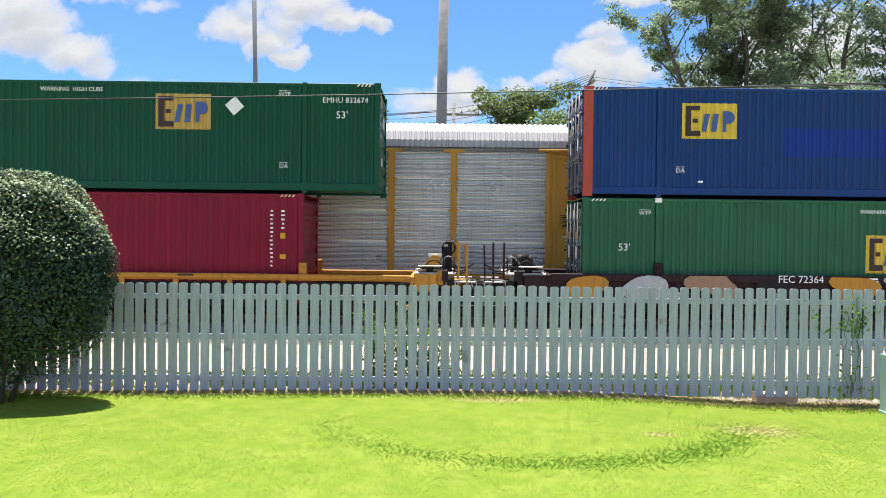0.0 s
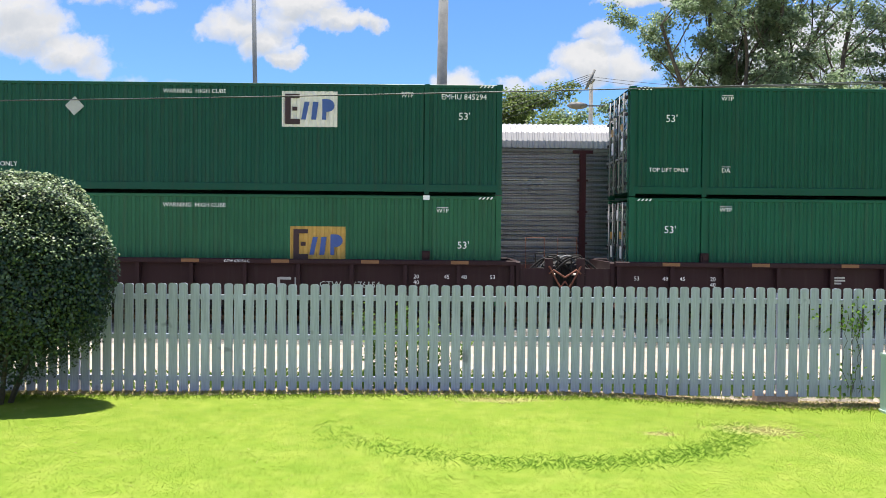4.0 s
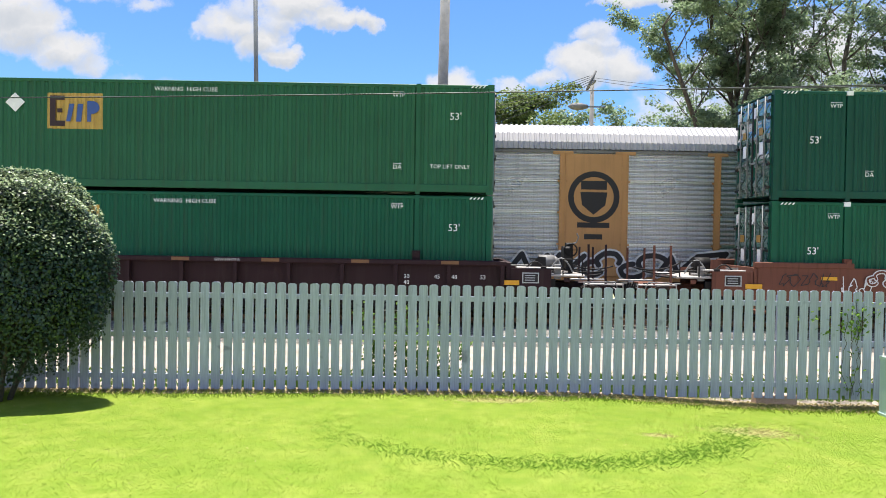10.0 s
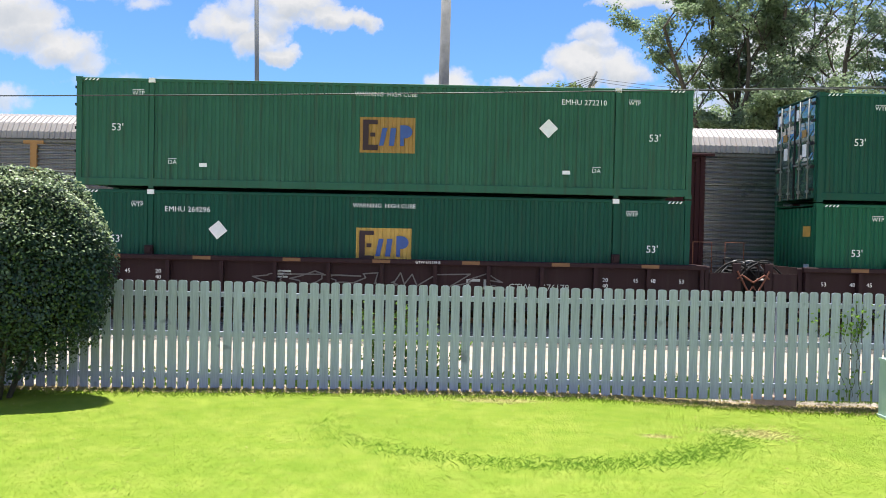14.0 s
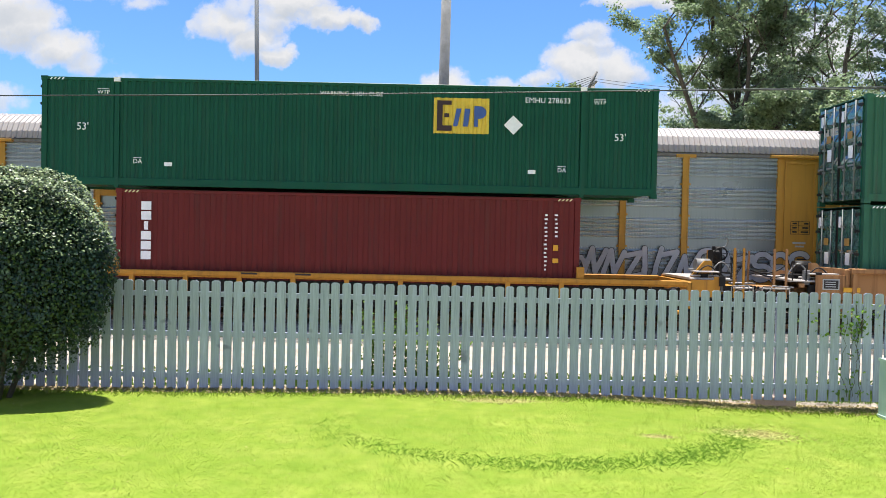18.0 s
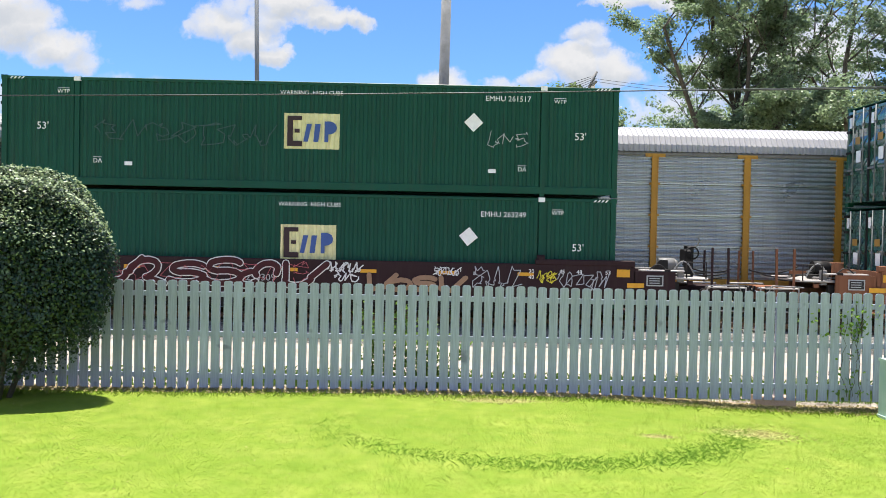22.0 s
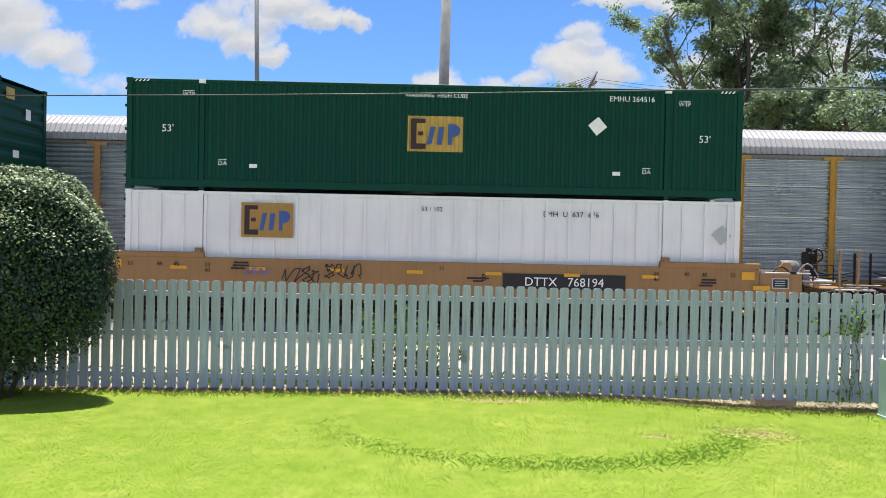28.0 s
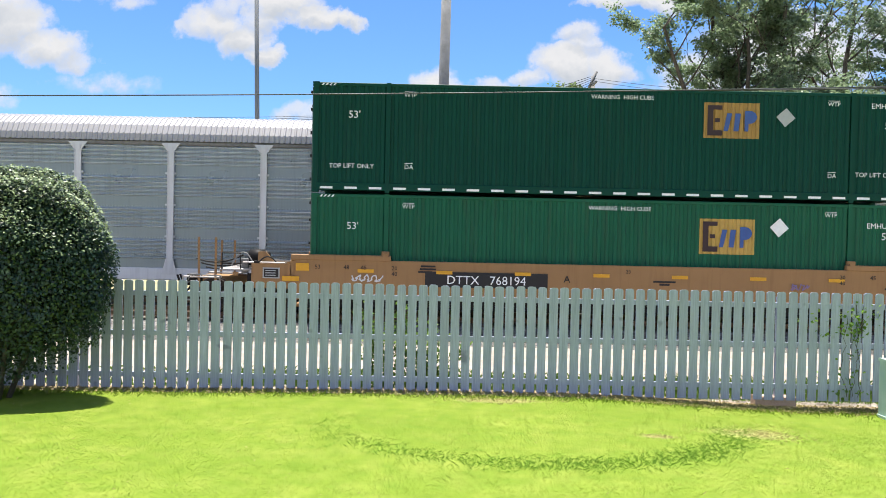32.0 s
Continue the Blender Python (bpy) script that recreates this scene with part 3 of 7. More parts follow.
    for what, mx, my, *extra in marks:
        X, Z = mx / PX - hl, h - my / PX
        if what == "logo":
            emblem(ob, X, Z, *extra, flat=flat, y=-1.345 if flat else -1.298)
        elif what == "dia":
            col = extra[0] if extra else WHITE
            me = cached(("dia", col.name), lambda: Geo().poly([(0, 0, 0.25), (-0.25, 0, 0), (0, 0, -0.25), (0.25, 0, 0), (0, 0.008, 0.25), (-0.25, 0.008, 0), (0, 0.008, -0.25), (0.25, 0.008, 0)],
                        [(0, 1, 2, 3), (7, 6, 5, 4), (0, 4, 5, 1), (1, 5, 6, 2), (2, 6, 7, 3), (3, 7, 4, 0)]).mesh("placard", col))
            part("placard", me, col, ob, "worn white diamond placard", at=pose(X, yy, Z, 0, random.uniform(-5, 5), 0))
        elif what == "rect":
            wd, ht, col = extra
            if wd > 0.5 and not flat and length > 14:
                part("patch", on_ribs(-wd / 2, wd / 2, -ht, 0, X, y_lift=0.003), col, ob, "repainted patch of another shade", at=pose(X, 0, Z))
                continue
            part("patch", Geo().box(-wd / 2, wd / 2, 0, 0.01, -ht, 0).mesh("patch", col), col, ob, "repainted patch of another shade", at=pose(X, yy + 0.002, Z))
        elif what == "bars":
            n, col = extra
            me = cached(("bars", n, col.name), lambda: bars_mesh(n, col))
            part("marking", me, col, ob, at=pose(X, yy, Z))
        else:
            size, bar = extra if extra else (0.17, False)
            lettering(what, size, WHITE, ob, X, yy, Z - size * 0.36, bar)
    if style in ("A", "B", "D"):
        fifty = "53'"
        for sx, X in ((0, 74), (1, 1021)):
            zz = 56 if style == "A" else 87
            lettering(fifty, 0.27, WHITE, ob, X / PX - hl, yy, h - zz / PX - 0.1)
        top = [(110 if style == "B" else 172), (984 if style == "B" else 920)]
        for X in top:
            lettering("WTP", 0.15, WHITE, ob, X / PX - hl, yy, h - (21 if style == "A" else 27) / PX - 0.05, True)
        lettering("WARNING  HIGH CUBE", 0.155, WHITE, ob, 546 / PX - hl, yy, h - (20 if style == "A" else 24) / PX)
    # rear-end placards on the front wall
    if length > 14 and not flat and not doors_ahead:
        for nm, col, y0, z0, wd, ht in (("placard", WHITE, 0.15, 1.9, 0.26, 0.3), ("sign", LOGO_Y, -0.85, 2.35, 0.4, 0.3), ("placard", WHITE, -0.5, 0.8, 0.3, 0.2)):
            part(nm, cached(("endmark", col.name, wd, ht), lambda: Geo().box(0, 0.01, 0, wd, 0, ht).mesh(nm, col)), col, ob, at=pose(hl - 0.025, y0, z0))
    return ob


def ticks_mesh(col):
    """Four short slanted bars on the top rail."""
    g = Geo()
    for k in range(4):
        x = -0.2 + 0.1 * k
        g.poly([(x, 0, 0), (x + 0.045, 0, 0), (x + 0.095, 0, 0.06), (x + 0.05, 0, 0.06)], [(0, 1, 2, 3)])
    return g.mesh("corner_marking", col)


def bars_mesh(n, col):
    """Illegible small writing as rows of bars."""
    g, r = Geo(), random.Random(n)
    for i in range(n):
        w = 0.05 if n > 4 else 0.3
        g.box(-r.uniform(0.4, 1.0) * w, r.uniform(0.4, 1.0) * w, -0.002, 0.002, -i * (0.11 if n > 4 else 0.075) - 0.045, -i * (0.11 if n > 4 else 0.075))
    return g.mesh("marking", col)


# ---- rail trucks ----
def truck(parent, x, wheelbase=1.78):
    """A four-wheel truck under a car: bolster, two side frames, wheels and axles."""
    r = 0.46
    base = part("truck", cached("bolster", lambda: Geo().box(-0.2, 0.2, -1.15, 1.15, 0.45, 0.75, 0.05).mesh("bolster", BLACK_ST)), BLACK_ST, parent, "black cast-steel rail truck", at=pose(x, 0, 0))

    def frame_mesh():
        g = Geo()
        for a, b in (((-1.1, 0.46), (-0.45, 0.72)), ((-0.45, 0.72), (0.45, 0.72)), ((0.45, 0.72), (1.1, 0.46)), ((-0.9, 0.42), (-0.35, 0.24)), ((-0.35, 0.24), (0.35, 0.24)), ((0.35, 0.24), (0.9, 0.42))):
            g.poly([(a[0], y, a[1] + d) for y in (-0.07, 0.07) for d in (-0.06, 0.06)] + [(b[0], y, b[1] + d) for y in (-0.07, 0.07) for d in (-0.06, 0.06)],
                   [(0, 1, 3, 2), (4, 6, 7, 5), (0, 4, 5, 1), (2, 3, 7, 6), (0, 2, 6, 4), (1, 5, 7, 3)])
        for q in (-0.3, 0.0, 0.3):
            g.tube((q, 0, 0.26), (q, 0, 0.70), 0.07, n=10)
        for q in (-0.89, 0.89):
            g.box(q - 0.16, q + 0.16, -0.09, 0.09, 0.34, 0.58)
        return g.mesh("side_frame", BLACK_ST)

    def wheel_mesh():
        return Geo().lathe([(0.12, -0.09), (0.16, -0.075), (0.30, -0.02), (r - 0.06, -0.02), (r - 0.05, -0.06), (r, -0.06), (r, 0.05), (r + 0.03, 0.06), (r + 0.03, 0.085), (r - 0.06, 0.085), (0.3, 0.03), (0.12, 0.06)], "y", 22).mesh("wheel", WHEEL)
    for s in (-1, 1):
        part("side_frame", cached("side_frame", frame_mesh), BLACK_ST, base, at=pose(0, s * 1.0, 0))
        for q in (-1, 1):
            part("wheel", cached("wheel", wheel_mesh), WHEEL, base, at=pose(q * wheelbase / 2, s * 0.76, r, 0, 0, 180 if s > 0 else 0))
    for q in (-1, 1):
        part("axle", cached("axle", lambda: Geo().tube((0, -0.9, 0), (0, 0.9, 0), 0.08).mesh("axle", WHEEL)), WHEEL, base, at=pose(q * wheelbase / 2, 0, r))
    return base


# ---- paint scrawls ----
def ribbon(g, pts, width, y):
    """A flat painted line of even width with round joints."""
    for (ax, az), (bx, bz) in zip(pts, pts[1:]):
        dx, dz = bx - ax, bz - az
        ln = math.hypot(dx, dz)
        if ln < 1e-5:
            continue
        ox, oz = -dz / ln * width / 2, dx / ln * width / 2
        lift = y - 0.0002 * (len(g.f) % 41)
        g.poly([(ax - ox, lift, az - oz), (bx - ox, lift, bz - oz), (bx + ox, lift, bz + oz), (ax + ox, lift, az + oz)], [(0, 1, 2, 3)])
    if width > 0.03:
        for ax, az in pts:
            lift = y - 0.0002 * (len(g.f) % 41)
            g.poly([(ax + math.cos(k * 0.785) * width / 2, lift, az + math.sin(k * 0.785) * width / 2) for k in range(8)], [tuple(range(8))])


def arc_of(cx, cz, rx, rz, a0, a1, n=9):
    return [(cx + rx * math.cos(radians(a0 + (a1 - a0) * k / n)), cz + rz * math.sin(radians(a0 + (a1 - a0) * k / n))) for k in range(n + 1)]


STROKES = [
    [arc_of(0.5, 0.75, 0.45, 0.25, 30, 250), arc_of(0.55, 0.28, 0.5, 0.27, 110, -150)],
    [[(0.1, 1.0), (0.3, 0.25)], arc_of(0.6, 0.3, 0.35, 0.3, 180, 380), [(0.95, 0.4), (1.2, 1.0)]],
    [arc_of(0.5, 0.45, 0.5, 0.42, 60, 400)],
    [[(0.0, 0.1), (0.35, 0.95), (0.6, 0.15), (1.05, 0.9)]],
    [arc_of(0.35, 0.6, 0.4, 0.38, 200, -60), [(0.5, 0.25), (1.1, 0.0)]],
    [[(0.0, 0.85), (0.9, 0.98), (0.25, 0.05), (1.1, 0.2)]],
    [arc_of(0.3, 0.3, 0.3, 0.3, 90, 330), arc_of(0.75, 0.65, 0.35, 0.33, 220, -20)],
]


def bubble(parent, x0, x1, z0, z1, y, seed, fill, edge, letters=5, thick=0.2, rim=0.05, slant=0.1):
    """Fat sprayed strokes with an outline, crowded side by side, that spell nothing."""
    r = random.Random(seed)
    outer, inner = Geo(), Geo()
    step, tall = (x1 - x0) / letters, z1 - z0
    for i in range(letters):
        wide, up = step * r.uniform(0.85, 1.1), tall * r.uniform(0.82, 1.05)
        base = z0 + r.uniform(-0.06, 0.06) * tall
        for line in r.choice(STROKES):
            pts = [(x0 + i * step + px * wide + slant * (pz - 0.5) * tall + r.uniform(-0.02, 0.02), base + pz * up) for px, pz in line]
            ribbon(outer, pts, thick + 2 * rim, y - 0.001)
            ribbon(inner, pts, thick, y - 0.012)
    part("paint_outline", outer, edge, parent, "sprayed outline")
    part("paint_scrawl", inner, fill, parent, "fat sprayed paint shapes")


def tag(parent, x0, x1, z0, z1, y, seed, line, letters=5, width=0.022):
    """One quick looping sprayed line, like handwriting that spells nothing."""
    r = random.Random(seed)
    g = Geo()
    step, tall = (x1 - x0) / letters, z1 - z0
    pts = []
    for i in range(letters):
        for px, pz in [q for ln in r.choice(STROKES) for q in ln]:
            pts.append((x0 + (i + 0.08 + 0.84 * px + r.uniform(-0.2, 0.2)) * step + 0.15 * tall * (pz - 0.5), z0 + tall * (0.1 + 0.85 * pz) + r.uniform(-0.16, 0.16) * tall))
        if r.random() < 0.15:
            ribbon(g, pts, width, y - 0.002)
            pts = []
    ribbon(g, pts, width, y - 0.002)
    part("paint_scrawl", g, line, parent, "thin sprayed paint scrawl")


SPRAY_W = plain("white_spray", (0.70, 0.70, 0.70))
SPRAY_P = plain("pink_spray", (0.55, 0.13, 0.15))
SPRAY_Y = plain("yellow_spray", (0.70, 0.60, 0.04))
SPRAY_K = plain("black_spray", (0.02, 0.018, 0.02))
SPRAY_G = plain("green_spray", (0.05, 0.28, 0.11))
SPRAY_S = plain("silver_spray", (0.42, 0.43, 0.46))
SPRAY_D = plain("smoky_grey_spray", (0.035, 0.037, 0.035))
CHALK = plain("faded_chalk", (0.13, 0.12, 0.12))
SPRAY_T = plain("tan_spray", (0.33, 0.20, 0.12))
SPRAY_V = plain("violet_spray", (0.22, 0.16, 0.30))


# ---- well cars ----
def end_works(ob, x0, x1, material, joint, kind):
    """What stands between a well and the next car: deck, bolster, brake gear, stakes, drawbar; joint: a close articulated end."""
    s = 1 if x1 > x0 else -1
    a, b = sorted((x0, x1))
    span = b - a

    def bx(u, v):
        return sorted((x0 + s * u * span, x0 + s * v * span))
    g = Geo().box(*bx(0.0, 0.62 if not joint else 0.8), -1.3, 1.3, 1.16, 1.22, 0.02)
    part("end_deck", g, DECK, ob, "worn steel end platform deck")
    for y in (-1.40, 1.34):
        part("end_plate", Geo().box(*bx(0.0, 0.55 if joint else 0.34), y, y + 0.06, 0.72, 1.17 if kind == "low" else 1.36, 0.0), material, ob)
    g = Geo().box(*bx(0.0, 1.0 if joint else 0.86), -0.32, 0.32, 0.62, 0.98, 0.03)
    part("draft_sill", g, BLACK_ST if joint else material, ob)
    if joint:
        if kind == "smooth":
            u, v = bx(0.02, 0.66 if s < 0 else 0.36)
            part("end_box", Geo().box(u, v, -1.45, -1.405, 0.70, 1.36, 0.01), BLACK if material is TAN_CAR else material, ob, "flat side box by the articulated joint")
            if s < 0:
                part("reflector", Geo().box(*bx(0.03, 0.15), -1.462, -1.452, 0.99, 1.31), YELLOW, ob, "yellow reflective square")
                part("reflector", Geo().box(*bx(0.152, 0.27), -1.462, -1.452, 0.99, 1.09), YELLOW, ob, "yellow reflective strip")
                part("notice", Geo().box(*bx(0.04, 0.13), -1.462, -1.452, 0.74, 0.92), WHITE, ob, "small white notice")
                lettering("125  T", 0.27, WHITE, ob, x0 + s * 0.40 * span, -1.462, 1.10)
        u, v = bx(0.62, 0.85)
        for y in (-1.30, 1.30):
            part("grab_rail", Geo().path([(u, y, 1.2), (u, y, 1.66), (u + 0.05, y, 1.70), (v - 0.05, y, 1.70), (v, y, 1.66), (v, y, 1.2)], 0.02), BLACK_ST, ob, "thin black grab rail")
        g = Geo()
        for i in range(3):
            u = x0 + s * (0.55 + 0.15 * i) * span
            g.box(u - 0.16, u + 0.16, -1.2 + 0.2 * i, -0.4 + 0.2 * i, 0.6, 1.36 + 0.07 * i, 0.04)
        part("connector_casting", g, BLACK_ST, ob, "black articulation casting")
        if kind != "low":
            u = x1 - s * 0.42
            part("bracket", Geo().box(u - 0.11, u + 0.11, -1.36, -1.30, 0.72, 1.98 if kind == "smooth" else 1.62, 0.012), material, ob, "upright end bracket by the joint")
            for k, (q, z) in enumerate(((0.30, 0.86), (0.12, 1.32))):
                part("link", Geo().path([Vector((u, -1.39, 1.42 - 0.2 * k)), Vector((u + s * q, -1.41, z)), Vector((x1, -1.39, 1.02 + 0.1 * k))], 0.026, 7), BROWN, ob, "bent rusty brake link")
            if s > 0 and kind == "smooth":
                g = Geo()
                for q in (1.05, 0.55):
                    g.box(x1 - q - 0.022, x1 - q + 0.022, -1.50, -1.47, 0.42, 2.05, 0.006)
                lad = part("ladder", g, BROWN, ob, "narrow rusty side ladder")
                for z in (0.62, 0.95, 1.28, 1.62, 1.95):
                    part("rung", Geo().tube((x1 - 1.05, -1.485, z), (x1 - 0.55, -1.485, z), 0.014, n=8), ROD, lad)
                part("reflector", Geo().box(x0 + 0.02, x0 + 0.2, -1.462, -1.452, 1.16, 1.33), YELLOW, ob, "yellow reflective square")
                part("reflector", Geo().box(x0 + 0.02, x0 + 0.2, -1.462, -1.452, 0.92, 1.09), YELLOW, ob, "yellow reflective square")
            part("grab_iron", Geo().path([Vector((x1 - s * 0.2, 1.26, 1.2)), Vector((x1 - s * 0.2, 1.26, 2.15)), Vector((x1 - s * 0.75, 1.26, 2.15)), Vector((x1 - s * 0.75, 1.26, 1.2))], 0.014, 6), BROWN, ob, "thin rusty grab iron")
        for k in range(3):
            a0, b0 = x1 - s * (0.95 - 0.1 * k), x1 + s * (0.25 + 0.1 * k)
            arch = [Vector((a0 + (b0 - a0) * i / 10, -1.1 + 0.16 * k + (0.12 if s > 0 else 0), 1.24 + (0.40 + 0.12 * k) * math.sin(math.pi * i / 10) - 0.1 * k)) for i in range(11)]
            part("air_hose", Geo().path(arch, 0.024 if k else 0.030, 7), (BLACK_ST, BLACK_ST, ROD)[k], ob, "arching air hose over the joint")
        if s < 0:
            truck(ob, x1)
        return
    rs = random.Random(int(abs(x1) * 100))
    for i, (q, y, top) in enumerate(((0.66, -1.22, 2.15), (0.80, -1.22, 2.15), (0.70, 1.2, 2.05), (0.84, 1.2, 2.05))):
        u = x0 + s * q * span
        part("stake", cached(("stake", material.name), lambda: Geo().box(-0.026, 0.026, -0.026, 0.026, 0.7, 2.02, 0.004).mesh("stake", material)), material, ob, at=pose(u, y, top - 2.15, 0, rs.uniform(-1.5, 1.5), 0))
    u = x0 + s * 0.34 * span
    g = Geo().tube((u - 0.24, -0.55, 1.52), (u + 0.18, -0.55, 1.52), 0.19, n=18).tube((u + 0.18, -0.55, 1.52), (u + 0.30, -0.55, 1.52), 0.19, 0.10, 18).box(u - 0.3, u + 0.2, -0.72, -0.38, 1.22, 1.36)
    part("brake_cylinder", g, GREY_ST if s > 0 else BLACK_ST, ob, "dusty brake cylinder")
    if s > 0:
        u = x0 + s * 0.52 * span
        g = Geo().box(u - 0.09, u + 0.09, -0.75, -0.45, 1.22, 2.05, 0.03).box(u - 0.18, u - 0.02, -0.85, -0.4, 1.6, 1.95, 0.05)
        g.lathe([(0.17, -0.02), (0.19, 0.0), (0.17, 0.02), (0.15, 0.0)], "y", 18, (u, -0.9, 1.86), False).box(u - 0.16, u + 0.16, -0.91, -0.89, 1.85, 1.87).box(u - 0.012, u + 0.012, -0.91, -0.89, 1.70, 2.02)
        brake = part("hand_brake", g, BLACK_ST, ob, "black hand brake stand with wheel")
        part("lever", Geo().path([Vector((u + 0.05, -0.8, 2.02)), Vector((u + 0.16, -0.82, 2.06)), Vector((u + 0.22, -0.83, 2.2)), Vector((u + 0.17, -0.83, 2.3))], 0.02, 7), ROD, brake, "bright bent steel lever")
    rr = random.Random(int(abs(x0) * 100))
    for i in range(3):
        a0, b0 = x0 + s * (0.30 + 0.1 * i) * span, x0 + s * (0.78 + 0.07 * i) * span
        y0, dip = -0.95 + 0.3 * i + 0.1 * rr.random(), rr.uniform(0.05, 0.2)
        pts = [Vector((a0 + (b0 - a0) * k / 9, y0, 1.34 + 0.1 * i - dip * 4 * (k / 9) * (1 - k / 9) - 0.12 * k / 9)) for k in range(10)]
        part("air_hose", Geo().path(pts, 0.022, 6), BLACK_ST, ob, "sagging black air hose")
    for i in range(3):
        a0 = x0 + s * rr.uniform(0.02, 0.2) * span
        b0 = a0 + s * rr.uniform(0.35, 0.6) * span
        zz = 1.27 + 0.07 * i
        part("brake_pipe", Geo().tube((a0, -1.15 + 0.35 * i, zz), (b0, -1.10 + 0.35 * i, zz + rr.uniform(-0.03, 0.03)), 0.024, n=8), (DECK, BLACK_ST, GREY_ST)[i], ob, "straight steel brake pipe")
    u, v = bx(0.06, 0.42)
    part("walkway", Geo().box(u, v, -1.34, -0.98, 1.365, 1.40, 0.008), DECK, ob, "bright worn walkway grating")
    if kind != "low":
        u = x0 + s * 0.17 * span
        plate = part("data_plate", Geo().box(u - 0.22, u + 0.22, -1.412, -1.404, 0.98, 1.26), GREY_MARK, ob, "pale framed data plate")
        part("plate_panel", Geo().box(u - 0.19, u + 0.19, -1.416, -1.412, 1.01, 1.23), BLACK, plate)
        for z in (1.05, 1.11, 1.17):
            part("plate_line", Geo().box(u - 0.15, u + 0.12, -1.419, -1.416, z, z + 0.022), GREY_MARK, plate)
        part("reflector", Geo().box(u - s * 0.52 - 0.22, u - s * 0.52 + 0.22, -1.47, -1.46, 0.93, 1.05), YELLOW, ob, "yellow reflective strip")
    u, v = bx(0.44, 0.60)
    part("handrail", Geo().path([Vector(p) for p in ((u, -1.3, 1.2), (u, -1.3, 1.62), (v, -1.3, 1.62), (v, -1.3, 1.2))], 0.02, 6), BLACK_ST, ob, "low black handrail")
    u = x0 + s * 0.22 * span
    g = Geo().poly([(u - 0.3, -1.0, 1.22), (u + 0.3, -1.0, 1.22), (u + 0.18 * s + 0.1, -1.0, 1.66), (u + 0.18 * s - 0.1, -1.0, 1.66), (u - 0.3, -0.94, 1.22), (u + 0.3, -0.94, 1.22), (u + 0.18 * s + 0.1, -0.94, 1.66), (u + 0.18 * s - 0.1, -0.94, 1.66)],
                   [(0, 1, 2, 3), (7, 6, 5, 4), (0, 4, 5, 1), (1, 5, 6, 2), (2, 6, 7, 3), (3, 7, 4, 0)])
    part("gusset_plate", g, BLACK_ST if material is MAROON else material, ob, "upright tapered gusset plate")
    for i in range(5):
        q = x0 + s * rr.uniform(0.25, 0.85) * span
        z = rr.uniform(0.85, 1.15)
        part("bracket", Geo().box(q - rr.uniform(0.04, 0.14), q + rr.uniform(0.04, 0.14), -1.36 + 0.05 * i, -1.28 + 0.05 * i, z, z + rr.uniform(0.1, 0.42), 0.01), (BLACK_ST, material, BLACK_ST, GREY_ST, BLACK_ST)[i], ob, "small steel bracket")
    q = x0 + s * 0.9 * span
    part("cut_lever", Geo().path([Vector(p) for p in ((x0 + s * 0.6 * span, -1.38, 1.02), (q - s * 0.12, -1.38, 1.05), (q - s * 0.02, -1.36, 0.82), (q, -0.5, 0.86), (q, -0.1, 0.95))], 0.018, 6), ROD, ob, "bent uncoupling lever")
    for k in range(2):
        pts = [Vector((q + s * 0.5 * i / 8, -0.55 + 0.25 * k, 0.98 - 0.42 * math.sin(math.pi * i / 8) * (1 + 0.2 * k))) for i in range(9)]
        part("train_hose", Geo().path(pts, 0.03, 7), BLACK_ST, ob, "thick looping rubber train hose")
    for i in range(2):
        a0 = x0 + s * (0.12 + 0.22 * i) * span
        arch = [Vector((a0 + s * 0.62 * k / 8, -1.12 + 0.1 * i, 1.28 + (0.26 + 0.1 * i) * math.sin(math.pi * k / 8))) for k in range(9)]
        part("air_hose", Geo().path(arch, 0.020, 6), (BLACK_ST, ROD)[i], ob, "arching air hose")
    for y in (-1.25, 1.05):
        g = Geo()
        u, v = bx(0.62, 0.94)
        g.path([Vector(p) for p in ((u, y, 1.0), (u, y, 0.36), (v, y, 0.36), (v, y, 1.0))], 0.02, 6)
        stirrup = part("step", g, DECK, ob)
        part("tread", Geo().box(u, v, y, y + 0.2, 0.95, 0.99, 0.008), DECK, stirrup)
    u = x0 + s * 0.86 * span
    g = Geo().box(*sorted((u, x1)), -0.09, 0.09, 0.72, 0.90, 0.02).box(*sorted((x1 - s * 0.28, x1 + s * 0.06)), -0.17, 0.17, 0.66, 0.98, 0.05)
    part("coupler", g, BLACK_ST, ob, "cast steel coupler")
    truck(ob, x0 + s * 0.42 * span)


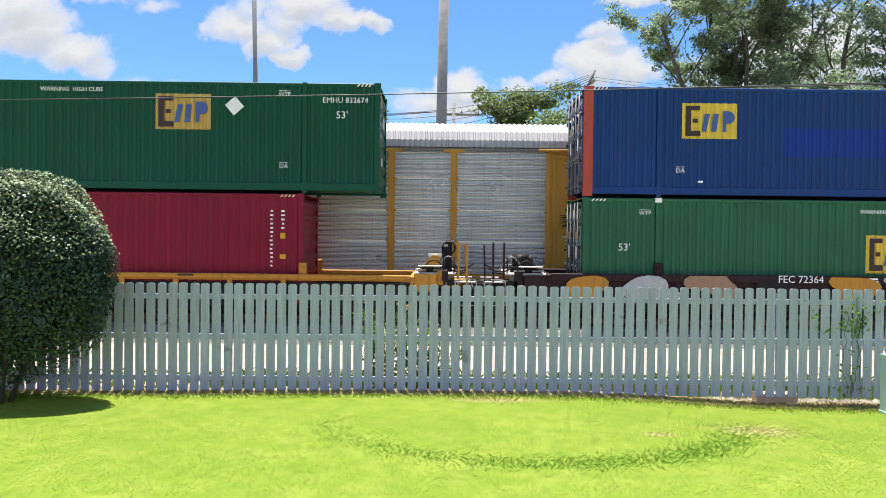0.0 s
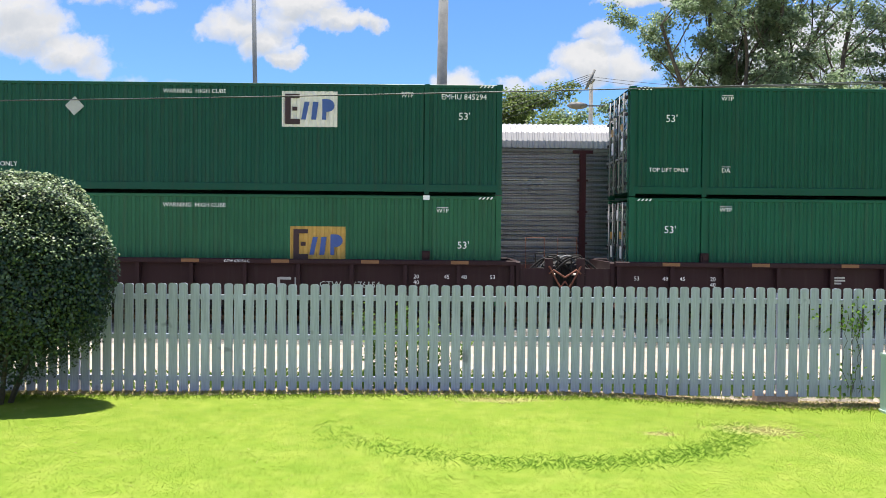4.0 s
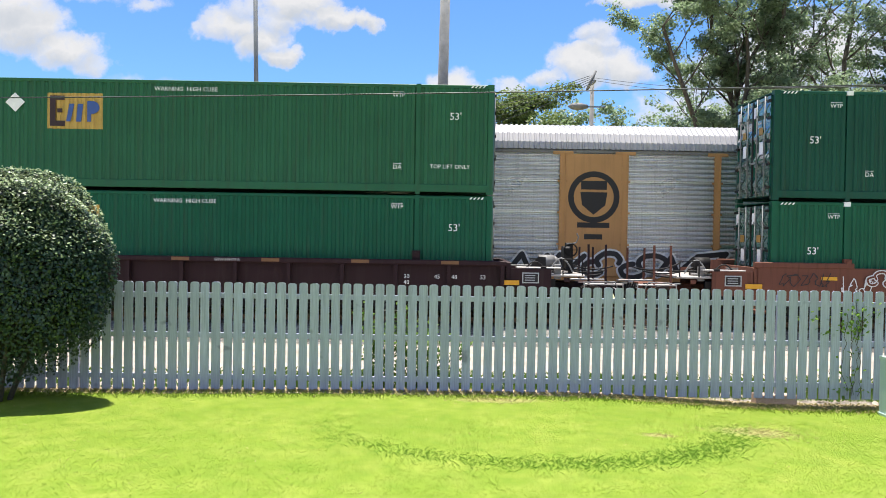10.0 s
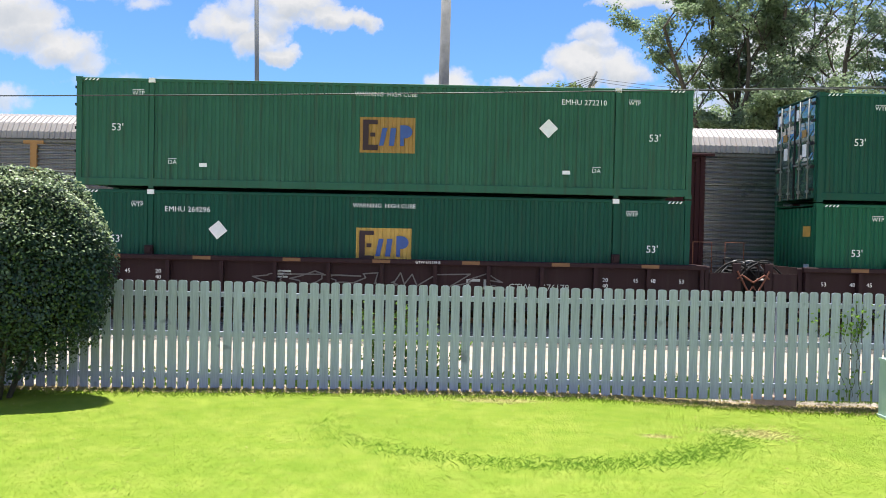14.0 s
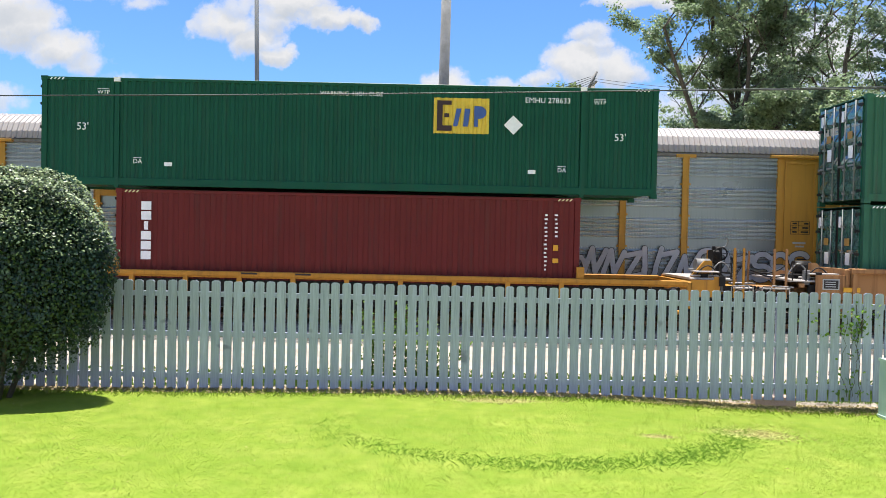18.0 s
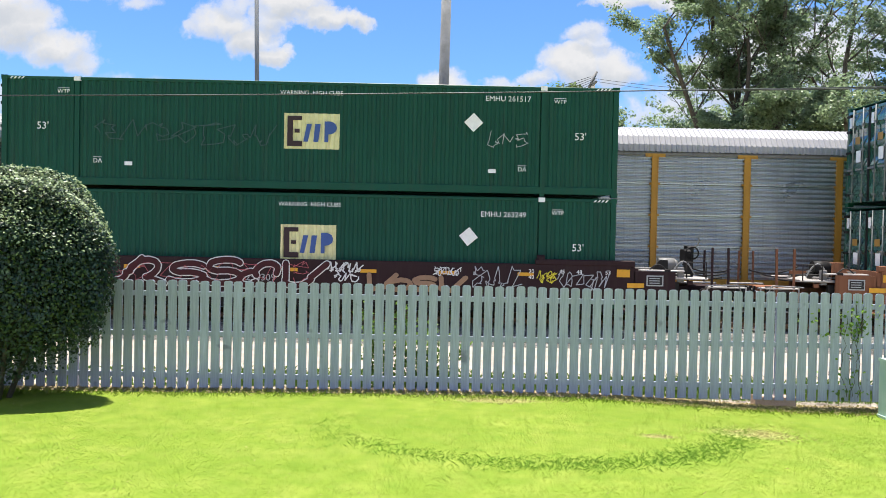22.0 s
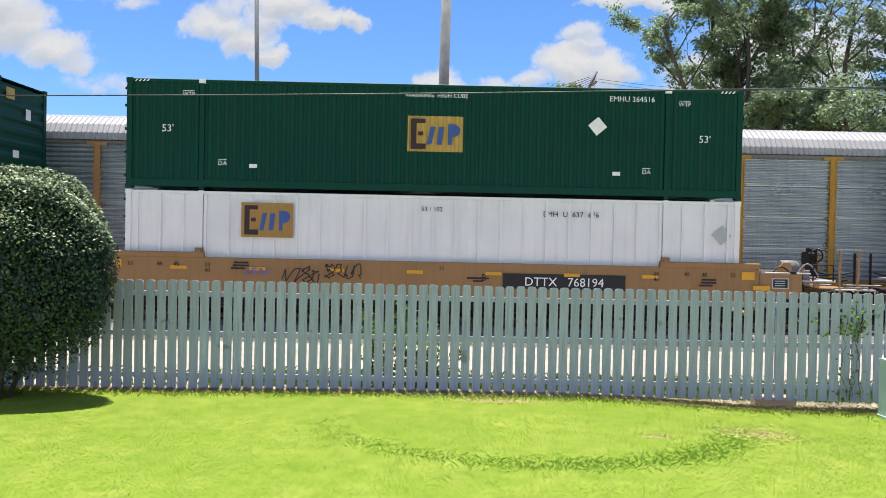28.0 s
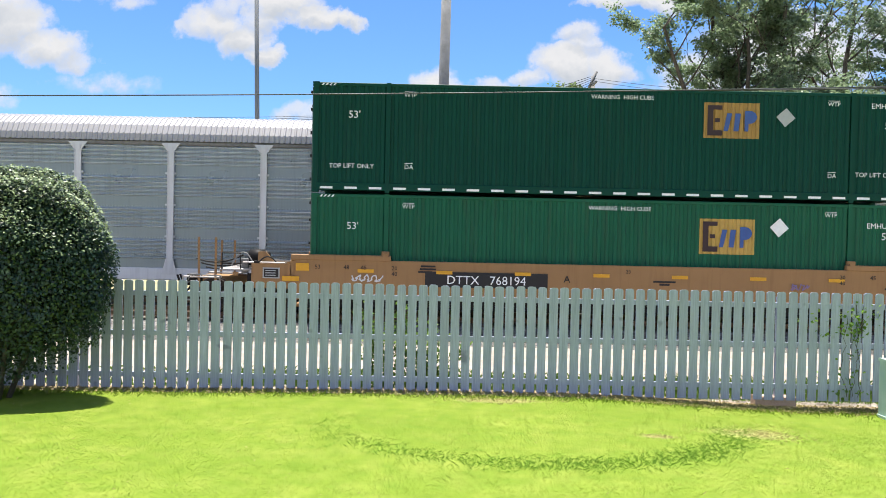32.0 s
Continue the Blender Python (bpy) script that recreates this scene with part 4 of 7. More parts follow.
def well_car(x, y, z, kind, material, label, left, right, joint_l, joint_r, marks=(), extra=None):
    """One well of an intermodal car, its middle at x; left, right: how far its ends reach; joint_*: an articulated end."""
    ob = thing("well_car", label, "rail car", "wells of the intermodal train", pose(x, y, z))
    hs = 8.45 if kind != "low" else 8.9
    top = {"ribbed": 1.55, "smooth": 1.50, "low": 1.24, "humped": 1.50}[kind]
    slim = kind == "low" and material is OCHRE
    if slim:
        top = 1.14
    for s, tag in ((-1, "near"), (1, "far")):
        def yb(a, b):
            return sorted((s * a, s * b))
        g = Geo()
        if kind == "ribbed":
            g.box(-hs, hs, *yb(1.53, 1.30), top - 0.13, top, 0.02).box(-hs, hs, *yb(1.335, 1.31), 0.56, top - 0.13)
        elif kind == "low":
            g.box(-hs, hs, *yb(1.48, 1.33), top - (0.13 if slim else 0.2), top, 0.02).box(-hs, hs, *yb(1.40, 1.37), top - (0.17 if slim else 0.32), top - (0.13 if slim else 0.2))
        else:
            g.box(-hs, hs, *yb(1.43, 1.36), 0.56, top, 0.015)
            for q in (-1, 1):
                u, v = sorted((q * 5.95, q * (hs + 0.1)))
                g.box(u, v, *yb(1.455, 1.33), top - 0.02, top + 0.13, 0.02)
        part("side_sill", g, material, ob)
        low = 0.56 if kind != "low" else top - 0.32
        # black stands in for the shadow in this recess, whatever the car's paint
        part("well_side", cached(("wellside", s, low, hs), lambda: Geo().box(-hs + 0.3, hs - 0.3, *yb(1.30, 1.26), 0.30, low + 0.1).box(-hs + 0.3, hs - 0.3, *yb(1.34, 1.2), 0.22, 0.32, 0.02).mesh("well_side", BLACK_ST)), BLACK_ST, ob, "recessed lower side of the well, blackened for shade")
        if kind == "ribbed":
            me = cached(("rib", material.name), lambda: Geo().box(-0.05, 0.05, -0.085, 0.085, 0.5, 1.43).mesh("rib", material))
            for i in range(13):
                part("rib", me, material, ob, at=pose(-hs + 0.1 + i * (2 * hs - 0.2) / 12, s * 1.42, 0))
        if kind == "low":
            me = cached(("lowrib", material.name), lambda: Geo().box(-0.06, 0.06, -0.04, 0.04, 0.55, 1.06).mesh("rib", material))
            for i in range(9):
                part("rib", me, material, ob, at=pose(-5.6 + i * 1.4, s * 1.43, 0))
        if kind == "humped":
            for q in (-6.9, -3.35, 0.0, 3.1, 6.0):
                w0 = 1.0 if abs(q) < 5 else 0.42
                g = Geo().poly([(q - w0, s * 1.46, top - 0.14), (q + w0, s * 1.46, top - 0.14), (q + w0 + 0.02, s * 1.44, top + 0.02), (q + w0 - 0.12, s * 1.44, top + 0.1), (q - w0 + 0.12, s * 1.44, top + 0.1), (q - w0 - 0.02, s * 1.44, top + 0.02)], [(0, 1, 2, 3, 4, 5) if s < 0 else (5, 4, 3, 2, 1, 0)])
                g.box(q - w0 + 0.1, q + w0 - 0.1, *yb(1.455, 1.36), top - 0.02, top + 0.1, 0.02)
                part("guide_plate", g, material, ob)
        for q in (-6.096, 6.096):
            g = Geo().box(q - 0.10, q + 0.10, *yb(1.42, 1.30), top - 0.05, top + (0.24 if kind != "low" else 0.3), 0.02).box(q - 0.06, q + 0.06, *yb(1.46, 1.42), top + 0.05, top + 0.18)
            part("container_guide", g, material, ob)
    part("well_floor", Geo().box(-hs, hs, -1.25, 1.25, 0.24, 0.34, 0.02), material, ob)
    for s, e, jn in ((-1, left, joint_l), (1, right, joint_r)):
        g = Geo().box(*sorted((s * hs, s * (hs + 0.12))), -1.4, 1.4, 0.4, top - 0.02, 0.03)
        part("end_sill", g, material, ob)
        end_works(ob, s * (hs + 0.1), s * e, material, jn, kind)
    col = WHITE if material in (MAROON, BROWN) else BLACK
    yy = -1.45 if kind in ("smooth", "humped") else (-1.345 if kind == "ribbed" else -1.49)
    for what, mx, mz, *ex in marks:
        if what in ("strip", "dull_strip"):
            w, ym = (ex[0] if ex else 0.5), (YELLOW if what == "strip" else OLD_STRIP)
            part("reflector", cached(("strip", w, what), lambda: Geo().box(-w / 2, w / 2, -0.006, 0.006, 0, 0.09).mesh("reflector", ym)), ym, ob, "yellow reflective strip", at=pose(mx, -1.537 if kind == "ribbed" else yy, mz))
        elif what == "rect_mark":
            lettering(ex[0], 0.10, WHITE, ob, mx, -1.54, mz)
        elif what == "panel":
            w, h, m = ex
            part("marking_panel", cached(("mpanel", w, h, m.name), lambda: Geo().box(-w / 2, w / 2, -0.005, 0.005, 0, h).mesh("marking_panel", m)), m, ob, at=pose(mx, yy, mz))
        elif what == "bars":
            n, m = ex
            part("marking", cached(("bars", n, m.name), lambda: bars_mesh(n, m)), m, ob, at=pose(mx, yy, mz))
        else:
            size, m = (ex + [col])[:2] if ex else (0.14, col)
            lettering(what, size, m, ob, mx, yy - 0.008, mz)
    if extra:
        extra(ob, yy)
    return ob


def end_codes(kind):
    """The stacking marks near both ends of a well."""
    z = 1.06 if kind == "ribbed" else 1.26
    out = []
    for s in (-1, 1):
        for tx, q in (("53", 7.85), ("48", 7.1), ("45", 6.65), ("20", 5.85), ("40", 5.85)):
            out.append((tx, s * q, z - (0.15 if tx == "40" else 0), 0.15))
    return out


# ---- autorack cars ----
BAYS = [1.95, 2.85, 1.93, 2.868, 2.868, 2.868, 2.868, 2.868, 1.93, 2.85, 1.95]
RACK_HALF = sum(BAYS) / 2


def rack_panel(width, sheet):
    """One bay of side sheeting: four tiers of horizontal ribs, parted by open slots or by plain bands."""
    prof = []
    z = 1.0
    bands = sheet is SHEET_F
    for tier in range(4):
        if bands:
            prof += [(0.0, z), (0.0, z + 0.24)]
            q, n, step = z + 0.28, 5, 0.132
        else:
            prof += [(0.0, z - 0.022), (0.28, z - 0.022), (0.28, z + 0.014), (0.0, z + 0.016)]
            q, n, step = z + 0.06, 6, 0.148
        for _ in range(n):
            prof += [(0.0, q), (-0.060, q + 0.022), (-0.066, q + 0.036), (0.0, q + 0.084)]
            q += step
        z += 0.97
    prof.append((0.0, 4.90))
    return Geo().sheet_z(prof, 0.0, width).mesh("side_panel", sheet)


def autorack(label, trim, sheet, roof, sill, end_trim=None, marks=None, tees=True):
    """A covered car carrier, its middle at the origin on the rails; it stands to the yard with its side."""
    end_trim = end_trim or trim
    ob = thing("autorack_car", label, "rail car", "autorack cars on the far track")
    H, w = RACK_HALF, 1.52
    xs = [-H]
    for b in BAYS:
        xs.append(xs[-1] + b)

    def roof_mesh():
        g = Geo()
        arc = [(-1.58, 4.92), (-1.55, 5.14), (-1.40, 5.42), (-1.05, 5.66), (-0.55, 5.78), (0, 5.82)]
        arc = arc + [(-a, b) for a, b in arc[-2::-1]]
        n = len(arc)
        k = int(2 * H / 0.165)
        rows = []
        for i in range(k):
            x = -H + 2 * H * i / k
            d = 2 * H / k
            for off, up in ((0.0, 0.0), (0.5, 0.0), (0.62, 0.028), (0.88, 0.028)):
                rows.append((x + d * off, up))
        rows.append((H, 0.0))
        pts = []
        for x, up in rows:
            for a, b in arc:
                ln = math.hypot(a, b - 4.0) or 1
                pts.append((x, a + up * a / ln, b + up * (b - 4.0) / ln))
        f = [(r * n + i, r * n + i + 1, (r + 1) * n + i + 1, (r + 1) * n + i) for r in range(len(rows) - 1) for i in range(n - 1)]
        g.poly(pts, f)
        g.poly(pts[:n], [tuple(range(n))]).poly(pts[-n:], [tuple(range(n - 1, -1, -1))])
        return g.mesh("roof", roof)
    part("roof", cached(("roof", roof.name), roof_mesh), roof, ob, "white ribbed metal roof")
    for s in (-1, 1):
        turn = 0 if s < 0 else 180
        for i, b in enumerate(BAYS):
            if i in (0, len(BAYS) - 1):
                def endp():
                    return Geo().box(0.0, 1.95, -0.02, 0.03, 0.95, 4.9).mesh("end_panel", end_trim)
                me = cached(("endp", end_trim.name), endp)
                ext = part("end_panel", me, end_trim, ob, "solid painted end bay panel", at=pose(xs[0] if i == 0 else xs[-1], s * w, 0, 0, 0, 0) @ Matrix.Diagonal((1 if i == 0 else -1, -s, 1, 1)))
                for x0, x1, out, z0, z1 in ((0.0, 0.1, -0.06, 0.95, 4.795), (0.62, 0.70, -0.05, 0.95, 4.795), (1.80, 1.95, -0.06, 0.95, 4.795)):
                    part("stiffener", cached(("stiff", x0, end_trim.name), lambda: Geo().box(x0, x1, out, -0.021, z0, z1, 0.008).mesh("stiffener", end_trim)), end_trim, ext)
                for x0, x1, z0, z1 in ((0.72, 0.80, 1.135, 4.615), (1.64, 1.72, 1.135, 4.615), (0.72, 1.72, 4.62, 4.72), (0.72, 1.72, 1.05, 1.13)):
                    part("hatch_frame", cached(("hatch", x0, z0, end_trim.name), lambda: Geo().box(x0, x1, -0.07, -0.021, z0, z1, 0.008).mesh("hatch_frame", end_trim)), end_trim, ext)
                part("eave_rail", cached(("eave", end_trim.name), lambda: Geo().box(-0.05, 2.2, -0.16, -0.021, 4.80, 4.88, 0.01).mesh("eave_rail", end_trim)), end_trim, ext)
                lad = cached(("ladder", end_trim.name), lambda: ladder_mesh(end_trim))
                part("ladder", lad, end_trim, ext, at=pose(0.42, -0.14, 0))
                if s < 0:
                    part("stencil", cached("grid", grid_mesh), BLACK, ext, at=pose(1.2, -0.03, 2.45))
                    for q, z, m in ((1.15, 1.75, BLACK), (1.22, 2.15, GREY_MARK)):
                        part("stencil", cached(("smallbars", m.name), lambda: Geo().box(-0.2, 0.2, -0.003, 0.0, 0, 0.06).box(-0.16, 0.12, -0.003, 0.0, -0.1, -0.05).mesh("stencil", m)), m, ext, at=pose(q, -0.03, z))
            else:
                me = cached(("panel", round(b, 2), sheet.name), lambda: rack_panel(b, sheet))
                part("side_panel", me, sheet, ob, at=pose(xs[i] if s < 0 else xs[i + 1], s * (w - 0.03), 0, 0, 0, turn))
        pm = cached(("rpost", trim.name, tees), lambda: rack_post(trim, tees))
        for x in xs[2:-2]:
            part("side_post", pm, trim, ob, at=pose(x, s * w, 0, 0, 0, turn))
        y0, y1 = sorted((s * (w + 0.03), s * (w - 0.1)))
        part("top_rail", cached(("trail", s), lambda: Geo().box(-H, H, y0, y1, 4.80, 4.92, 0.02).mesh("top_rail", GREY_ST)), GREY_ST, ob)
        part("side_sill", cached(("rsill", s, sill.name), lambda: Geo().box(-H, H, y0, y1, 0.62, 1.0, 0.03).mesh("side_sill", sill)), sill, ob)
    for s in (-1, 1):
        def door_mesh():
            return Geo().box(-0.04, 0.04, -1.42, 1.42, 0.95, 4.9).mesh("end_door", end_trim)
        gate = part("end_door", cached(("rdoor", end_trim.name), door_mesh), end_trim, ob, at=pose(s * (H - 0.12), 0, 0))
        for y in (-1.1, -0.5, 0.0, 0.5, 1.1):
            part("stiffener", cached(("dstiff", end_trim.name), lambda: Geo().box(0.041, 0.09, -0.05, 0.05, 1.0, 4.85).mesh("stiffener", end_trim)), end_trim, gate, at=pose(0, y, 0, 0, 0, 0 if s > 0 else 180))
        part("coupler", cached(("rcoup", s), lambda: Geo().box(*sorted((s * (H - 0.3), s * (H + 0.42))), -0.14, 0.14, 0.7, 0.95, 0.03).mesh("coupler", BLACK_ST)), BLACK_ST, ob)
        truck(ob, s * 9.9)
    part("deck", cached("rdeck", lambda: Geo().box(-H + 0.1, H - 0.1, -1.45, 1.45, 0.78, 0.92, 0.02).box(-H + 0.2, H - 0.2, -1.40, 1.40, 2.5, 2.56).mesh("deck", BLACK_ST)), BLACK_ST, ob)
    if marks:
        marks(ob, xs)
    return ob


def grid_mesh():
    """A stencilled table of lines and short entries."""
    g = Geo()
    for z in (0.0, 0.13, 0.26, 0.39):
        g.box(-0.3, 0.3, -0.003, 0.0, z, z + 0.014)
    for x in (-0.3, 0.05, 0.286):
        g.box(x, x + 0.014, -0.003, 0.0, 0.014, 0.39)
    for k in range(3):
        g.box(-0.26, -0.02 - 0.05 * k, -0.003, 0.0, 0.05 + 0.13 * k, 0.10 + 0.13 * k).box(0.1, 0.24, -0.003, 0.0, 0.05 + 0.13 * k, 0.10 + 0.13 * k)
    return g.mesh("stencil", BLACK)


def ladder_mesh(m):
    g = Geo().box(-0.02, 0.02, -0.02, 0.02, 0.5, 4.7).box(-0.30, -0.26, -0.02, 0.02, 0.5, 4.7)
    for i in range(11):
        g.box(-0.28, 0.0, -0.012, 0.012, 0.7 + i * 0.38, 0.73 + i * 0.38)
    return g.mesh("ladder", m)


def rack_post(m, tees):
    g = Geo().box(-0.095, 0.095, -0.05, 0.06, 0.85, 4.82)
    g.box(-0.10, -0.075, -0.07, -0.05, 0.9, 4.8).box(0.075, 0.10, -0.07, -0.05, 0.9, 4.8)
    if tees:
        g.box(-0.31, 0.31, -0.07, 0.06, 4.76, 4.86)
    else:
        g.poly([(-0.3, -0.07, 4.86), (-0.1, -0.07, 4.6), (0.1, -0.07, 4.6), (0.3, -0.07, 4.86)], [(0, 1, 2, 3)])
        g.poly([(-0.1, -0.07, 1.35), (-0.24, -0.07, 0.8), (0.24, -0.07, 0.8), (0.1, -0.07, 1.35)], [(0, 1, 2, 3)])
    for z in (1.95, 2.93, 3.9):
        g.box(-0.16, 0.16, -0.055, 0.0, z, z + 0.06)
    return g.mesh("side_post", m)


# ---- ground, tracks ----
def ground_z(x, y):
    """The yard falls a little to the right along the fence."""
    k = min(1.0, max(0.0, (x - 2.0) / 4.5)) * min(1.0, max(0.0, (y - 8.0) / 5.0))
    left = min(1.0, max(0.0, (-x - 1.0) / 5.0)) * min(1.0, max(0.0, (y - 8.0) / 5.0))
    return -0.17 * k * k * (3 - 2 * k) - 0.06 * left - 0.03


g = Geo()
N = 3000
g.poly([(-N, -N, -0.22), (N, -N, -0.22), (N, N, -0.22), (-N, N, -0.22)], [(0, 1, 2, 3)])
setting("ground", g, GROUND, "dry grass and dust that reach to the horizon", "ground")
g = Geo()
gx, gy = np.linspace(-22, 22, 89), np.concatenate([np.linspace(-14, 6, 11), np.linspace(6.4, 14.0, 39)])
pts = [(x, y, ground_z(x, y)) for y in gy for x in gx]
n = len(gx)
g.poly(pts, [(j * n + i, j * n + i + 1, (j + 1) * n + i + 1, (j + 1) * n + i) for j in range(len(gy) - 1) for i in range(n - 1)], True)
setting("lawn", g, LAWN, "bright mown lawn of the yard", "lawn")
g = Geo()
prof = [(19.45, -0.04), (20.3, 0.30), (23.8, 0.32), (24.6, 0.30), (28.0, 0.30), (29.6, -0.05), (31, -0.16)]
for a in range(-6, 6):
    g.sheet_z(prof, a * 40, a * 40 + 40)
setting("ballast", g, BALLAST, "grey crushed stone ballast under two tracks", "gravel")
g = Geo()
for a in range(-6, 6):
    g.sheet_z([(13.90, -0.235), (14.5, -0.10), (15.2, -0.03), (17.0, 0.0), (19.5, -0.03)], a * 40, a * 40 + 40)
setting("gravel_path", g, GRAVEL, "pale pinkish gravel path between fence and tracks", "path")
g = Geo()
for i in range(-190, 190):
    for y in (22.065, 26.1):
        g.box(i * 0.52, i * 0.52 + 0.22, y - 1.3, y + 1.3, 0.24, 0.36)
tagged(new("railway_ties", g.mesh("railway_ties", TIE)), "dark creosoted wooden ties bedded in pale ballast", "railway ties", kind="stuff")
for y in (22.065, 26.1):
    for s in (-1, 1):
        g = Geo()
        c = y + s * 0.755
        g.sheet_z([(c - 0.07, 0.36), (c - 0.07, 0.375), (c - 0.01, 0.39), (c - 0.01, 0.46), (c - 0.035, 0.47), (c - 0.035, 0.498), (c + 0.035, 0.498), (c + 0.035, 0.47), (c + 0.01, 0.46), (c + 0.01, 0.39), (c + 0.07, 0.375), (c + 0.07, 0.36)], -500, 500)
        setting("rail", g, RAIL, "rusty steel rail with a worn bright head", "rail")
g = Geo()
gx2 = np.linspace(-16, 16, 65)
pts = []
for y in (13.30, 13.6, 13.8, 14.0):
    for x in gx2:
        edge = 0.12 * math.sin(x * 1.7) + 0.07 * math.sin(x * 4.1 + 1) if y < 13.5 else 0
        pts.append((x, y + edge + (0.12 if -3 < x < 3 and y < 13.5 else 0), ground_z(x, y) + (-0.03 if y < 13.5 else 0.012)))
n = len(gx2)
g.poly(pts, [(j * n + i, j * n + i + 1, (j + 1) * n + i + 1, (j + 1) * n + i) for j in range(3) for i in range(n - 1)])
setting("dirt_strip", g, DIRT, "bare dirt with dead leaves under the fence", "dirt")

# ---- picket fence ----
FENCE_Y = 13.77
fence = thing("fence", "blue-grey stained wooden picket fence with rounded board tops", "fence")
PITCH = 0.18962


def picket_mesh(k):
    r = random.Random(k)
    w, t = 0.074 + r.uniform(-0.002, 0.002), 0.009
    c = 0.028
    out = [(-w, 0), (w, 0), (w, 1 - 0.02), (w - 0.006, 1.0 - 0.006), (w - 0.018, 1.0 + 0.004), (w - c - 0.012, 1.0 + 0.012), (-w + c + 0.012, 1.0 + 0.012), (-w + 0.018, 1.0 + 0.004), (-w + 0.006, 1.0 - 0.006), (-w, 1 - 0.02)]
    L = 1.885
    out = [(x, z if z < 0.5 else L + (z - 1.0)) for x, z in out]
    n = len(out)
    bend = r.uniform(-0.004, 0.004)
    g = Geo().poly([(x + (bend if z > 1 else 0), y, z) for y in (-t, t) for x, z in out], [tuple(range(n)), tuple(range(2 * n - 1, n - 1, -1))] + [((i + 1) % n, i, n + i, n + (i + 1) % n) for i in range(n)])
    return g.mesh("picket", PICKET)


PICKETS = [picket_mesh(k) for k in range(7)]
FENCE_X0 = -3.683 - 24 * PITCH * 2
for i in range(-10, 138):
    x = FENCE_X0 + i * PITCH
    k = (i - 48) % 13
    dx = 0.016 if (k == 0 and i in (48, 100)) else 0.0
    base = -0.066 + 0.0012 * (x + 3.6)
    part("picket", PICKETS[random.randrange(7)], PICKET, fence, at=pose(x + dx + random.uniform(-0.004, 0.004), FENCE_Y + random.uniform(-0.003, 0.003), base + random.uniform(-0.008, 0.008), random.uniform(-0.3, 0.3), random.uniform(-0.25, 0.25), random.uniform(-0.8, 0.8)))
for j in range(-4, 8):
    x = FENCE_X0 + (48 + 13 * j) * PITCH - PITCH
    zb = -0.066 + 0.0012 * (x + 3.6)
    part("post", cached("fpost", lambda: Geo().box(-0.045, 0.045, 0.012, 0.102, -0.5, 1.80).mesh("post", PICKET)), PICKET, fence, at=pose(x, FENCE_Y + 0.035, zb))
    for z in (0.24, 0.97, 1.66):
        part("rail", cached(("frail", 0), lambda: Geo().box(0.0, 13 * PITCH - 0.004, 0.0, 0.038, -0.045, 0.045, 0.004).mesh("rail", PICKET)), PICKET, fence, at=pose(x, FENCE_Y + 0.011, zb + z, 0, -0.07, 0))

# a footing under the fence, and the pale cabinet by the lawn's edge
blk = thing("concrete_footing", "low pinkish concrete block under the picket fence", "concrete block", at=pose(5.95, 13.9, -0.30))
part("block", Geo().box(-0.36, 0.36, -0.09, 0.12, 0, 0.30, 0.02), BLOCK, blk)
ped = thing("utility_pedestal", "pale green metal utility pedestal standing on the lawn", "utility box", at=pose(7.56, 13.15, -0.255))
part("shell", Geo().box(-0.1, 0.24, -0.13, 0.13, 0, 1.02, 0.02).box(-0.12, 0.26, -0.15, 0.15, 0, 0.1, 0.01), PEDESTAL, ped)
part("cap", Geo().box(-0.115, 0.255, -0.145, 0.145, 1.0, 1.05, 0.015), PEDESTAL, ped)
part("warning_sign", Geo().box(0.02, 0.22, -0.14, -0.134, 0.68, 0.92), MARK_RED, ped, "small dark red notice")
part("door_seam", Geo().box(-0.06, 0.22, -0.134, -0.1305, 0.28, 0.29), GREY_ST, ped)

# ---- grass ----
def in_arc(x, y):
    """The darker ring of lush grass: how close a spot is to it."""
    cx, cy, rx, ry = 1.35, 11.6, 2.95, 2.12
    dx, dy = (x - cx) / rx, (y - cy) / ry
    r = np.hypot(dx, dy)
    low = np.clip((0.25 - dy) / 0.8, 0, 1)
    return np.exp(-((r - 1) / 0.11) ** 2) * low * (0.3 + 0.7 * np.clip((dx + 0.8) / 0.9, 0, 1))


def dry_spot(x, y):
    s = 0
    for cx, cy, rx, ry in DRY_SPOTS:
        s = s + np.exp(-(((x - cx) / rx) ** 2 + ((y - cy) / ry) ** 2))
    return np.clip(s, 0, 1)


def blades(n, x0, x1, y0, y1, h, w):
    x, y = RNG.uniform(x0, x1, n), RNG.uniform(y0, y1, n)
    z = np.array([ground_z(a, b) for a, b in zip(x, y)])
    return x, y, z


def blade_quads(x, y, z, h, w, flat=(0.3, 1.3)):
    n = len(x)
    a = RNG.uniform(0, 2 * np.pi, n)
    lean = RNG.uniform(*flat, n) * h
    b = RNG.uniform(0, 2 * np.pi, n)
    ux, uy = np.cos(a) * w / 2, np.sin(a) * w / 2
    p = np.stack([x, y, z], 1)
    side = np.stack([ux, uy, np.zeros(n)], 1)
    mid = np.stack([np.cos(b) * lean * 0.35, np.sin(b) * lean * 0.35, h * 0.6], 1)
    tip = np.stack([np.cos(b) * lean, np.sin(b) * lean, h], 1)
    return np.stack([p - side, p + side, p + mid + side * 0.6, p + tip], 1)


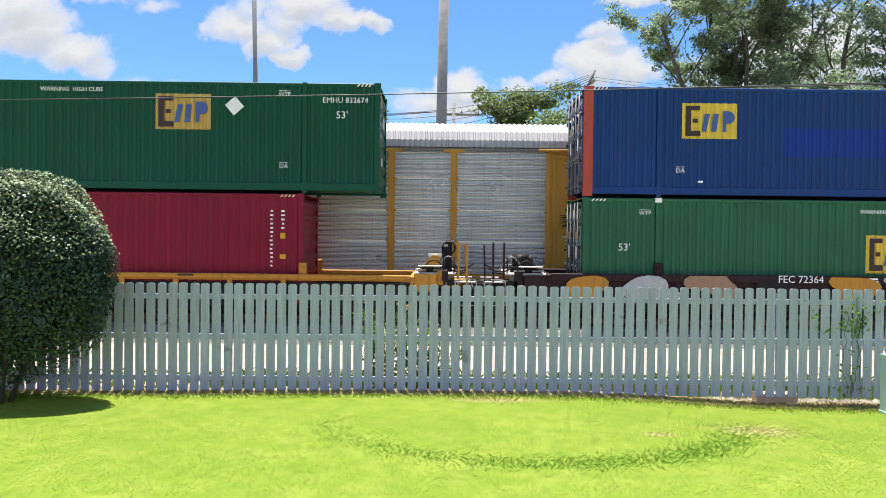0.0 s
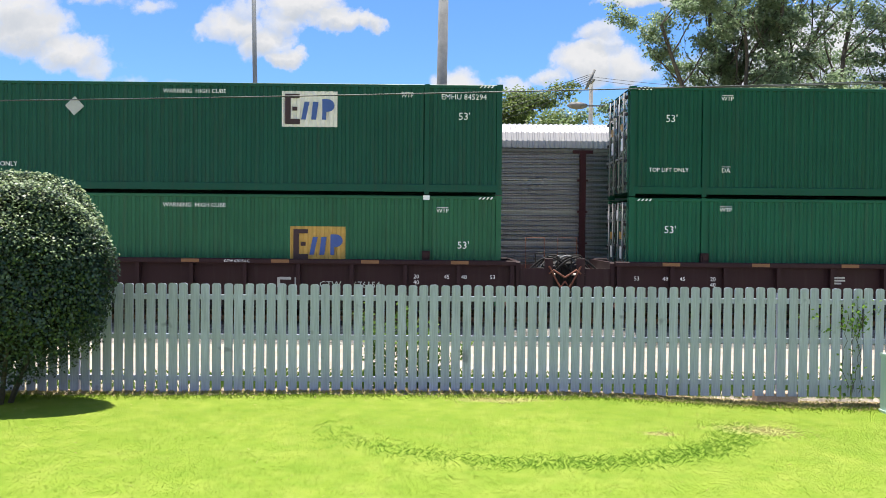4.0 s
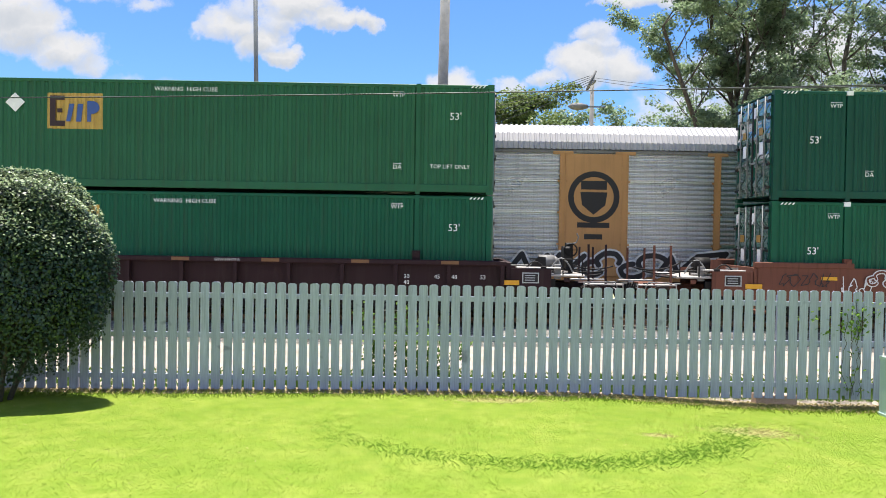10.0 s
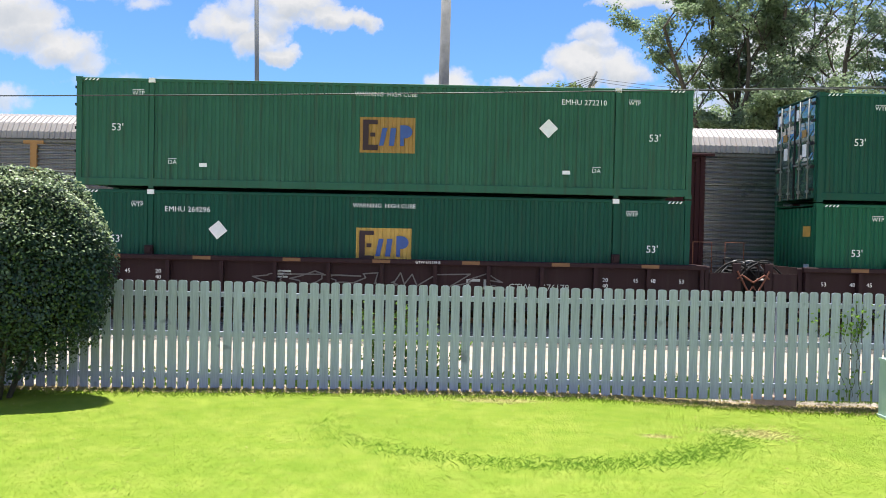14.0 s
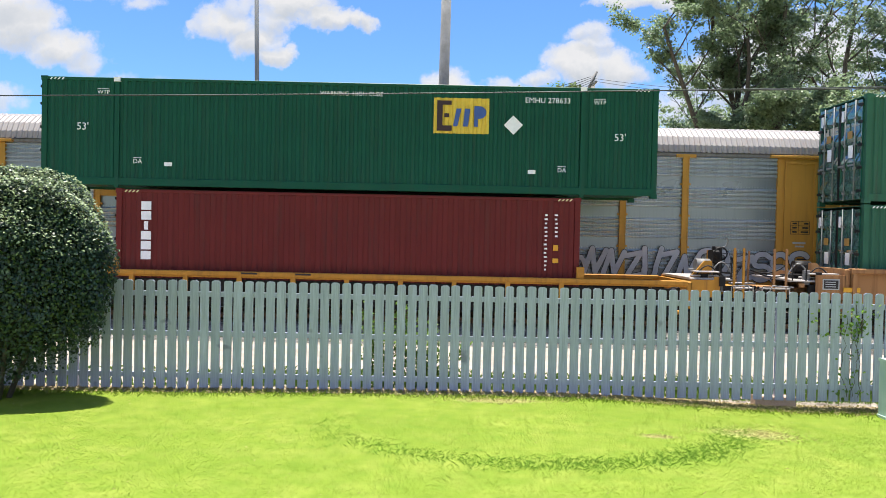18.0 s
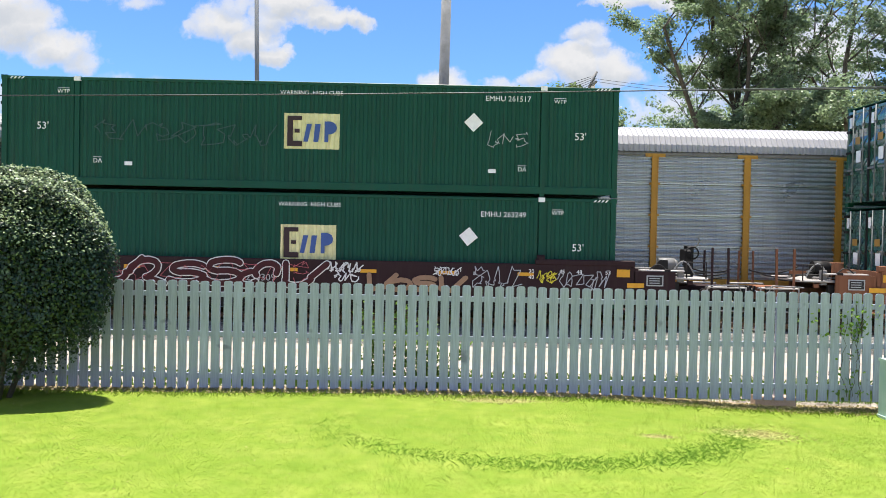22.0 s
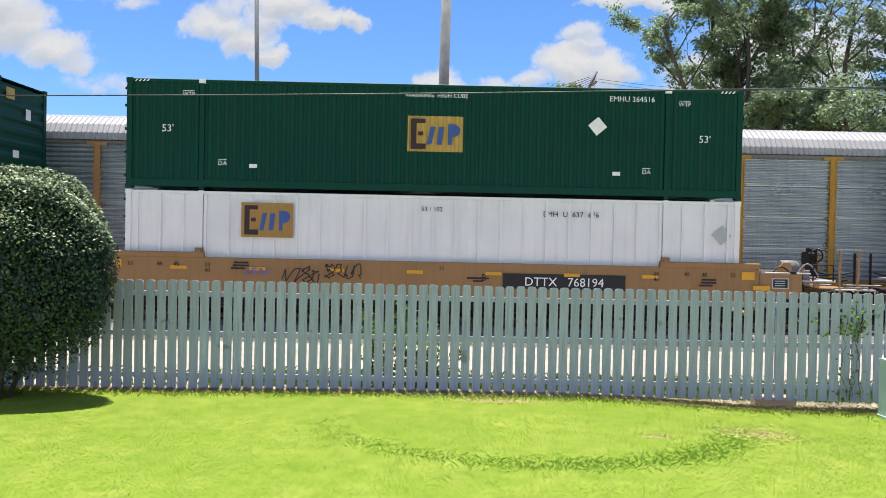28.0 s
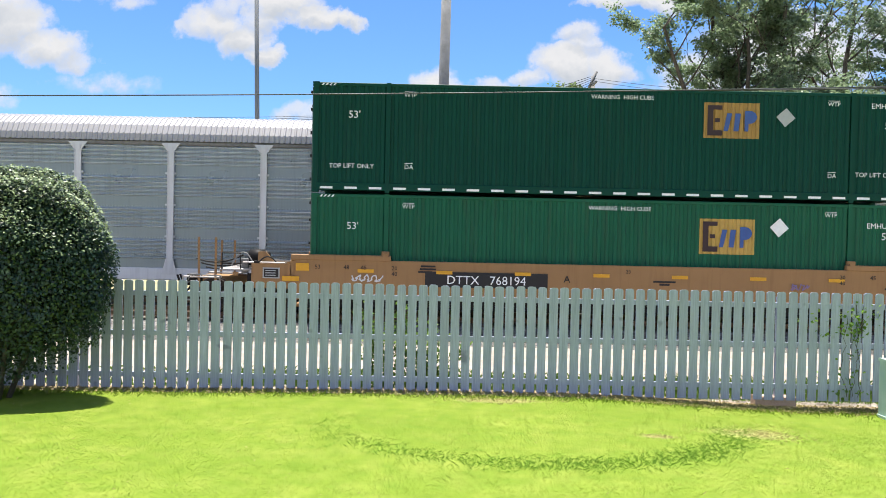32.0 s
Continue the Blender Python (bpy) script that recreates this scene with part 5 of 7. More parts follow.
gxs, gys, gzs = blades(330000, -9.5, 9.5, 7.2, 13.42, 0, 0)
arc, dry = in_arc(gxs, gys), dry_spot(gxs, gys)
pick = RNG.uniform(0, 1, len(gxs))
lush = pick < arc * 0.75
straw = (~lush) & (pick < dry * 0.6 + 0.002)
rest = ~(lush | straw) & (RNG.uniform(0, 1, len(gxs)) > dry * 0.25)
for nm, sel, mat, hh, lab in (("grass", rest, BLADES, (0.005, 0.013), "short bright green mown grass of the lawn"),
                              ("lush_grass", lush, BLADES_D, (0.014, 0.036), "arc of darker taller grass in the lawn"),
                              ("dry_grass", straw, BLADES_S, (0.012, 0.03), "patches of dry straw-coloured grass in the lawn")):
    k = int(sel.sum())
    q = blade_quads(gxs[sel], gys[sel], gzs[sel], RNG.uniform(*hh, k), RNG.uniform(*((0.003, 0.0055) if nm == "grass" else (0.006, 0.010)), k), (1.0, 2.4) if nm == "grass" else (0.9, 2.2))
    tagged(new(nm, quads(nm, q, mat)), lab, "grass", kind="stuff")
fx = RNG.uniform(-9, 9, 5200)
fy = 13.36 + RNG.normal(0, 0.13, 5200)
fz = np.array([ground_z(a, b) for a, b in zip(fx, fy)])
tagged(new("fence_grass", quads("fence_grass", blade_quads(fx, fy, fz, RNG.uniform(0.02, 0.075, 5200), RNG.uniform(0.006, 0.012, 5200)), BLADES)), "uneven tufts of grass along the fence foot", "grass", kind="stuff")
fx = np.concatenate([RNG.uniform(-9, 9, 5000), RNG.uniform(3, 9, 3500)])
fy = 13.62 + RNG.normal(0, 0.14, 8500)
fz = np.array([ground_z(a, b) + 0.03 for a, b in zip(fx, fy)])
tagged(new("dead_leaves", quads("dead_leaves", leaf_quads(np.stack([fx, fy, fz], 1), 0.05), BLADES_S)), "dry leaves and straw lying along the fence", "dead leaves", kind="stuff")

fx, fy = RNG.normal(0, 1, 9000), RNG.uniform(14.05, 15.4, 9000)
fx = np.where(RNG.uniform(0, 1, 9000) < 0.6, RNG.choice(np.array([-3.2, -1.6, 0.4, 2.0, 3.4, 4.6, 6.1, 7.2]), 9000) + fx * 0.45, RNG.uniform(-9, 9, 9000))
tagged(new("path_weeds", quads("path_weeds", blade_quads(fx, fy, np.full(9000, -0.16), RNG.uniform(0.06, 0.30, 9000), RNG.uniform(0.008, 0.02, 9000)), WEED)), "thin weeds sprouting along the gravel path", "weeds", kind="stuff")


# ---- plants ----
def bush(x, y, rx, ry, rz, zc):
    ob = thing("clipped_bush", "large round clipped evergreen bush at the fence", "bush", at=pose(x, y, -0.05))

    def shell(n, lo, hi):
        d = RNG.normal(size=(n, 3))
        d /= np.linalg.norm(d, axis=1)[:, None]
        sup = (np.abs(d) ** 2.25).sum(1) ** (-1 / 2.25)
        wob = 1 + 0.035 * np.sin(d[:, 0] * 7 + 1) * np.sin(d[:, 2] * 6) + 0.03 * np.sin(d[:, 1] * 9 + d[:, 2] * 8)
        rad = RNG.uniform(lo, hi, n) ** 0.5 * sup * wob
        p = d * rad[:, None] * np.array([rx, ry, rz])
        p[:, :2] *= (1 + 0.03 * np.clip((-p[:, 2] / rz - 0.1) / 0.5, 0, 1))[:, None]
        p[:, 2] += zc
        return p
    crown = shell(92000, 0.55, 1.05)
    crown = crown[RNG.uniform(0, 1, len(crown)) > 0.80 * np.clip((zc * 0.85 - crown[:, 2]) / 1.0, 0, 1)]
    part("foliage", quads("foliage", leaf_quads(crown, 0.058, 1.1, facing=(crown - np.array([0, 0, zc])) / np.array([rx, ry, rz]) * 0.9 + np.array([0, 0, 0.35])), LEAF_BUSH), LEAF_BUSH, ob)
    # paler leaves paint the sunlight on the crown's upper left
    lit_top = shell(46000, 0.93, 1.09)
    lit_top = lit_top[RNG.uniform(0, 1, len(lit_top)) < np.clip((lit_top[:, 2] - zc - 0.05 * rz - 0.25 * lit_top[:, 0] / rx) / (0.7 * rz), 0, 1)]
    part("fresh_growth", quads("fresh_growth", leaf_quads(lit_top, 0.05, 1.1, facing=(lit_top - np.array([0, 0, zc])) / np.array([rx, ry, rz]) * 0.5 + np.array([0, 0, 0.8])), LEAF_LIT), LEAF_LIT, ob, "paler leaves that paint the sunlit top")
    # a closed near-black shell stands in for the shade between the leaves
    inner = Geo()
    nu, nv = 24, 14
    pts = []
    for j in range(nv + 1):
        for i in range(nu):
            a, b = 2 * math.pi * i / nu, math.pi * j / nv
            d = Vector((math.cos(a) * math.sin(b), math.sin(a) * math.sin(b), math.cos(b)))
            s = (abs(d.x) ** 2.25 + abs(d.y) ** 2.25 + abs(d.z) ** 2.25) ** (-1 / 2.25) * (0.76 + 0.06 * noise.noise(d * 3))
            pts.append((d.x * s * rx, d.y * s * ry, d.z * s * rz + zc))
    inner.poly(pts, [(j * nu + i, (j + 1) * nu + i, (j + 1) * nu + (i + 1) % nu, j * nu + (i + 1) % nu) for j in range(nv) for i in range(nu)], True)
    part("inner_shell", inner, BUSH_IN, ob, "near-black shell for the shade deep in the foliage")
    for k in range(7):
        a = k * 0.9
        part("stem", Geo().tube((0.18 * math.cos(a), 0.18 * math.sin(a), -0.1), (0.8 * math.cos(a), 0.7 * math.sin(a), zc * 0.75), 0.045, 0.02, 8), BARK, ob)
    return ob


bush(-7.17, 12.88, 1.82, 0.84, 1.71, 1.96)


def tree(x, y, height, spread, base, leaf, nleaf, seed, lean=(0, 0), size=0.30, label="", forks=3, name="tree"):
    """A trunk that forks into winding limbs; small clumps of leaves along the outer twigs, with sky between."""
    r = random.Random(seed)
    ob = thing(name, label, "tree", at=pose(x, y, -0.1))
    g, tips = Geo(), []

    def limb(p, d, length, rad, depth):
        segs = 5
        for k in range(segs):
            d = (d + Vector((r.uniform(-0.25, 0.25), r.uniform(-0.25, 0.25), r.uniform(-0.06, 0.16)))).normalized()
            q = p + d * (length / segs)
            r2 = rad * 0.86
            g.tube(p, q, rad, r2, 8 if rad > 0.08 else 5, False)
            p, rad = q, r2
            if depth >= 1 and depth < 3 and k >= 1:
                for _ in range(2 if depth == 1 else 1):
                    sd = (d * 0.7 + Vector((r.uniform(-1, 1), r.uniform(-1, 1), r.uniform(-0.3, 0.5)))).normalized()
                    limb(p, sd, length * r.uniform(0.3, 0.5), rad * 0.5, depth + 1)
            if depth >= 2 and k >= 2:
                tips.append(tuple(p))
    top = height * base
    limb(Vector((0, 0, 0)), Vector((lean[0], lean[1], 1)).normalized(), top, height * 0.014 + 0.06, 0)
    crotch = Vector((lean[0] * top, lean[1] * top, top * 0.96))
    for j in range(forks + 2):
        a = 2 * math.pi * (j + r.uniform(-0.35, 0.35)) / (forks + 2)
        el = r.uniform(0.35, 1.3) if j else 1.45
        reach = (height - top) * 0.80 if el > 0.9 else spread * 0.62
        limb(crotch - Vector((0, 0, r.uniform(0, 0.25) * top)), Vector((math.cos(a) * math.cos(el), math.sin(a) * math.cos(el), math.sin(el))), reach, height * 0.008 + 0.04, 1)
    part("trunk", g, BARK, ob)
    c = np.array(tips)
    clumps = max(40, nleaf // 42)
    c = c[RNG.integers(0, len(c), clumps)] + RNG.normal(size=(clumps, 3)) * np.array([0.25, 0.25, 0.2]) * size / 0.17
    idx = RNG.integers(0, clumps, nleaf)
    rad = RNG.uniform(0.35, 0.75, clumps)[idx] * size / 0.17
    d = RNG.normal(size=(nleaf, 3))
    d /= np.linalg.norm(d, axis=1)[:, None]
    p = c[idx] + d * np.array([1.0, 1.0, 0.55]) * (rad * RNG.uniform(0.2, 1.0, nleaf) ** 0.5)[:, None]
    keep = p[:, 2] > height * 0.12
    p, d = p[keep], d[keep]
    q = leaf_quads(p, size, 1.2, facing=d * 0.6 + np.array([0, 0, 0.7]))
    part("crown", quads("crown", q, leaf), leaf, ob)
    return ob


BEHIND = "behind the tracks"
tree(16.1, 45.0, 18.5, 7.0, 0.40, LEAF_TREE, 76000, 3, (-0.06, 0), 0.16, "tall leafy tree with an open crown " + BEHIND, 3)
tree(18.8, 47.5, 21.5, 8.0, 0.36, LEAF_TREE, 17000, 11, (0.03, 0), 0.18, "tall leafy tree with pale lower branches " + BEHIND, 4)
tree(23.6, 45.5, 21.5, 8.4, 0.36, LEAF_TREE, 28000, 21, (0.0, 0), 0.18, "tall dark leafy tree " + BEHIND, 4)
tree(29.5, 49.0, 20.0, 9.0, 0.35, LEAF_DARK, 34000, 5, (0.0, 0), 0.2, "tall dark leafy tree " + BEHIND, 4)
tree(18.0, 53.0, 12.5, 6.0, 0.26, LEAF_TREE, 9000, 8, (0.0, 0), 0.22, "shorter dark tree between the tall ones", 4)
tree(23.5, 55.0, 13.5, 7.0, 0.26, LEAF_TREE, 9000, 9, (0.0, 0), 0.22, "shorter dark tree between the tall ones", 4)
tree(29.5, 56.0, 13.5, 7.0, 0.26, LEAF_DARK, 14000, 19, (0.0, 0), 0.24, "shorter dark tree between the tall ones", 4)
tree(26.2, 49.0, 16.5, 6.5, 0.30, LEAF_DARK, 20000, 31, (0.0, 0), 0.2, "tall dark leafy tree " + BEHIND, 5)
tree(7.4, 76.0, 17.8, 8.5, 0.30, LEAF_PALE, 64000, 14, (0.0, 0), 0.32, "rounded tree beyond the wires with pale yellowish leaves", 5)
tree(14.0, 80.0, 16.0, 9.0, 0.30, LEAF_TREE, 30000, 15, (0.0, 0), 0.32, "rounded green tree beyond the utility pole", 5)
tree(-8.6, 84.0, 15.0, 2.6, 0.42, LEAF_DARK, 30000, 16, (0.0, 0), 0.32, "small dark tree far " + BEHIND, 4)
tree(1.6, 60.0, 5.5, 3.0, 0.22, LEAF_PALE, 12000, 17, (0.0, 0), 0.2, "low pale shrub " + BEHIND, 6, "shrub")
tree(11.9, 50.0, 6.0, 2.8, 0.2, LEAF_PALE, 12000, 18, (0.0, 0), 0.2, "low pale shrub under the tall trees", 6, "shrub")
tree(-4.3, 72.0, 10.5, 2.6, 0.25, LEAF_TREE, 22000, 27, (0.0, 0), 0.26, "green tree far " + BEHIND, 5)
tree(-6.0, 70.0, 6.5, 4.0, 0.2, LEAF_TREE, 12000, 23, (0.0, 0), 0.26, "low green shrub far " + BEHIND, 6, "shrub")


def weeds(x, y, w, h, n, label, seed):
    r = np.random.default_rng(seed)
    ob = thing("weed", label, "plant", at=pose(x, y, -0.1))
    cs = []
    for k in range(9):
        line = []
        p = Vector((r.uniform(-w, w), r.uniform(-0.08, 0.08), 0))
        top = h * r.uniform(0.6, 1.0)
        d = Vector((r.uniform(-0.25, 0.25), r.uniform(-0.1, 0.1), 1)).normalized()
        for s in range(7):
            q = p + d * top / 7
            line.append(q)
            p = q
            d = (d + Vector((r.uniform(-0.3, 0.3), r.uniform(-0.1, 0.1), 0.05))).normalized()
            cs += [tuple(p)] * max(1, n // 63)
        part("stem", Geo().path(line, 0.007, 5), WEED, ob)
    c = np.array(cs) + r.normal(size=(len(cs), 3)) * np.array([0.12, 0.06, 0.09])
    part("leaves", quads("leaves", leaf_quads(c, 0.085, 1.3), WEED), WEED, ob)
    return ob


weeds(-0.75, 14.25, 0.5, 1.5, 1500, "tall leafy weeds growing behind the picket fence", 2)
weeds(0.1, 14.3, 0.35, 1.1, 600, "tall leafy weeds growing behind the picket fence", 3)


def vine(x, y, seed, label):
    """A few thin winding stems, leafy mostly near their tops."""
    r = np.random.default_rng(seed)
    ob = thing("vine", label, "plant", at=pose(x, y, -0.1))
    cs = []
    for k in range(4):
        p, line = Vector((r.uniform(-0.25, 0.25), r.uniform(-0.02, 0.02), 0.0)), []
        top = r.uniform(1.35, 1.75)
        for i in range(12):
            p = p + Vector((r.uniform(-0.07, 0.07), r.uniform(-0.012, 0.012), top / 12))
            line.append(p)
            cs += [tuple(p)] * (9 if i > 8 else 2 if i % 3 == 0 else 0)
        part("stem", Geo().path(line, 0.005, 5), BARK, ob)
    for dx, z in ((-0.55, 1.45), (-0.42, 1.25), (0.42, 1.65), (0.5, 1.55), (0.1, 0.3), (-0.1, 0.2)):
        cs += [(dx, 0.0, z)] * 7
    c = np.array(cs) + r.normal(size=(len(cs), 3)) * np.array([0.10, 0.03, 0.07])
    part("leaves", quads("leaves", leaf_quads(c, 0.07, 1.4), WEED), WEED, ob)
    return ob


vine(7.08, 13.70, 4, "leafy vine poking through the picket fence")
vine(7.0, 13.98, 6, "leafy vine climbing behind the picket fence")

# ---- poles and wires ----
pole = thing("street_pole", "slim grey metal pole behind the tracks", "pole", at=pose(-8.0, 35.0, -0.1))
part("shaft", Geo().tube((0, 0, 0), (-0.35, 0, 17.5), 0.12, 0.085, 14), POLE_S, pole)
pole = thing("utility_pole", "thick weathered grey wooden pole behind the tracks", "pole", at=pose(-0.06, 32.0, -0.1))
part("shaft", Geo().tube((0, 0, 0), (0.16, 0, 15.5), 0.23, 0.19, 16), POLE_W, pole)
small = thing("utility_pole", "far weathered wooden pole with a cross-arm and insulators", "pole", at=pose(1.0, 62.0, -0.1))
part("shaft", Geo().tube((0, 0, 0), (0, 0, 13.1), 0.16, 0.13, 12), POLE_W, small)
part("crossarm", Geo().box(-1.1, 2.1, -0.06, 0.06, 12.1, 12.28, 0.02), POLE_W, small)
for q in (-1.0, 0.6, 1.9):
    part("insulator", Geo().tube((q, 0, 12.28), (q, 0, 12.55), 0.06, 0.04, 8), GREY_ST, small)
far = thing("utility_pole", "weathered wooden utility pole with cross-arms carrying many wires", "pole", at=pose(10.35, 55.0, -0.1))
part("shaft", Geo().tube((0, 0, 0), (0.05, 0, 14.0), 0.18, 0.14, 12), POLE_W, far)
part("brace", Geo().tube((-0.35, -0.1, 12.9), (0.25, -0.1, 14.3), 0.10, 0.10, 8), POLE_W, far)
part("crossarm", Geo().box(-0.06, 0.06, -1.3, 1.3, 13.3, 13.45, 0.02), POLE_W, far)
part("lamp_head", Geo().lathe([(0.05, -1.3), (0.22, -1.0), (0.25, -0.4), (0.12, 0.1)], "x", 14, (-0.35, -0.2, 11.8)), GREY_ST, far)
part("lamp_arm", Geo().box(-0.4, 0.95, -0.24, -0.16, 11.75, 11.83), POLE_W, far)


def wire(name, a, b, sag, r, label, n=18, twin=None):
    g = Geo()
    a, b = Vector(a), Vector(b)
    g.path([a.lerp(b, i / n) - Vector((0, 0, sag * 4 * (i / n) * (1 - i / n))) for i in range(n + 1)], r)
    return tagged(new(name, g.mesh(name, CABLE)), label, "cable")


wire("overhead_cable", (-30.4, 15.2, 4.953), (30.4, 15.2, 6.871), 0.491, 0.0117, "black overhead cable above the fence", 40)
for x, top in ((-30.4, 4.953), (30.4, 6.871)):
    mast = thing("service_pole", "weathered wooden pole that holds the yard cable", "pole", at=pose(x, 15.32, -0.1))
    part("shaft", Geo().tube((0, 0, 0), (0, 0, top + 1.0), 0.13, 0.1, 12), POLE_W, mast)

wire("overhead_cable", (4.911, 15.223, 5.579), (16.37, 15.223, 6.070), 0.035, 0.0117, "thicker wrapped stretch of the overhead cable", 14)
for k in range(5):
    z = 13.3 + 0.18 * k
    wire("power_line", (-4.0 - k, 62.0, 10.2 + 0.5 * k), (10.35, 55.0 + 0.4 * (k - 2), z), 1.0, 0.018, "thin power line running to the utility pole")
    if k in (1, 3):
        wire("power_line", (10.35, 55.0 + 0.4 * (k - 2), z), (34.0, 50.0, 12.0 + 0.3 * k), 0.8, 0.014, "thin power line running to the utility pole")
for k in range(3):
    wire("power_line", (-60.0, 60.0, 11.0 + k * 0.7), (1.0, 62.0, 12.4), 1.2, 0.016, "thin power line behind the tracks", 24)
shed = thing("shed", "small white low building far behind the tracks", "shed", at=pose(-16.0, 95.0, -0.2))
part("wall", Geo().box(-5, 12, 0, 6, 0, 3.2), WHITE_BOX, shed)
part("roof", Geo().box(-5.3, 12.3, -0.3, 6.3, 3.2, 3.45, 0.05), GREY_ST, shed)


# ---- clouds ----
def cloud_material():
    """White heaps with grey undersides; lumps placed by soft ellipses, broken up by noise."""
    m = bpy.data.materials.new("clouds")
    m.use_nodes = True
    t = m.node_tree
    t.nodes.remove(t.nodes["Principled BSDF"])
    c = t.nodes.new("ShaderNodeTexCoord")
    warp = t.nodes.new("ShaderNodeTexNoise")
    warp.inputs["Scale"].default_value, warp.inputs["Detail"].default_value = 0.012, 8
    warp.inputs["Roughness"].default_value = 0.6
    t.links.new(c.outputs["Object"], warp.inputs["Vector"])
    sub = t.nodes.new("ShaderNodeVectorMath")
    sub.operation = "MULTIPLY_ADD"
    t.links.new(warp.outputs["Color"], sub.inputs[0])
    sub.inputs[1].default_value, sub.inputs[2].default_value = (135, 0, 95), (-67, 0, -47)
    add = t.nodes.new("ShaderNodeVectorMath")
    t.links.new(c.outputs["Object"], add.inputs[0])
    t.links.new(sub.outputs[0], add.inputs[1])
    sep = t.nodes.new("ShaderNodeSeparateXYZ")
    t.links.new(add.outputs[0], sep.inputs[0])
    total, low = None, None
    for cx, cz, rx, rz, k in CLOUDS:
        dx = math_node(t, "DIVIDE", math_node(t, "SUBTRACT", sep.outputs[0], cx), rx)
        dz = math_node(t, "DIVIDE", math_node(t, "SUBTRACT", sep.outputs[2], cz), rz)
        r2 = math_node(t, "ADD", math_node(t, "MULTIPLY", dx, dx), math_node(t, "MULTIPLY", dz, dz))
        v = math_node(t, "MULTIPLY", math_node(t, "SUBTRACT", 1.0, r2), k)
        u = math_node(t, "MULTIPLY", math_node(t, "MAXIMUM", v, 0.0), math_node(t, "MULTIPLY", dz, -1.0))
        total = v if total is None else math_node(t, "MAXIMUM", total, v)
        low = u if low is None else math_node(t, "MAXIMUM", low, u)
    fine = noise_node(t, 0.02, 9, None, 0.62)
    body = math_node(t, "ADD", total, math_node(t, "MULTIPLY", math_node(t, "SUBTRACT", fine, 0.5), 1.3))
    alpha = ramp(t, body, [(0.0, (0, 0, 0)), (0.22, (0.22, 0.22, 0.22)), (0.46, (0.7, 0.7, 0.7)), (0.9, (1, 1, 1))])
    colour = mix(t, ramp(t, math_node(t, "ADD", low, math_node(t, "MULTIPLY", fine, 0.45)), [(0.22, (0, 0, 0)), (0.72, (1, 1, 1))]), (1.0, 1.0, 1.02), (0.70, 0.75, 0.83))
    em, tr, ms = t.nodes.new("ShaderNodeEmission"), t.nodes.new("ShaderNodeBsdfTransparent"), t.nodes.new("ShaderNodeMixShader")
    em.inputs[1].default_value = 0.40
    t.links.new(colour, em.inputs[0])
    t.links.new(alpha, ms.inputs[0])
    t.links.new(tr.outputs[0], ms.inputs[1])
    t.links.new(em.outputs[0], ms.inputs[2])
    t.links.new(ms.outputs[0], t.nodes["Material Output"].inputs[0])
    return m


def at_sky(px, py):
    return (px - 778) * 1.286, 2.7 + (418 - py) * 1.286


CLOUDS = []
for px, py, rx, ry, k in ((50, 62, 95, 62, 1.1), (20, 25, 100, 60, 1.0), (130, 105, 75, 42, 1.0), (165, 128, 55, 24, 0.7), (-90, 60, 120, 80, 1.0),
                          (535, 16, 80, 42, 1.1), (600, 42, 70, 26, 1.1), (650, 46, 34, 22, 1.0), (500, 45, 55, 34, 0.9), (420, 52, 66, 40, 0.9), (370, 66, 34, 16, 0.6), (470, 80, 62, 36, 1.0), (510, 103, 40, 22, 1.0), (440, 20, 50, 24, 0.6),
                          (1040, 112, 82, 46, 1.2), (1110, 122, 60, 40, 1.1), (1055, 58, 50, 26, 0.8), (1075, 80, 44, 26, 0.8), (975, 140, 40, 20, 0.8), (1110, 2, 70, 14, 0.9), (1190, 0, 90, 22, 0.9), (812, 160, 58, 38, 1.0), (790, 190, 110, 36, 0.9),
                          (275, 18, 52, 18, 0.5), (190, 4, 70, 24, 0.6), (230, 165, 120, 20, 0.3), (600, 215, 90, 26, 0.6), (20, 195, 70, 26, 0.6), (915, 150, 44, 18, 0.7),
                          (1440, 90, 190, 90, 1.0), (1300, 130, 120, 60, 0.8), (1260, 190, 150, 60, 0.6), (1700, 40, 200, 90, 0.9), (-300, 90, 120, 60, 0.7)):
    cx, cz = at_sky(px, py)
    CLOUDS.append((cx, cz, rx * 1.286, ry * 1.286, k))
g = Geo().poly([(-2200, 0, -100), (2200, 0, -100), (2200, 0, 1500), (-2200, 0, 1500)], [(0, 1, 2, 3)])
cloud_bank = new("backdrop", g.mesh("backdrop", cloud_material()))
cloud_bank.matrix_basis = pose(0, 1800, 0)
tagged(cloud_bank, "white fair-weather clouds drifting over a blue sky", "clouds", kind="structure")


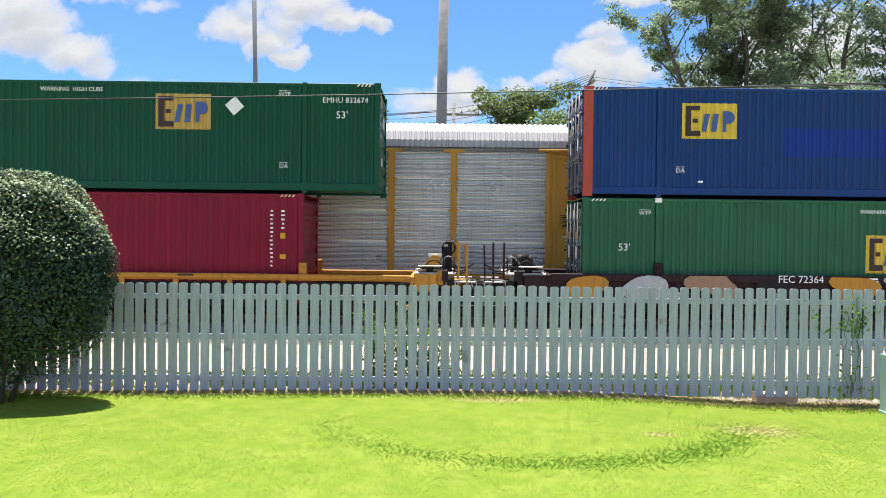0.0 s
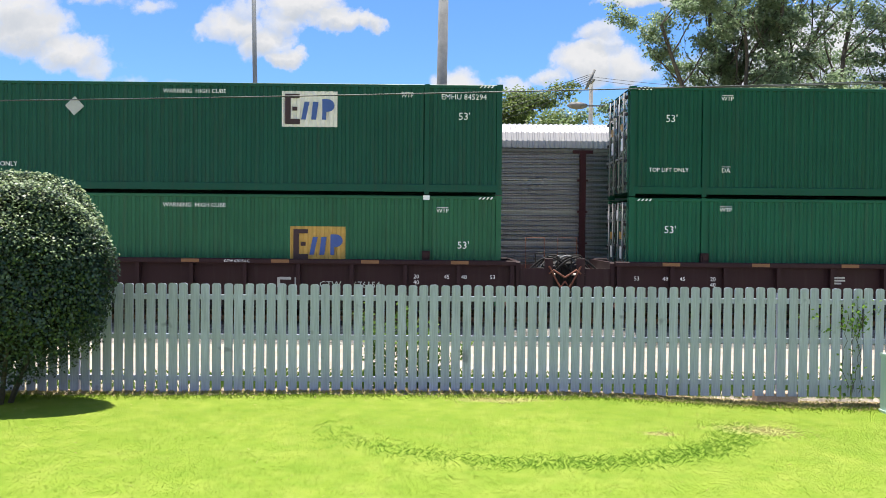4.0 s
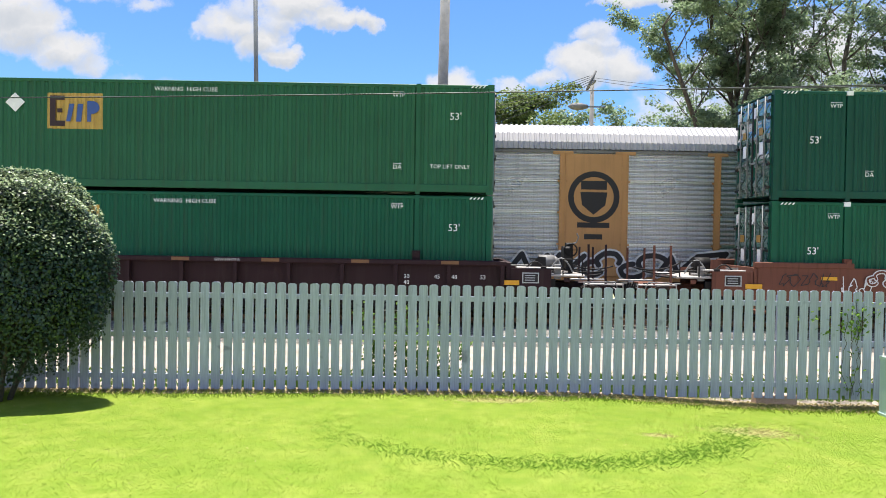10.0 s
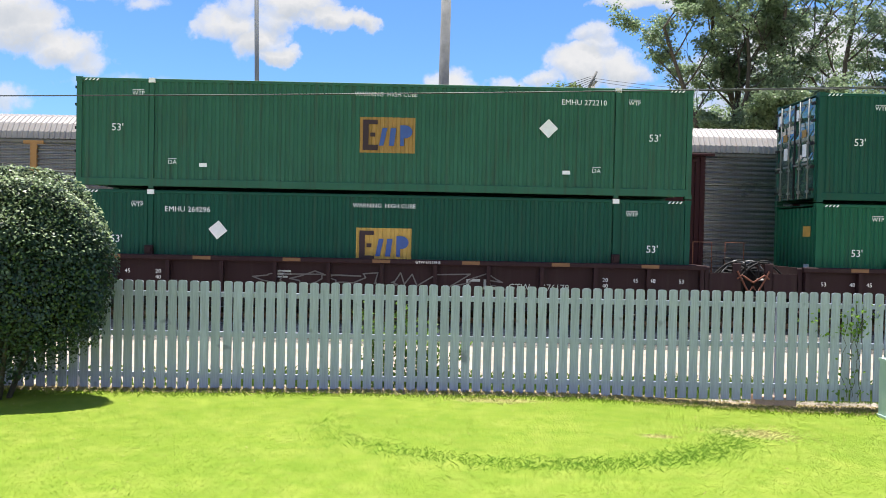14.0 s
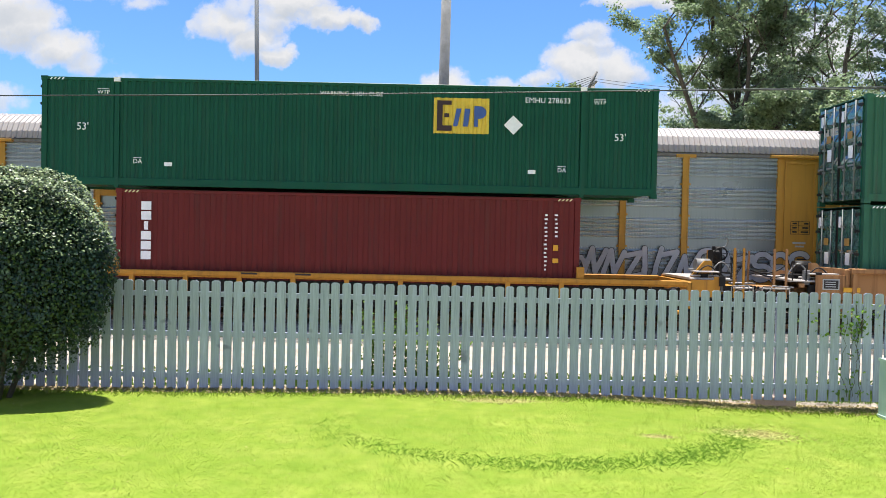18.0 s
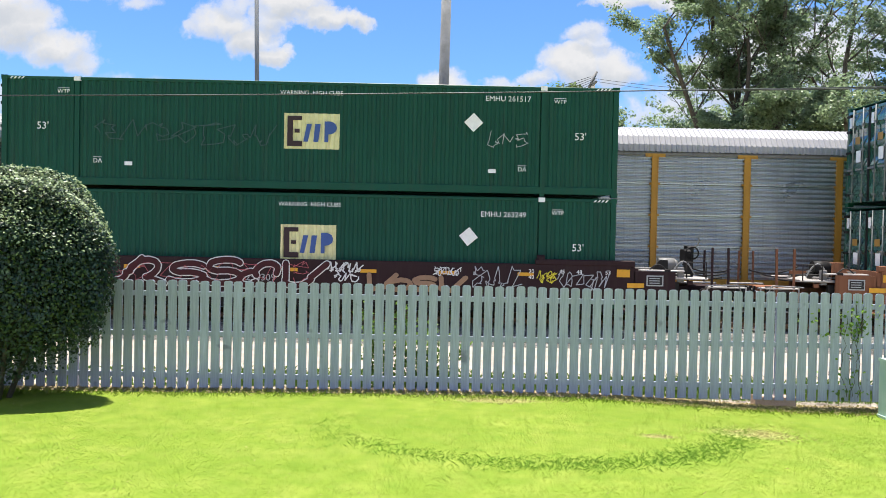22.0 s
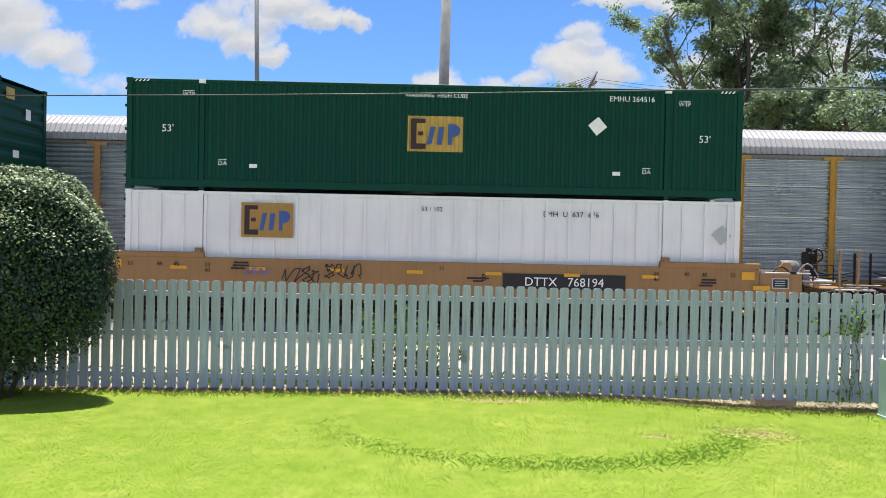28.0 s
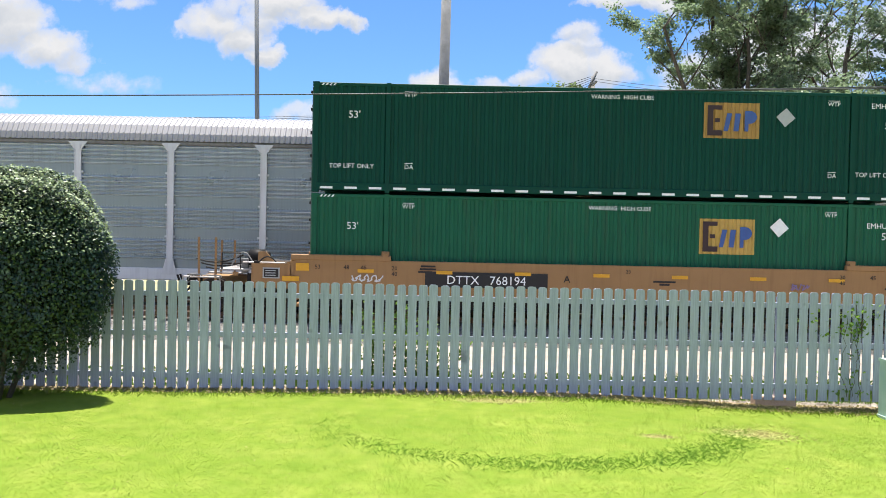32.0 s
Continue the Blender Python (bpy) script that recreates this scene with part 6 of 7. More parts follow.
def wide_clouds():
    """The same fair-weather heaps over the rest of the sky, about half of it."""
    m = bpy.data.materials.new("clouds_all_round")
    m.use_nodes = True
    t = m.node_tree
    t.nodes.remove(t.nodes["Principled BSDF"])
    heap = noise_node(t, 0.0022, 7, (1, 1, 1.6), 0.58)
    alpha = ramp(t, heap, [(0.44, (0, 0, 0)), (0.52, (0.8, 0.8, 0.8)), (0.58, (1, 1, 1))])
    colour = mix(t, ramp(t, noise_node(t, 0.006, 6), [(0.4, (0, 0, 0)), (0.7, (1, 1, 1))]), (1.0, 1.0, 1.0), (0.72, 0.75, 0.80))
    em, tr, ms = t.nodes.new("ShaderNodeEmission"), t.nodes.new("ShaderNodeBsdfTransparent"), t.nodes.new("ShaderNodeMixShader")
    em.inputs[1].default_value = 0.50
    t.links.new(colour, em.inputs[0])
    t.links.new(alpha, ms.inputs[0])
    t.links.new(tr.outputs[0], ms.inputs[1])
    t.links.new(em.outputs[0], ms.inputs[2])
    t.links.new(ms.outputs[0], t.nodes["Material Output"].inputs[0])
    return m


g = Geo()
ring = [(2500 * math.sin(q), 2500 * math.cos(q)) for q in np.linspace(radians(70), radians(290), 45)]
prof = [(1.0, 0), (1.0, 500), (0.97, 1000), (0.9, 1600), (0.75, 2200)]
g.poly([(x * k, y * k, z) for k, z in prof for x, y in ring], [(j * 45 + i, j * 45 + i + 1, (j + 1) * 45 + i + 1, (j + 1) * 45 + i) for j in range(4) for i in range(44)])
tagged(new("backdrop", g.mesh("backdrop", wide_clouds())), "white fair-weather clouds over the rest of the blue sky", "clouds", kind="structure")


# ---- the near train: double-stacked containers in well cars, rolling to the right ----
NEAR_Y, RAIL_Z, STACK = 22.065, 0.5, 0.36
LEFT = [3.75, -17.74, -39.05, -58.53, -77.92, -101.29, -124.78, -144.13, -163.57, -186.88, -208.48, -230.05, -253.52, -272.98, -292.48, -316.26, -335.76, -355.39]
MID = [x + 8.077 for x in LEFT]
near_train = []
Y_, P_, T_, B_, W_ = LOGO_Y, LOGO_PALE, LOGO_TAN, LOGO_BR, LOGO_WH
TL = [("TOP LIFT ONLY", 70, 147, 0.15, False), ("TOP LIFT ONLY", 1012, 145, 0.15, False)]
DA = [("DA", 171, 147, 0.165, True), ("DA", 919, 147, 0.165, True)]
SM = [("rect", 225, 148, 0.2, 0.1, WHITE), ("rect", 866, 148, 0.2, 0.1, WHITE)]


def code(text, x=1027, y=37):
    return [(text, x, y, 0.2, False)]


def logo(x, y, back=Y_, w=1.45, h=0.93):
    return [("logo", x, y, back, w, h)]


GC = "dark green corrugated steel container with white markings"
TOPS = [
    (BLUE, "blue corrugated container with a salmon red corner post", "C", logo(222, 28, B_) + DA + [("rect", 470, 70, 3.4, 0.75, BLUE_P), ("rect", 207, 165, 0.14, 0.05, WHITE)]),
    (GREEN, "dark green corrugated container on a shorter crimson one", "A", code("EMHU 832674", 1027, 30.3) + logo(741, 22.2) + [("dia", 832, 42.6)] + DA),
    (GREEN, GC, "A", code("EMHU 650089", 1027, 28.3) + logo(734, 20.8, B_) + [("dia", 829, 41)] + DA + TL),
    (GREEN_B, "dark green corrugated container with a dulled placard", "A", code("EMHU 845294", 1020, 22.2) + logo(748, 14.8, W_) + [("dia", 335, 44.8, GREY_MARK), ("TOP LIFT ONLY", 195, 147, 0.168, False)]),
    (GREEN, GC, "B", code("EMHU 300195", 892, 29.3) + logo(741, 21.8, T_) + [("dia", 831, 69.5)] + DA + SM),
    (GREEN_B, GC, "B", code("EMHU 277133", 898, 22.2) + logo(744, 22.4) + [("dia", 838, 68)] + DA + SM),
    (GREEN_L, "lighter green corrugated container with a torn placard and sign", "A", code("EMHU 653837", 78, 34.8) + logo(350, 26.6) + [("dia", 246, 44.2)] + DA + TL),
    (GREEN_B, "dark green corrugated container with a faded grey patch", "B", code("EMHU 249079", 891, 31.1) + [("rect", 545, 46, 3.1, 1.4, PATCH_F), ("dia", 837, 71.6)] + DA + SM),
    (GREEN_F, "faded green corrugated container with white markings", "B", code("EMHU 272210", 895, 27.2) + logo(549, 60.5, T_) + [("dia", 833, 74.5)] + DA + SM),
    (GREEN_F, "faded green corrugated container with a large ochre sign", "D", code("EMHU 642216", 1020, 16.6) + logo(496, 44.6, T_, 1.7, 1.55) + [("dia", 832, 39.5), ("rect", 605, 82, 1.0, 0.6, PATCH_D)]),
    (GREEN, "dark green corrugated container on a shorter oxide red one", "B", code("EMHU 278633", 892, 24.9) + logo(740, 23.8, B_) + [("dia", 832, 69.6)] + DA + SM),
    (GREEN, GC, "D", code("EMHU 643431", 1026, 31.7) + logo(736, 24.6, B_) + [("rect", 165, 148, 0.34, 0.035, WHITE), ("rect", 918, 145, 0.34, 0.035, WHITE)]),
    (GREEN_B, "dark green corrugated container with thin scratched scrawls", "B", code("EMHU 261517", 892, 23.3) + logo(547, 56.5, P_) + [("dia", 832, 66.5)] + DA + SM),
    (GREEN_B, GC, "A", code("EMHU 649361", 1026, 24.5) + logo(739, 22.5, T_) + [("dia", 831, 42.5)] + DA + TL),
    (GREEN, GC, "B", code("EMHU 278572", 892, 26.2) + logo(740, 24.9) + [("dia", 832, 70.8)] + DA + SM),
    (GREEN_X, "dark green corrugated container stacked on a white one", "B", code("EMHU 264516", 891, 19.3) + logo(545, 56.6) + [("dia", 831, 68.5)] + DA + SM),
    (GREEN_X, "dark green corrugated container with a dulled placard", "A", code("EMHU 647567", 1028, 26.4) + logo(755, 20.1, B_, 1.5, 1.0) + [("dia", 328, 40, GREY_MARK), ("TOP LIFT ONLY", 190, 145, 0.168, False), ("TOP LIFT ONLY", 897, 143, 0.168, False)]),
    (GREEN_X, "dark green corrugated container with white dashes along its foot", "A", code("EMHU 275076", 1026, 22.5) + logo(740, 21.9, T_) + [("dia", 835, 46.1, GREY_MARK)] + DA + [("TOP LIFT ONLY", 70, 147, 0.168, False), ("TOP LIFT ONLY", 1000, 144, 0.168, False)] + [("rect", 26 + 43.2 * k, 184, 0.33, 0.06, WHITE) for k in range(25)]),
]
BOTTOMS = [
    (GREEN_L, "lighter green corrugated container under a blue one", "B", logo(548, 62, B_, 1.3, 1.0)),
    (CRIMSON, "crimson corrugated forty-foot container with a white sign", "S", [("rect", 55, 44, 0.20, 0.5, WHITE), ("rect", 78, 44, 0.22, 0.5, WHITE), ("rect", 97, 44, 0.1, 0.5, WHITE), ("bars", 765, 30, 14, WHITE), ("bars", 785, 30, 5, WHITE), ("rect", 785, 70, 0.13, 0.15, YELLOW), ("rect", 785, 108, 0.15, 0.12, YELLOW)]),
    (GREEN_M, GC, "A", code("EMHU 649507", 1027, 32.9) + logo(734, 24.1, B_) + [("dia", 829, 44.7)]),
    (GREEN_L, "mid green corrugated container with white markings", "B", logo(764, 56.7)),
    (GREEN_F, "faded green corrugated container with yellow sign and green blotches", "B", code("EMHU 6", 858, 24.9) + logo(469, 39.2, LOGO_Y, 1.75, 1.6) + [("dia", 765, 55.4, GREY_MARK), ("rect", 893, 8, 0.75, 0.6, PATCH_G), ("rect", 600, 60, 1.4, 0.7, PATCH_D), ("rect", 625, 8, 0.6, 0.14, PATCH_G)]),
    (GREEN_M, GC, "B", code("EMHU 277195", 896, 23.9) + logo(741, 22) + [("dia", 836, 70.7)]),
    (GREEN_M, "mid green corrugated container with white markings", "A", code("EMHU 648491", 78, 34.7) + logo(346, 26.1) + [("dia", 252, 43.7)]),
    (GREEN_M, GC, "B", code("EMHU 278294", 193, 24) + logo(347, 27) + [("dia", 248, 75.3), ("rect", 152, 4, 0.42, 0.22, GREY_MARK)]),
    (GREEN_B, GC, "B", code("EMHU 264296", 199, 33.2) + logo(546, 59.8) + [("dia", 253, 69)]),
    (GREEN_F, "faded green corrugated container with a pale yellow sign", "A", code("EMHU 641644", 1024, 27.2) + logo(732, 24.9, P_) + [("dia", 828, 44.6)]),
    (OXIDE, "oxide red corrugated forty-foot container with white blocks down its side", "S", [("rect", 54, 22 + 17.5 * k, 0.26 if k != 2 else 0.1, 0.22, WHITE) for k in range(6)] + [("bars", 760, 30, 14, WHITE), ("bars", 778, 30, 6, WHITE), ("rect", 778, 84, 0.13, 0.15, YELLOW), ("rect", 778, 108, 0.15, 0.12, YELLOW)]),
    (GREEN_B, "mid green corrugated container with a white sign", "A", code("EMHU 645535", 78, 34) + logo(333, 26, W_, 1.52, 1.03) + [("dia", 757, 44, GREY_MARK)]),
    (GREEN_B, GC, "B", code("EMHU 263249", 888, 31.1) + logo(544, 56.6, P_) + [("dia", 827, 71.7)]),
    (GREEN_M, GC, "A", code("EMHU 652633", 1024, 24.6) + logo(735, 21.5) + [("dia", 825, 44)]),
    (GREEN_F, "faded green corrugated container with a large yellow sign", "B", code("EMHU 634457", 873, 29.9) + logo(465, 36.7, LOGO_Y, 1.75, 1.6) + [("dia", 760, 54.7, GREY_MARK), ("rect", 575, 70, 0.9, 0.6, PATCH_D)]),
    (WHITE_BOX, "white smooth-sided container with riveted battens and rust marks", "F", logo(252, 19.7, T_, 1.35, 0.9) + [("dia", 1056, 60.5, GREY_MARK)]),
    (GREEN_M, GC, "B", code("EMHU 262411", 888, 27.3) + logo(539, 57.5, B_) + [("dia", 828, 68.1)]),
    (GREEN_M, GC, "A", code("EMHU 686044", 1024, 37.9) + logo(737, 31.1) + [("dia", 829, 44.7)]),
]
Z0, Z1 = RAIL_Z + STACK, RAIL_Z + STACK + 2.91
for i, ((mt, lab, st, mk), (mb, labb, stb, mkb)) in enumerate(zip(TOPS, BOTTOMS)):
    near_train.append(container(MID[i], NEAR_Y, Z1, mt, lab, st, marks=mk, post=SALMON if i == 0 else None, doors_ahead=i == 6))
    if stb == "S":
        near_train.append(container(MID[i], NEAR_Y, Z0 + 0.01, mb, labb, stb, marks=mkb, length=12.19, pitch=0.278))
    elif stb == "F":
        box = container(MID[i], NEAR_Y, Z0, mb, labb, stb, marks=mkb, flat=True)
        for k in range(27):
            x = -7.75 + k * 0.596
            part("batten", cached("batten", lambda: Geo().box(-0.032, 0.032, -0.045, 0.028, 0.26, 2.78, 0.008).mesh("batten", WHITE_BOX)), WHITE_BOX, box, at=pose(x, -1.275, 0))
        lettering("53 / 102", 0.17, BLACK, box, 542 / PX - 8.077, -1.31, 2.88 - 0.42)
        lettering("EMH  U  637  676", 0.2, BLACK, box, 788 / PX - 8.077, -1.31, 2.88 - 0.5)
        near_train.append(box)
    else:
        near_train.append(container(MID[i], NEAR_Y, Z0, mb, labb, stb, marks=mkb, doors_ahead=i in (6, 7)))

tag(near_train[24], -5.6, -0.9, 1.15, 1.75, -1.312, 81, PATCH_F, 7, 0.028)
tag(near_train[24], 4.6, 5.7, 1.25, 1.65, -1.312, 82, GREY_MARK, 3, 0.018)

RSTRIP = [("dull_strip", -7.0 + 2.33 * k, 1.445, 0.46) for k in range(7)]


def on_gtw(n, letter):
    x = -5.0 if letter == "A" else 3.6
    out = [("GTW", x, 0.80, 0.24, GREY_MARK), (n, x + 0.95, 0.80, 0.24, GREY_MARK), ("rect_mark", 1.2, 1.45, "GTW " + n + " " + letter), ("bars", -2.6, 1.2, 3, GREY_MARK)]
    if letter != "A":
        out += [("panel", 2.25, 0.80, 0.07, 0.26, GREY_MARK), ("panel", 2.42, 1.00, 0.3, 0.07, GREY_MARK), ("panel", 2.7, 0.80, 0.07, 0.26, GREY_MARK), ("panel", 2.85, 0.80, 0.3, 0.07, GREY_MARK)]
    return out + RSTRIP + end_codes("ribbed")


def tag_a(ob, yy):
    y = yy - 0.010
    part("paint_patch", Geo().box(-4.9, -1.8, yy - 0.006, yy - 0.003, 0.80, 1.16), SPRAY_K, ob, "black number panel")
    tag(ob, -6.3, -5.4, 0.80, 1.28, y, 4, SPRAY_W, 3, 0.026)
    bubble(ob, -5.6, -3.3, 1.06, 1.42, y - 0.004, 5, BROWN, SPRAY_W, 5, 0.05, 0.03)
    for x0, x1, z0, z1, m, sd in ((-3.0, -2.1, 1.1, 1.4, SPRAY_W, 6), (-1.85, -1.05, 1.0, 1.4, SPRAY_W, 7), (-0.5, 0.5, 1.0, 1.42, SPRAY_W, 8), (-1.5, -0.6, 1.12, 1.38, SPRAY_K, 9),
                                  (0.25, 1.2, 1.1, 1.4, SPRAY_K, 10), (5.5, 6.3, 0.85, 1.4, SPRAY_S, 11), (6.6, 7.3, 0.9, 1.3, SPRAY_K, 12), (-7.9, -6.6, 1.0, 1.35, SPRAY_K, 13)):
        tag(ob, x0, x1, z0, z1, y, sd, m, 5 if z1 - z0 < 0.45 else 3, 0.022)
    part("paint_patch", Geo().box(1.9, 5.2, y - 0.002, y, 0.72, 1.38), SPRAY_K, ob, "black sprayed field")
    bubble(ob, 2.2, 5.4, 0.72, 1.40, y - 0.004, 15, SPRAY_K, SPRAY_S, 4, 0.20, 0.025, 0.2)


def tag_pink(ob, yy):
    y = yy - 0.010
    part("paint_patch", Geo().box(-6.6, -1.4, y - 0.002, y, 0.72, 1.46), SPRAY_P, ob, "pink sprayed field")
    bubble(ob, -6.6, -1.3, 0.74, 1.40, y - 0.004, 14, SPRAY_D, SPRAY_K, 6, 0.26, 0.03, 0.35)
    tag(ob, -7.3, -6.7, 0.95, 1.25, y, 17, SPRAY_K, 4, 0.03)
    r = random.Random(3)
    for x, z, k in ((-8.1, 1.2, 0.11), (-7.75, 1.33, 0.09), (-7.8, 1.12, 0.10), (-8.25, 0.95, 0.1), (-0.9, 1.3, 0.1), (0.7, 1.32, 0.14), (0.95, 1.18, 0.11), (0.35, 1.2, 0.10), (-0.5, 1.15, 0.12)):
        part("paint_dot", Geo().poly([(x + k * math.cos(q * 0.628) * r.uniform(0.8, 1.2), y, z + k * math.sin(q * 0.628)) for q in range(10)], [tuple(range(10))]), SPRAY_P, ob, "pink sprayed blot")
    bubble(ob, -1.2, 1.4, 0.72, 1.02, y, 18, SPRAY_T, SPRAY_P, 4, 0.09, 0.03, 0.4)
    bubble(ob, 1.7, 6.2, 0.76, 1.40, y - 0.002, 16, SPRAY_Y, SPRAY_K, 5, 0.27, 0.045, 0.12)
    tag(ob, 1.35, 1.65, 0.85, 1.3, y - 0.002, 19, SPRAY_Y, 2, 0.05)
    tag(ob, 6.4, 7.0, 0.75, 1.05, y - 0.002, 20, SPRAY_Y, 2, 0.05)


def tag_white(ob, yy):
    y = yy - 0.010
    tag(ob, -8.4, -6.5, 1.48, 1.62, y - 0.02, 23, SPRAY_S, 10, 0.02)
    tag(ob, -7.6, -6.7, 0.85, 1.35, y, 24, SPRAY_S, 3, 0.022)
    bubble(ob, -5.5, 0.2, 0.80, 1.40, y, 25, RACK_MAR, SPRAY_W, 6, 0.15, 0.028, 0.4)
    tag(ob, -5.5, 0.2, 0.85, 1.40, y - 0.006, 31, SPRAY_P, 8, 0.012)
    tag(ob, 0.4, 1.4, 1.18, 1.42, y, 26, SPRAY_W, 6, 0.032)
    tag(ob, 0.7, 1.35, 0.92, 1.15, y, 30, SPRAY_W, 3, 0.032)
    bubble(ob, 1.5, 4.0, 0.75, 1.12, y, 27, SPRAY_T, SPRAY_T, 4, 0.11, 0.01, 0.4)
    for x0, x1, z0, z1, m, sd, n in ((3.3, 4.0, 1.15, 1.38, SPRAY_W, 32, 6), (4.3, 5.6, 0.85, 1.38, SPRAY_S, 28, 4), (6.0, 6.5, 1.0, 1.3, SPRAY_Y, 33, 4), (6.5, 7.9, 0.85, 1.35, SPRAY_S, 29, 6)):
        tag(ob, x0, x1, z0, z1, y, sd, m, n, 0.022)


def tag_line(ob, yy):
    y = yy - 0.010
    part("paint_patch", Geo().box(-2.2, -1.45, y - 0.002, y, 1.22, 1.45), LOGO_TAN, ob, "tan patch of old paint")
    bubble(ob, -4.6, -1.7, 0.72, 1.02, y, 36, SPRAY_S, RACK_MAR, 4, 0.09, 0.01, 0.4)
    bubble(ob, -1.0, 2.4, 0.80, 1.42, y, 35, MAROON, SPRAY_W, 4, 0.16, 0.012, 0.2)
    bubble(ob, 3.3, 5.4, 0.75, 1.42, y, 34, MAROON, SPRAY_W, 3, 0.22, 0.012, 0.1)
    tag(ob, 5.8, 7.9, 0.8, 1.3, y, 37, SPRAY_W, 4, 0.016)
    tag(ob, -7.8, -5.0, 0.82, 1.4, y, 38, SPRAY_P, 7, 0.03)


def tag_black(ob, yy):
    tag(ob, -3.9, -2.9, 0.85, 1.30, yy - 0.012, 44, SPRAY_K, 4, 0.028)
    tag(ob, -2.8, -1.8, 1.0, 1.40, yy - 0.012, 46, SPRAY_K, 4, 0.028)
    tag(ob, -4.9, -4.2, 1.05, 1.25, yy - 0.012, 45, SPRAY_V, 4, 0.03)


def tag_small(ob, yy):
    tag(ob, -7.0, -6.2, 0.95, 1.12, yy - 0.012, 54, SPRAY_W, 4, 0.03)
    tag(ob, 4.5, 5.0, 0.95, 1.1, yy - 0.012, 55, SPRAY_V, 4, 0.025)


def emblem_bars(ob, yy):
    g = Geo()
    g.box(0.0, 1.15, -0.004, 0.004, 0.40, 0.50).box(0.12, 0.30, -0.004, 0.004, -0.05, 0.40).box(0.72, 0.90, -0.004, 0.004, -0.05, 0.40)
    g.poly([(1.15, -0.004, 0.5), (1.40, -0.004, 0.5), (1.85, -0.004, -0.05), (1.60, -0.004, -0.05)], [(0, 3, 2, 1)])
    part("emblem", g, MARK_RED, ob, "maroon owner's emblem in plain bars", at=pose(0.5, yy - 0.01, 0.86))


def camo(ob, yy):
    r = random.Random(9)
    for k in range(10):
        cx, w, cz = -8.0 + k * 1.75 + r.uniform(-0.2, 0.2), r.uniform(0.45, 0.85), r.uniform(0.75, 1.1)
        p1, p2 = r.uniform(0, 6), r.uniform(0, 6)
        pts = []
        for j in range(22):
            q = 2 * math.pi * j / 22
            k2 = 1 + 0.28 * math.sin(2 * q + p1) + 0.2 * math.sin(3 * q + p2)
            pts.append((cx + w * k2 * math.cos(q), yy - 0.006 - 0.0005 * (k % 3), min(1.215, max(0.6, cz + 0.36 * k2 * math.sin(q)))))
        part("paint_patch", Geo().poly(pts, [tuple(range(22))]), (OCHRE, GREY_MARK, SPRAY_T, BLACK_ST)[k % 4], ob, "irregular patch of old paint")


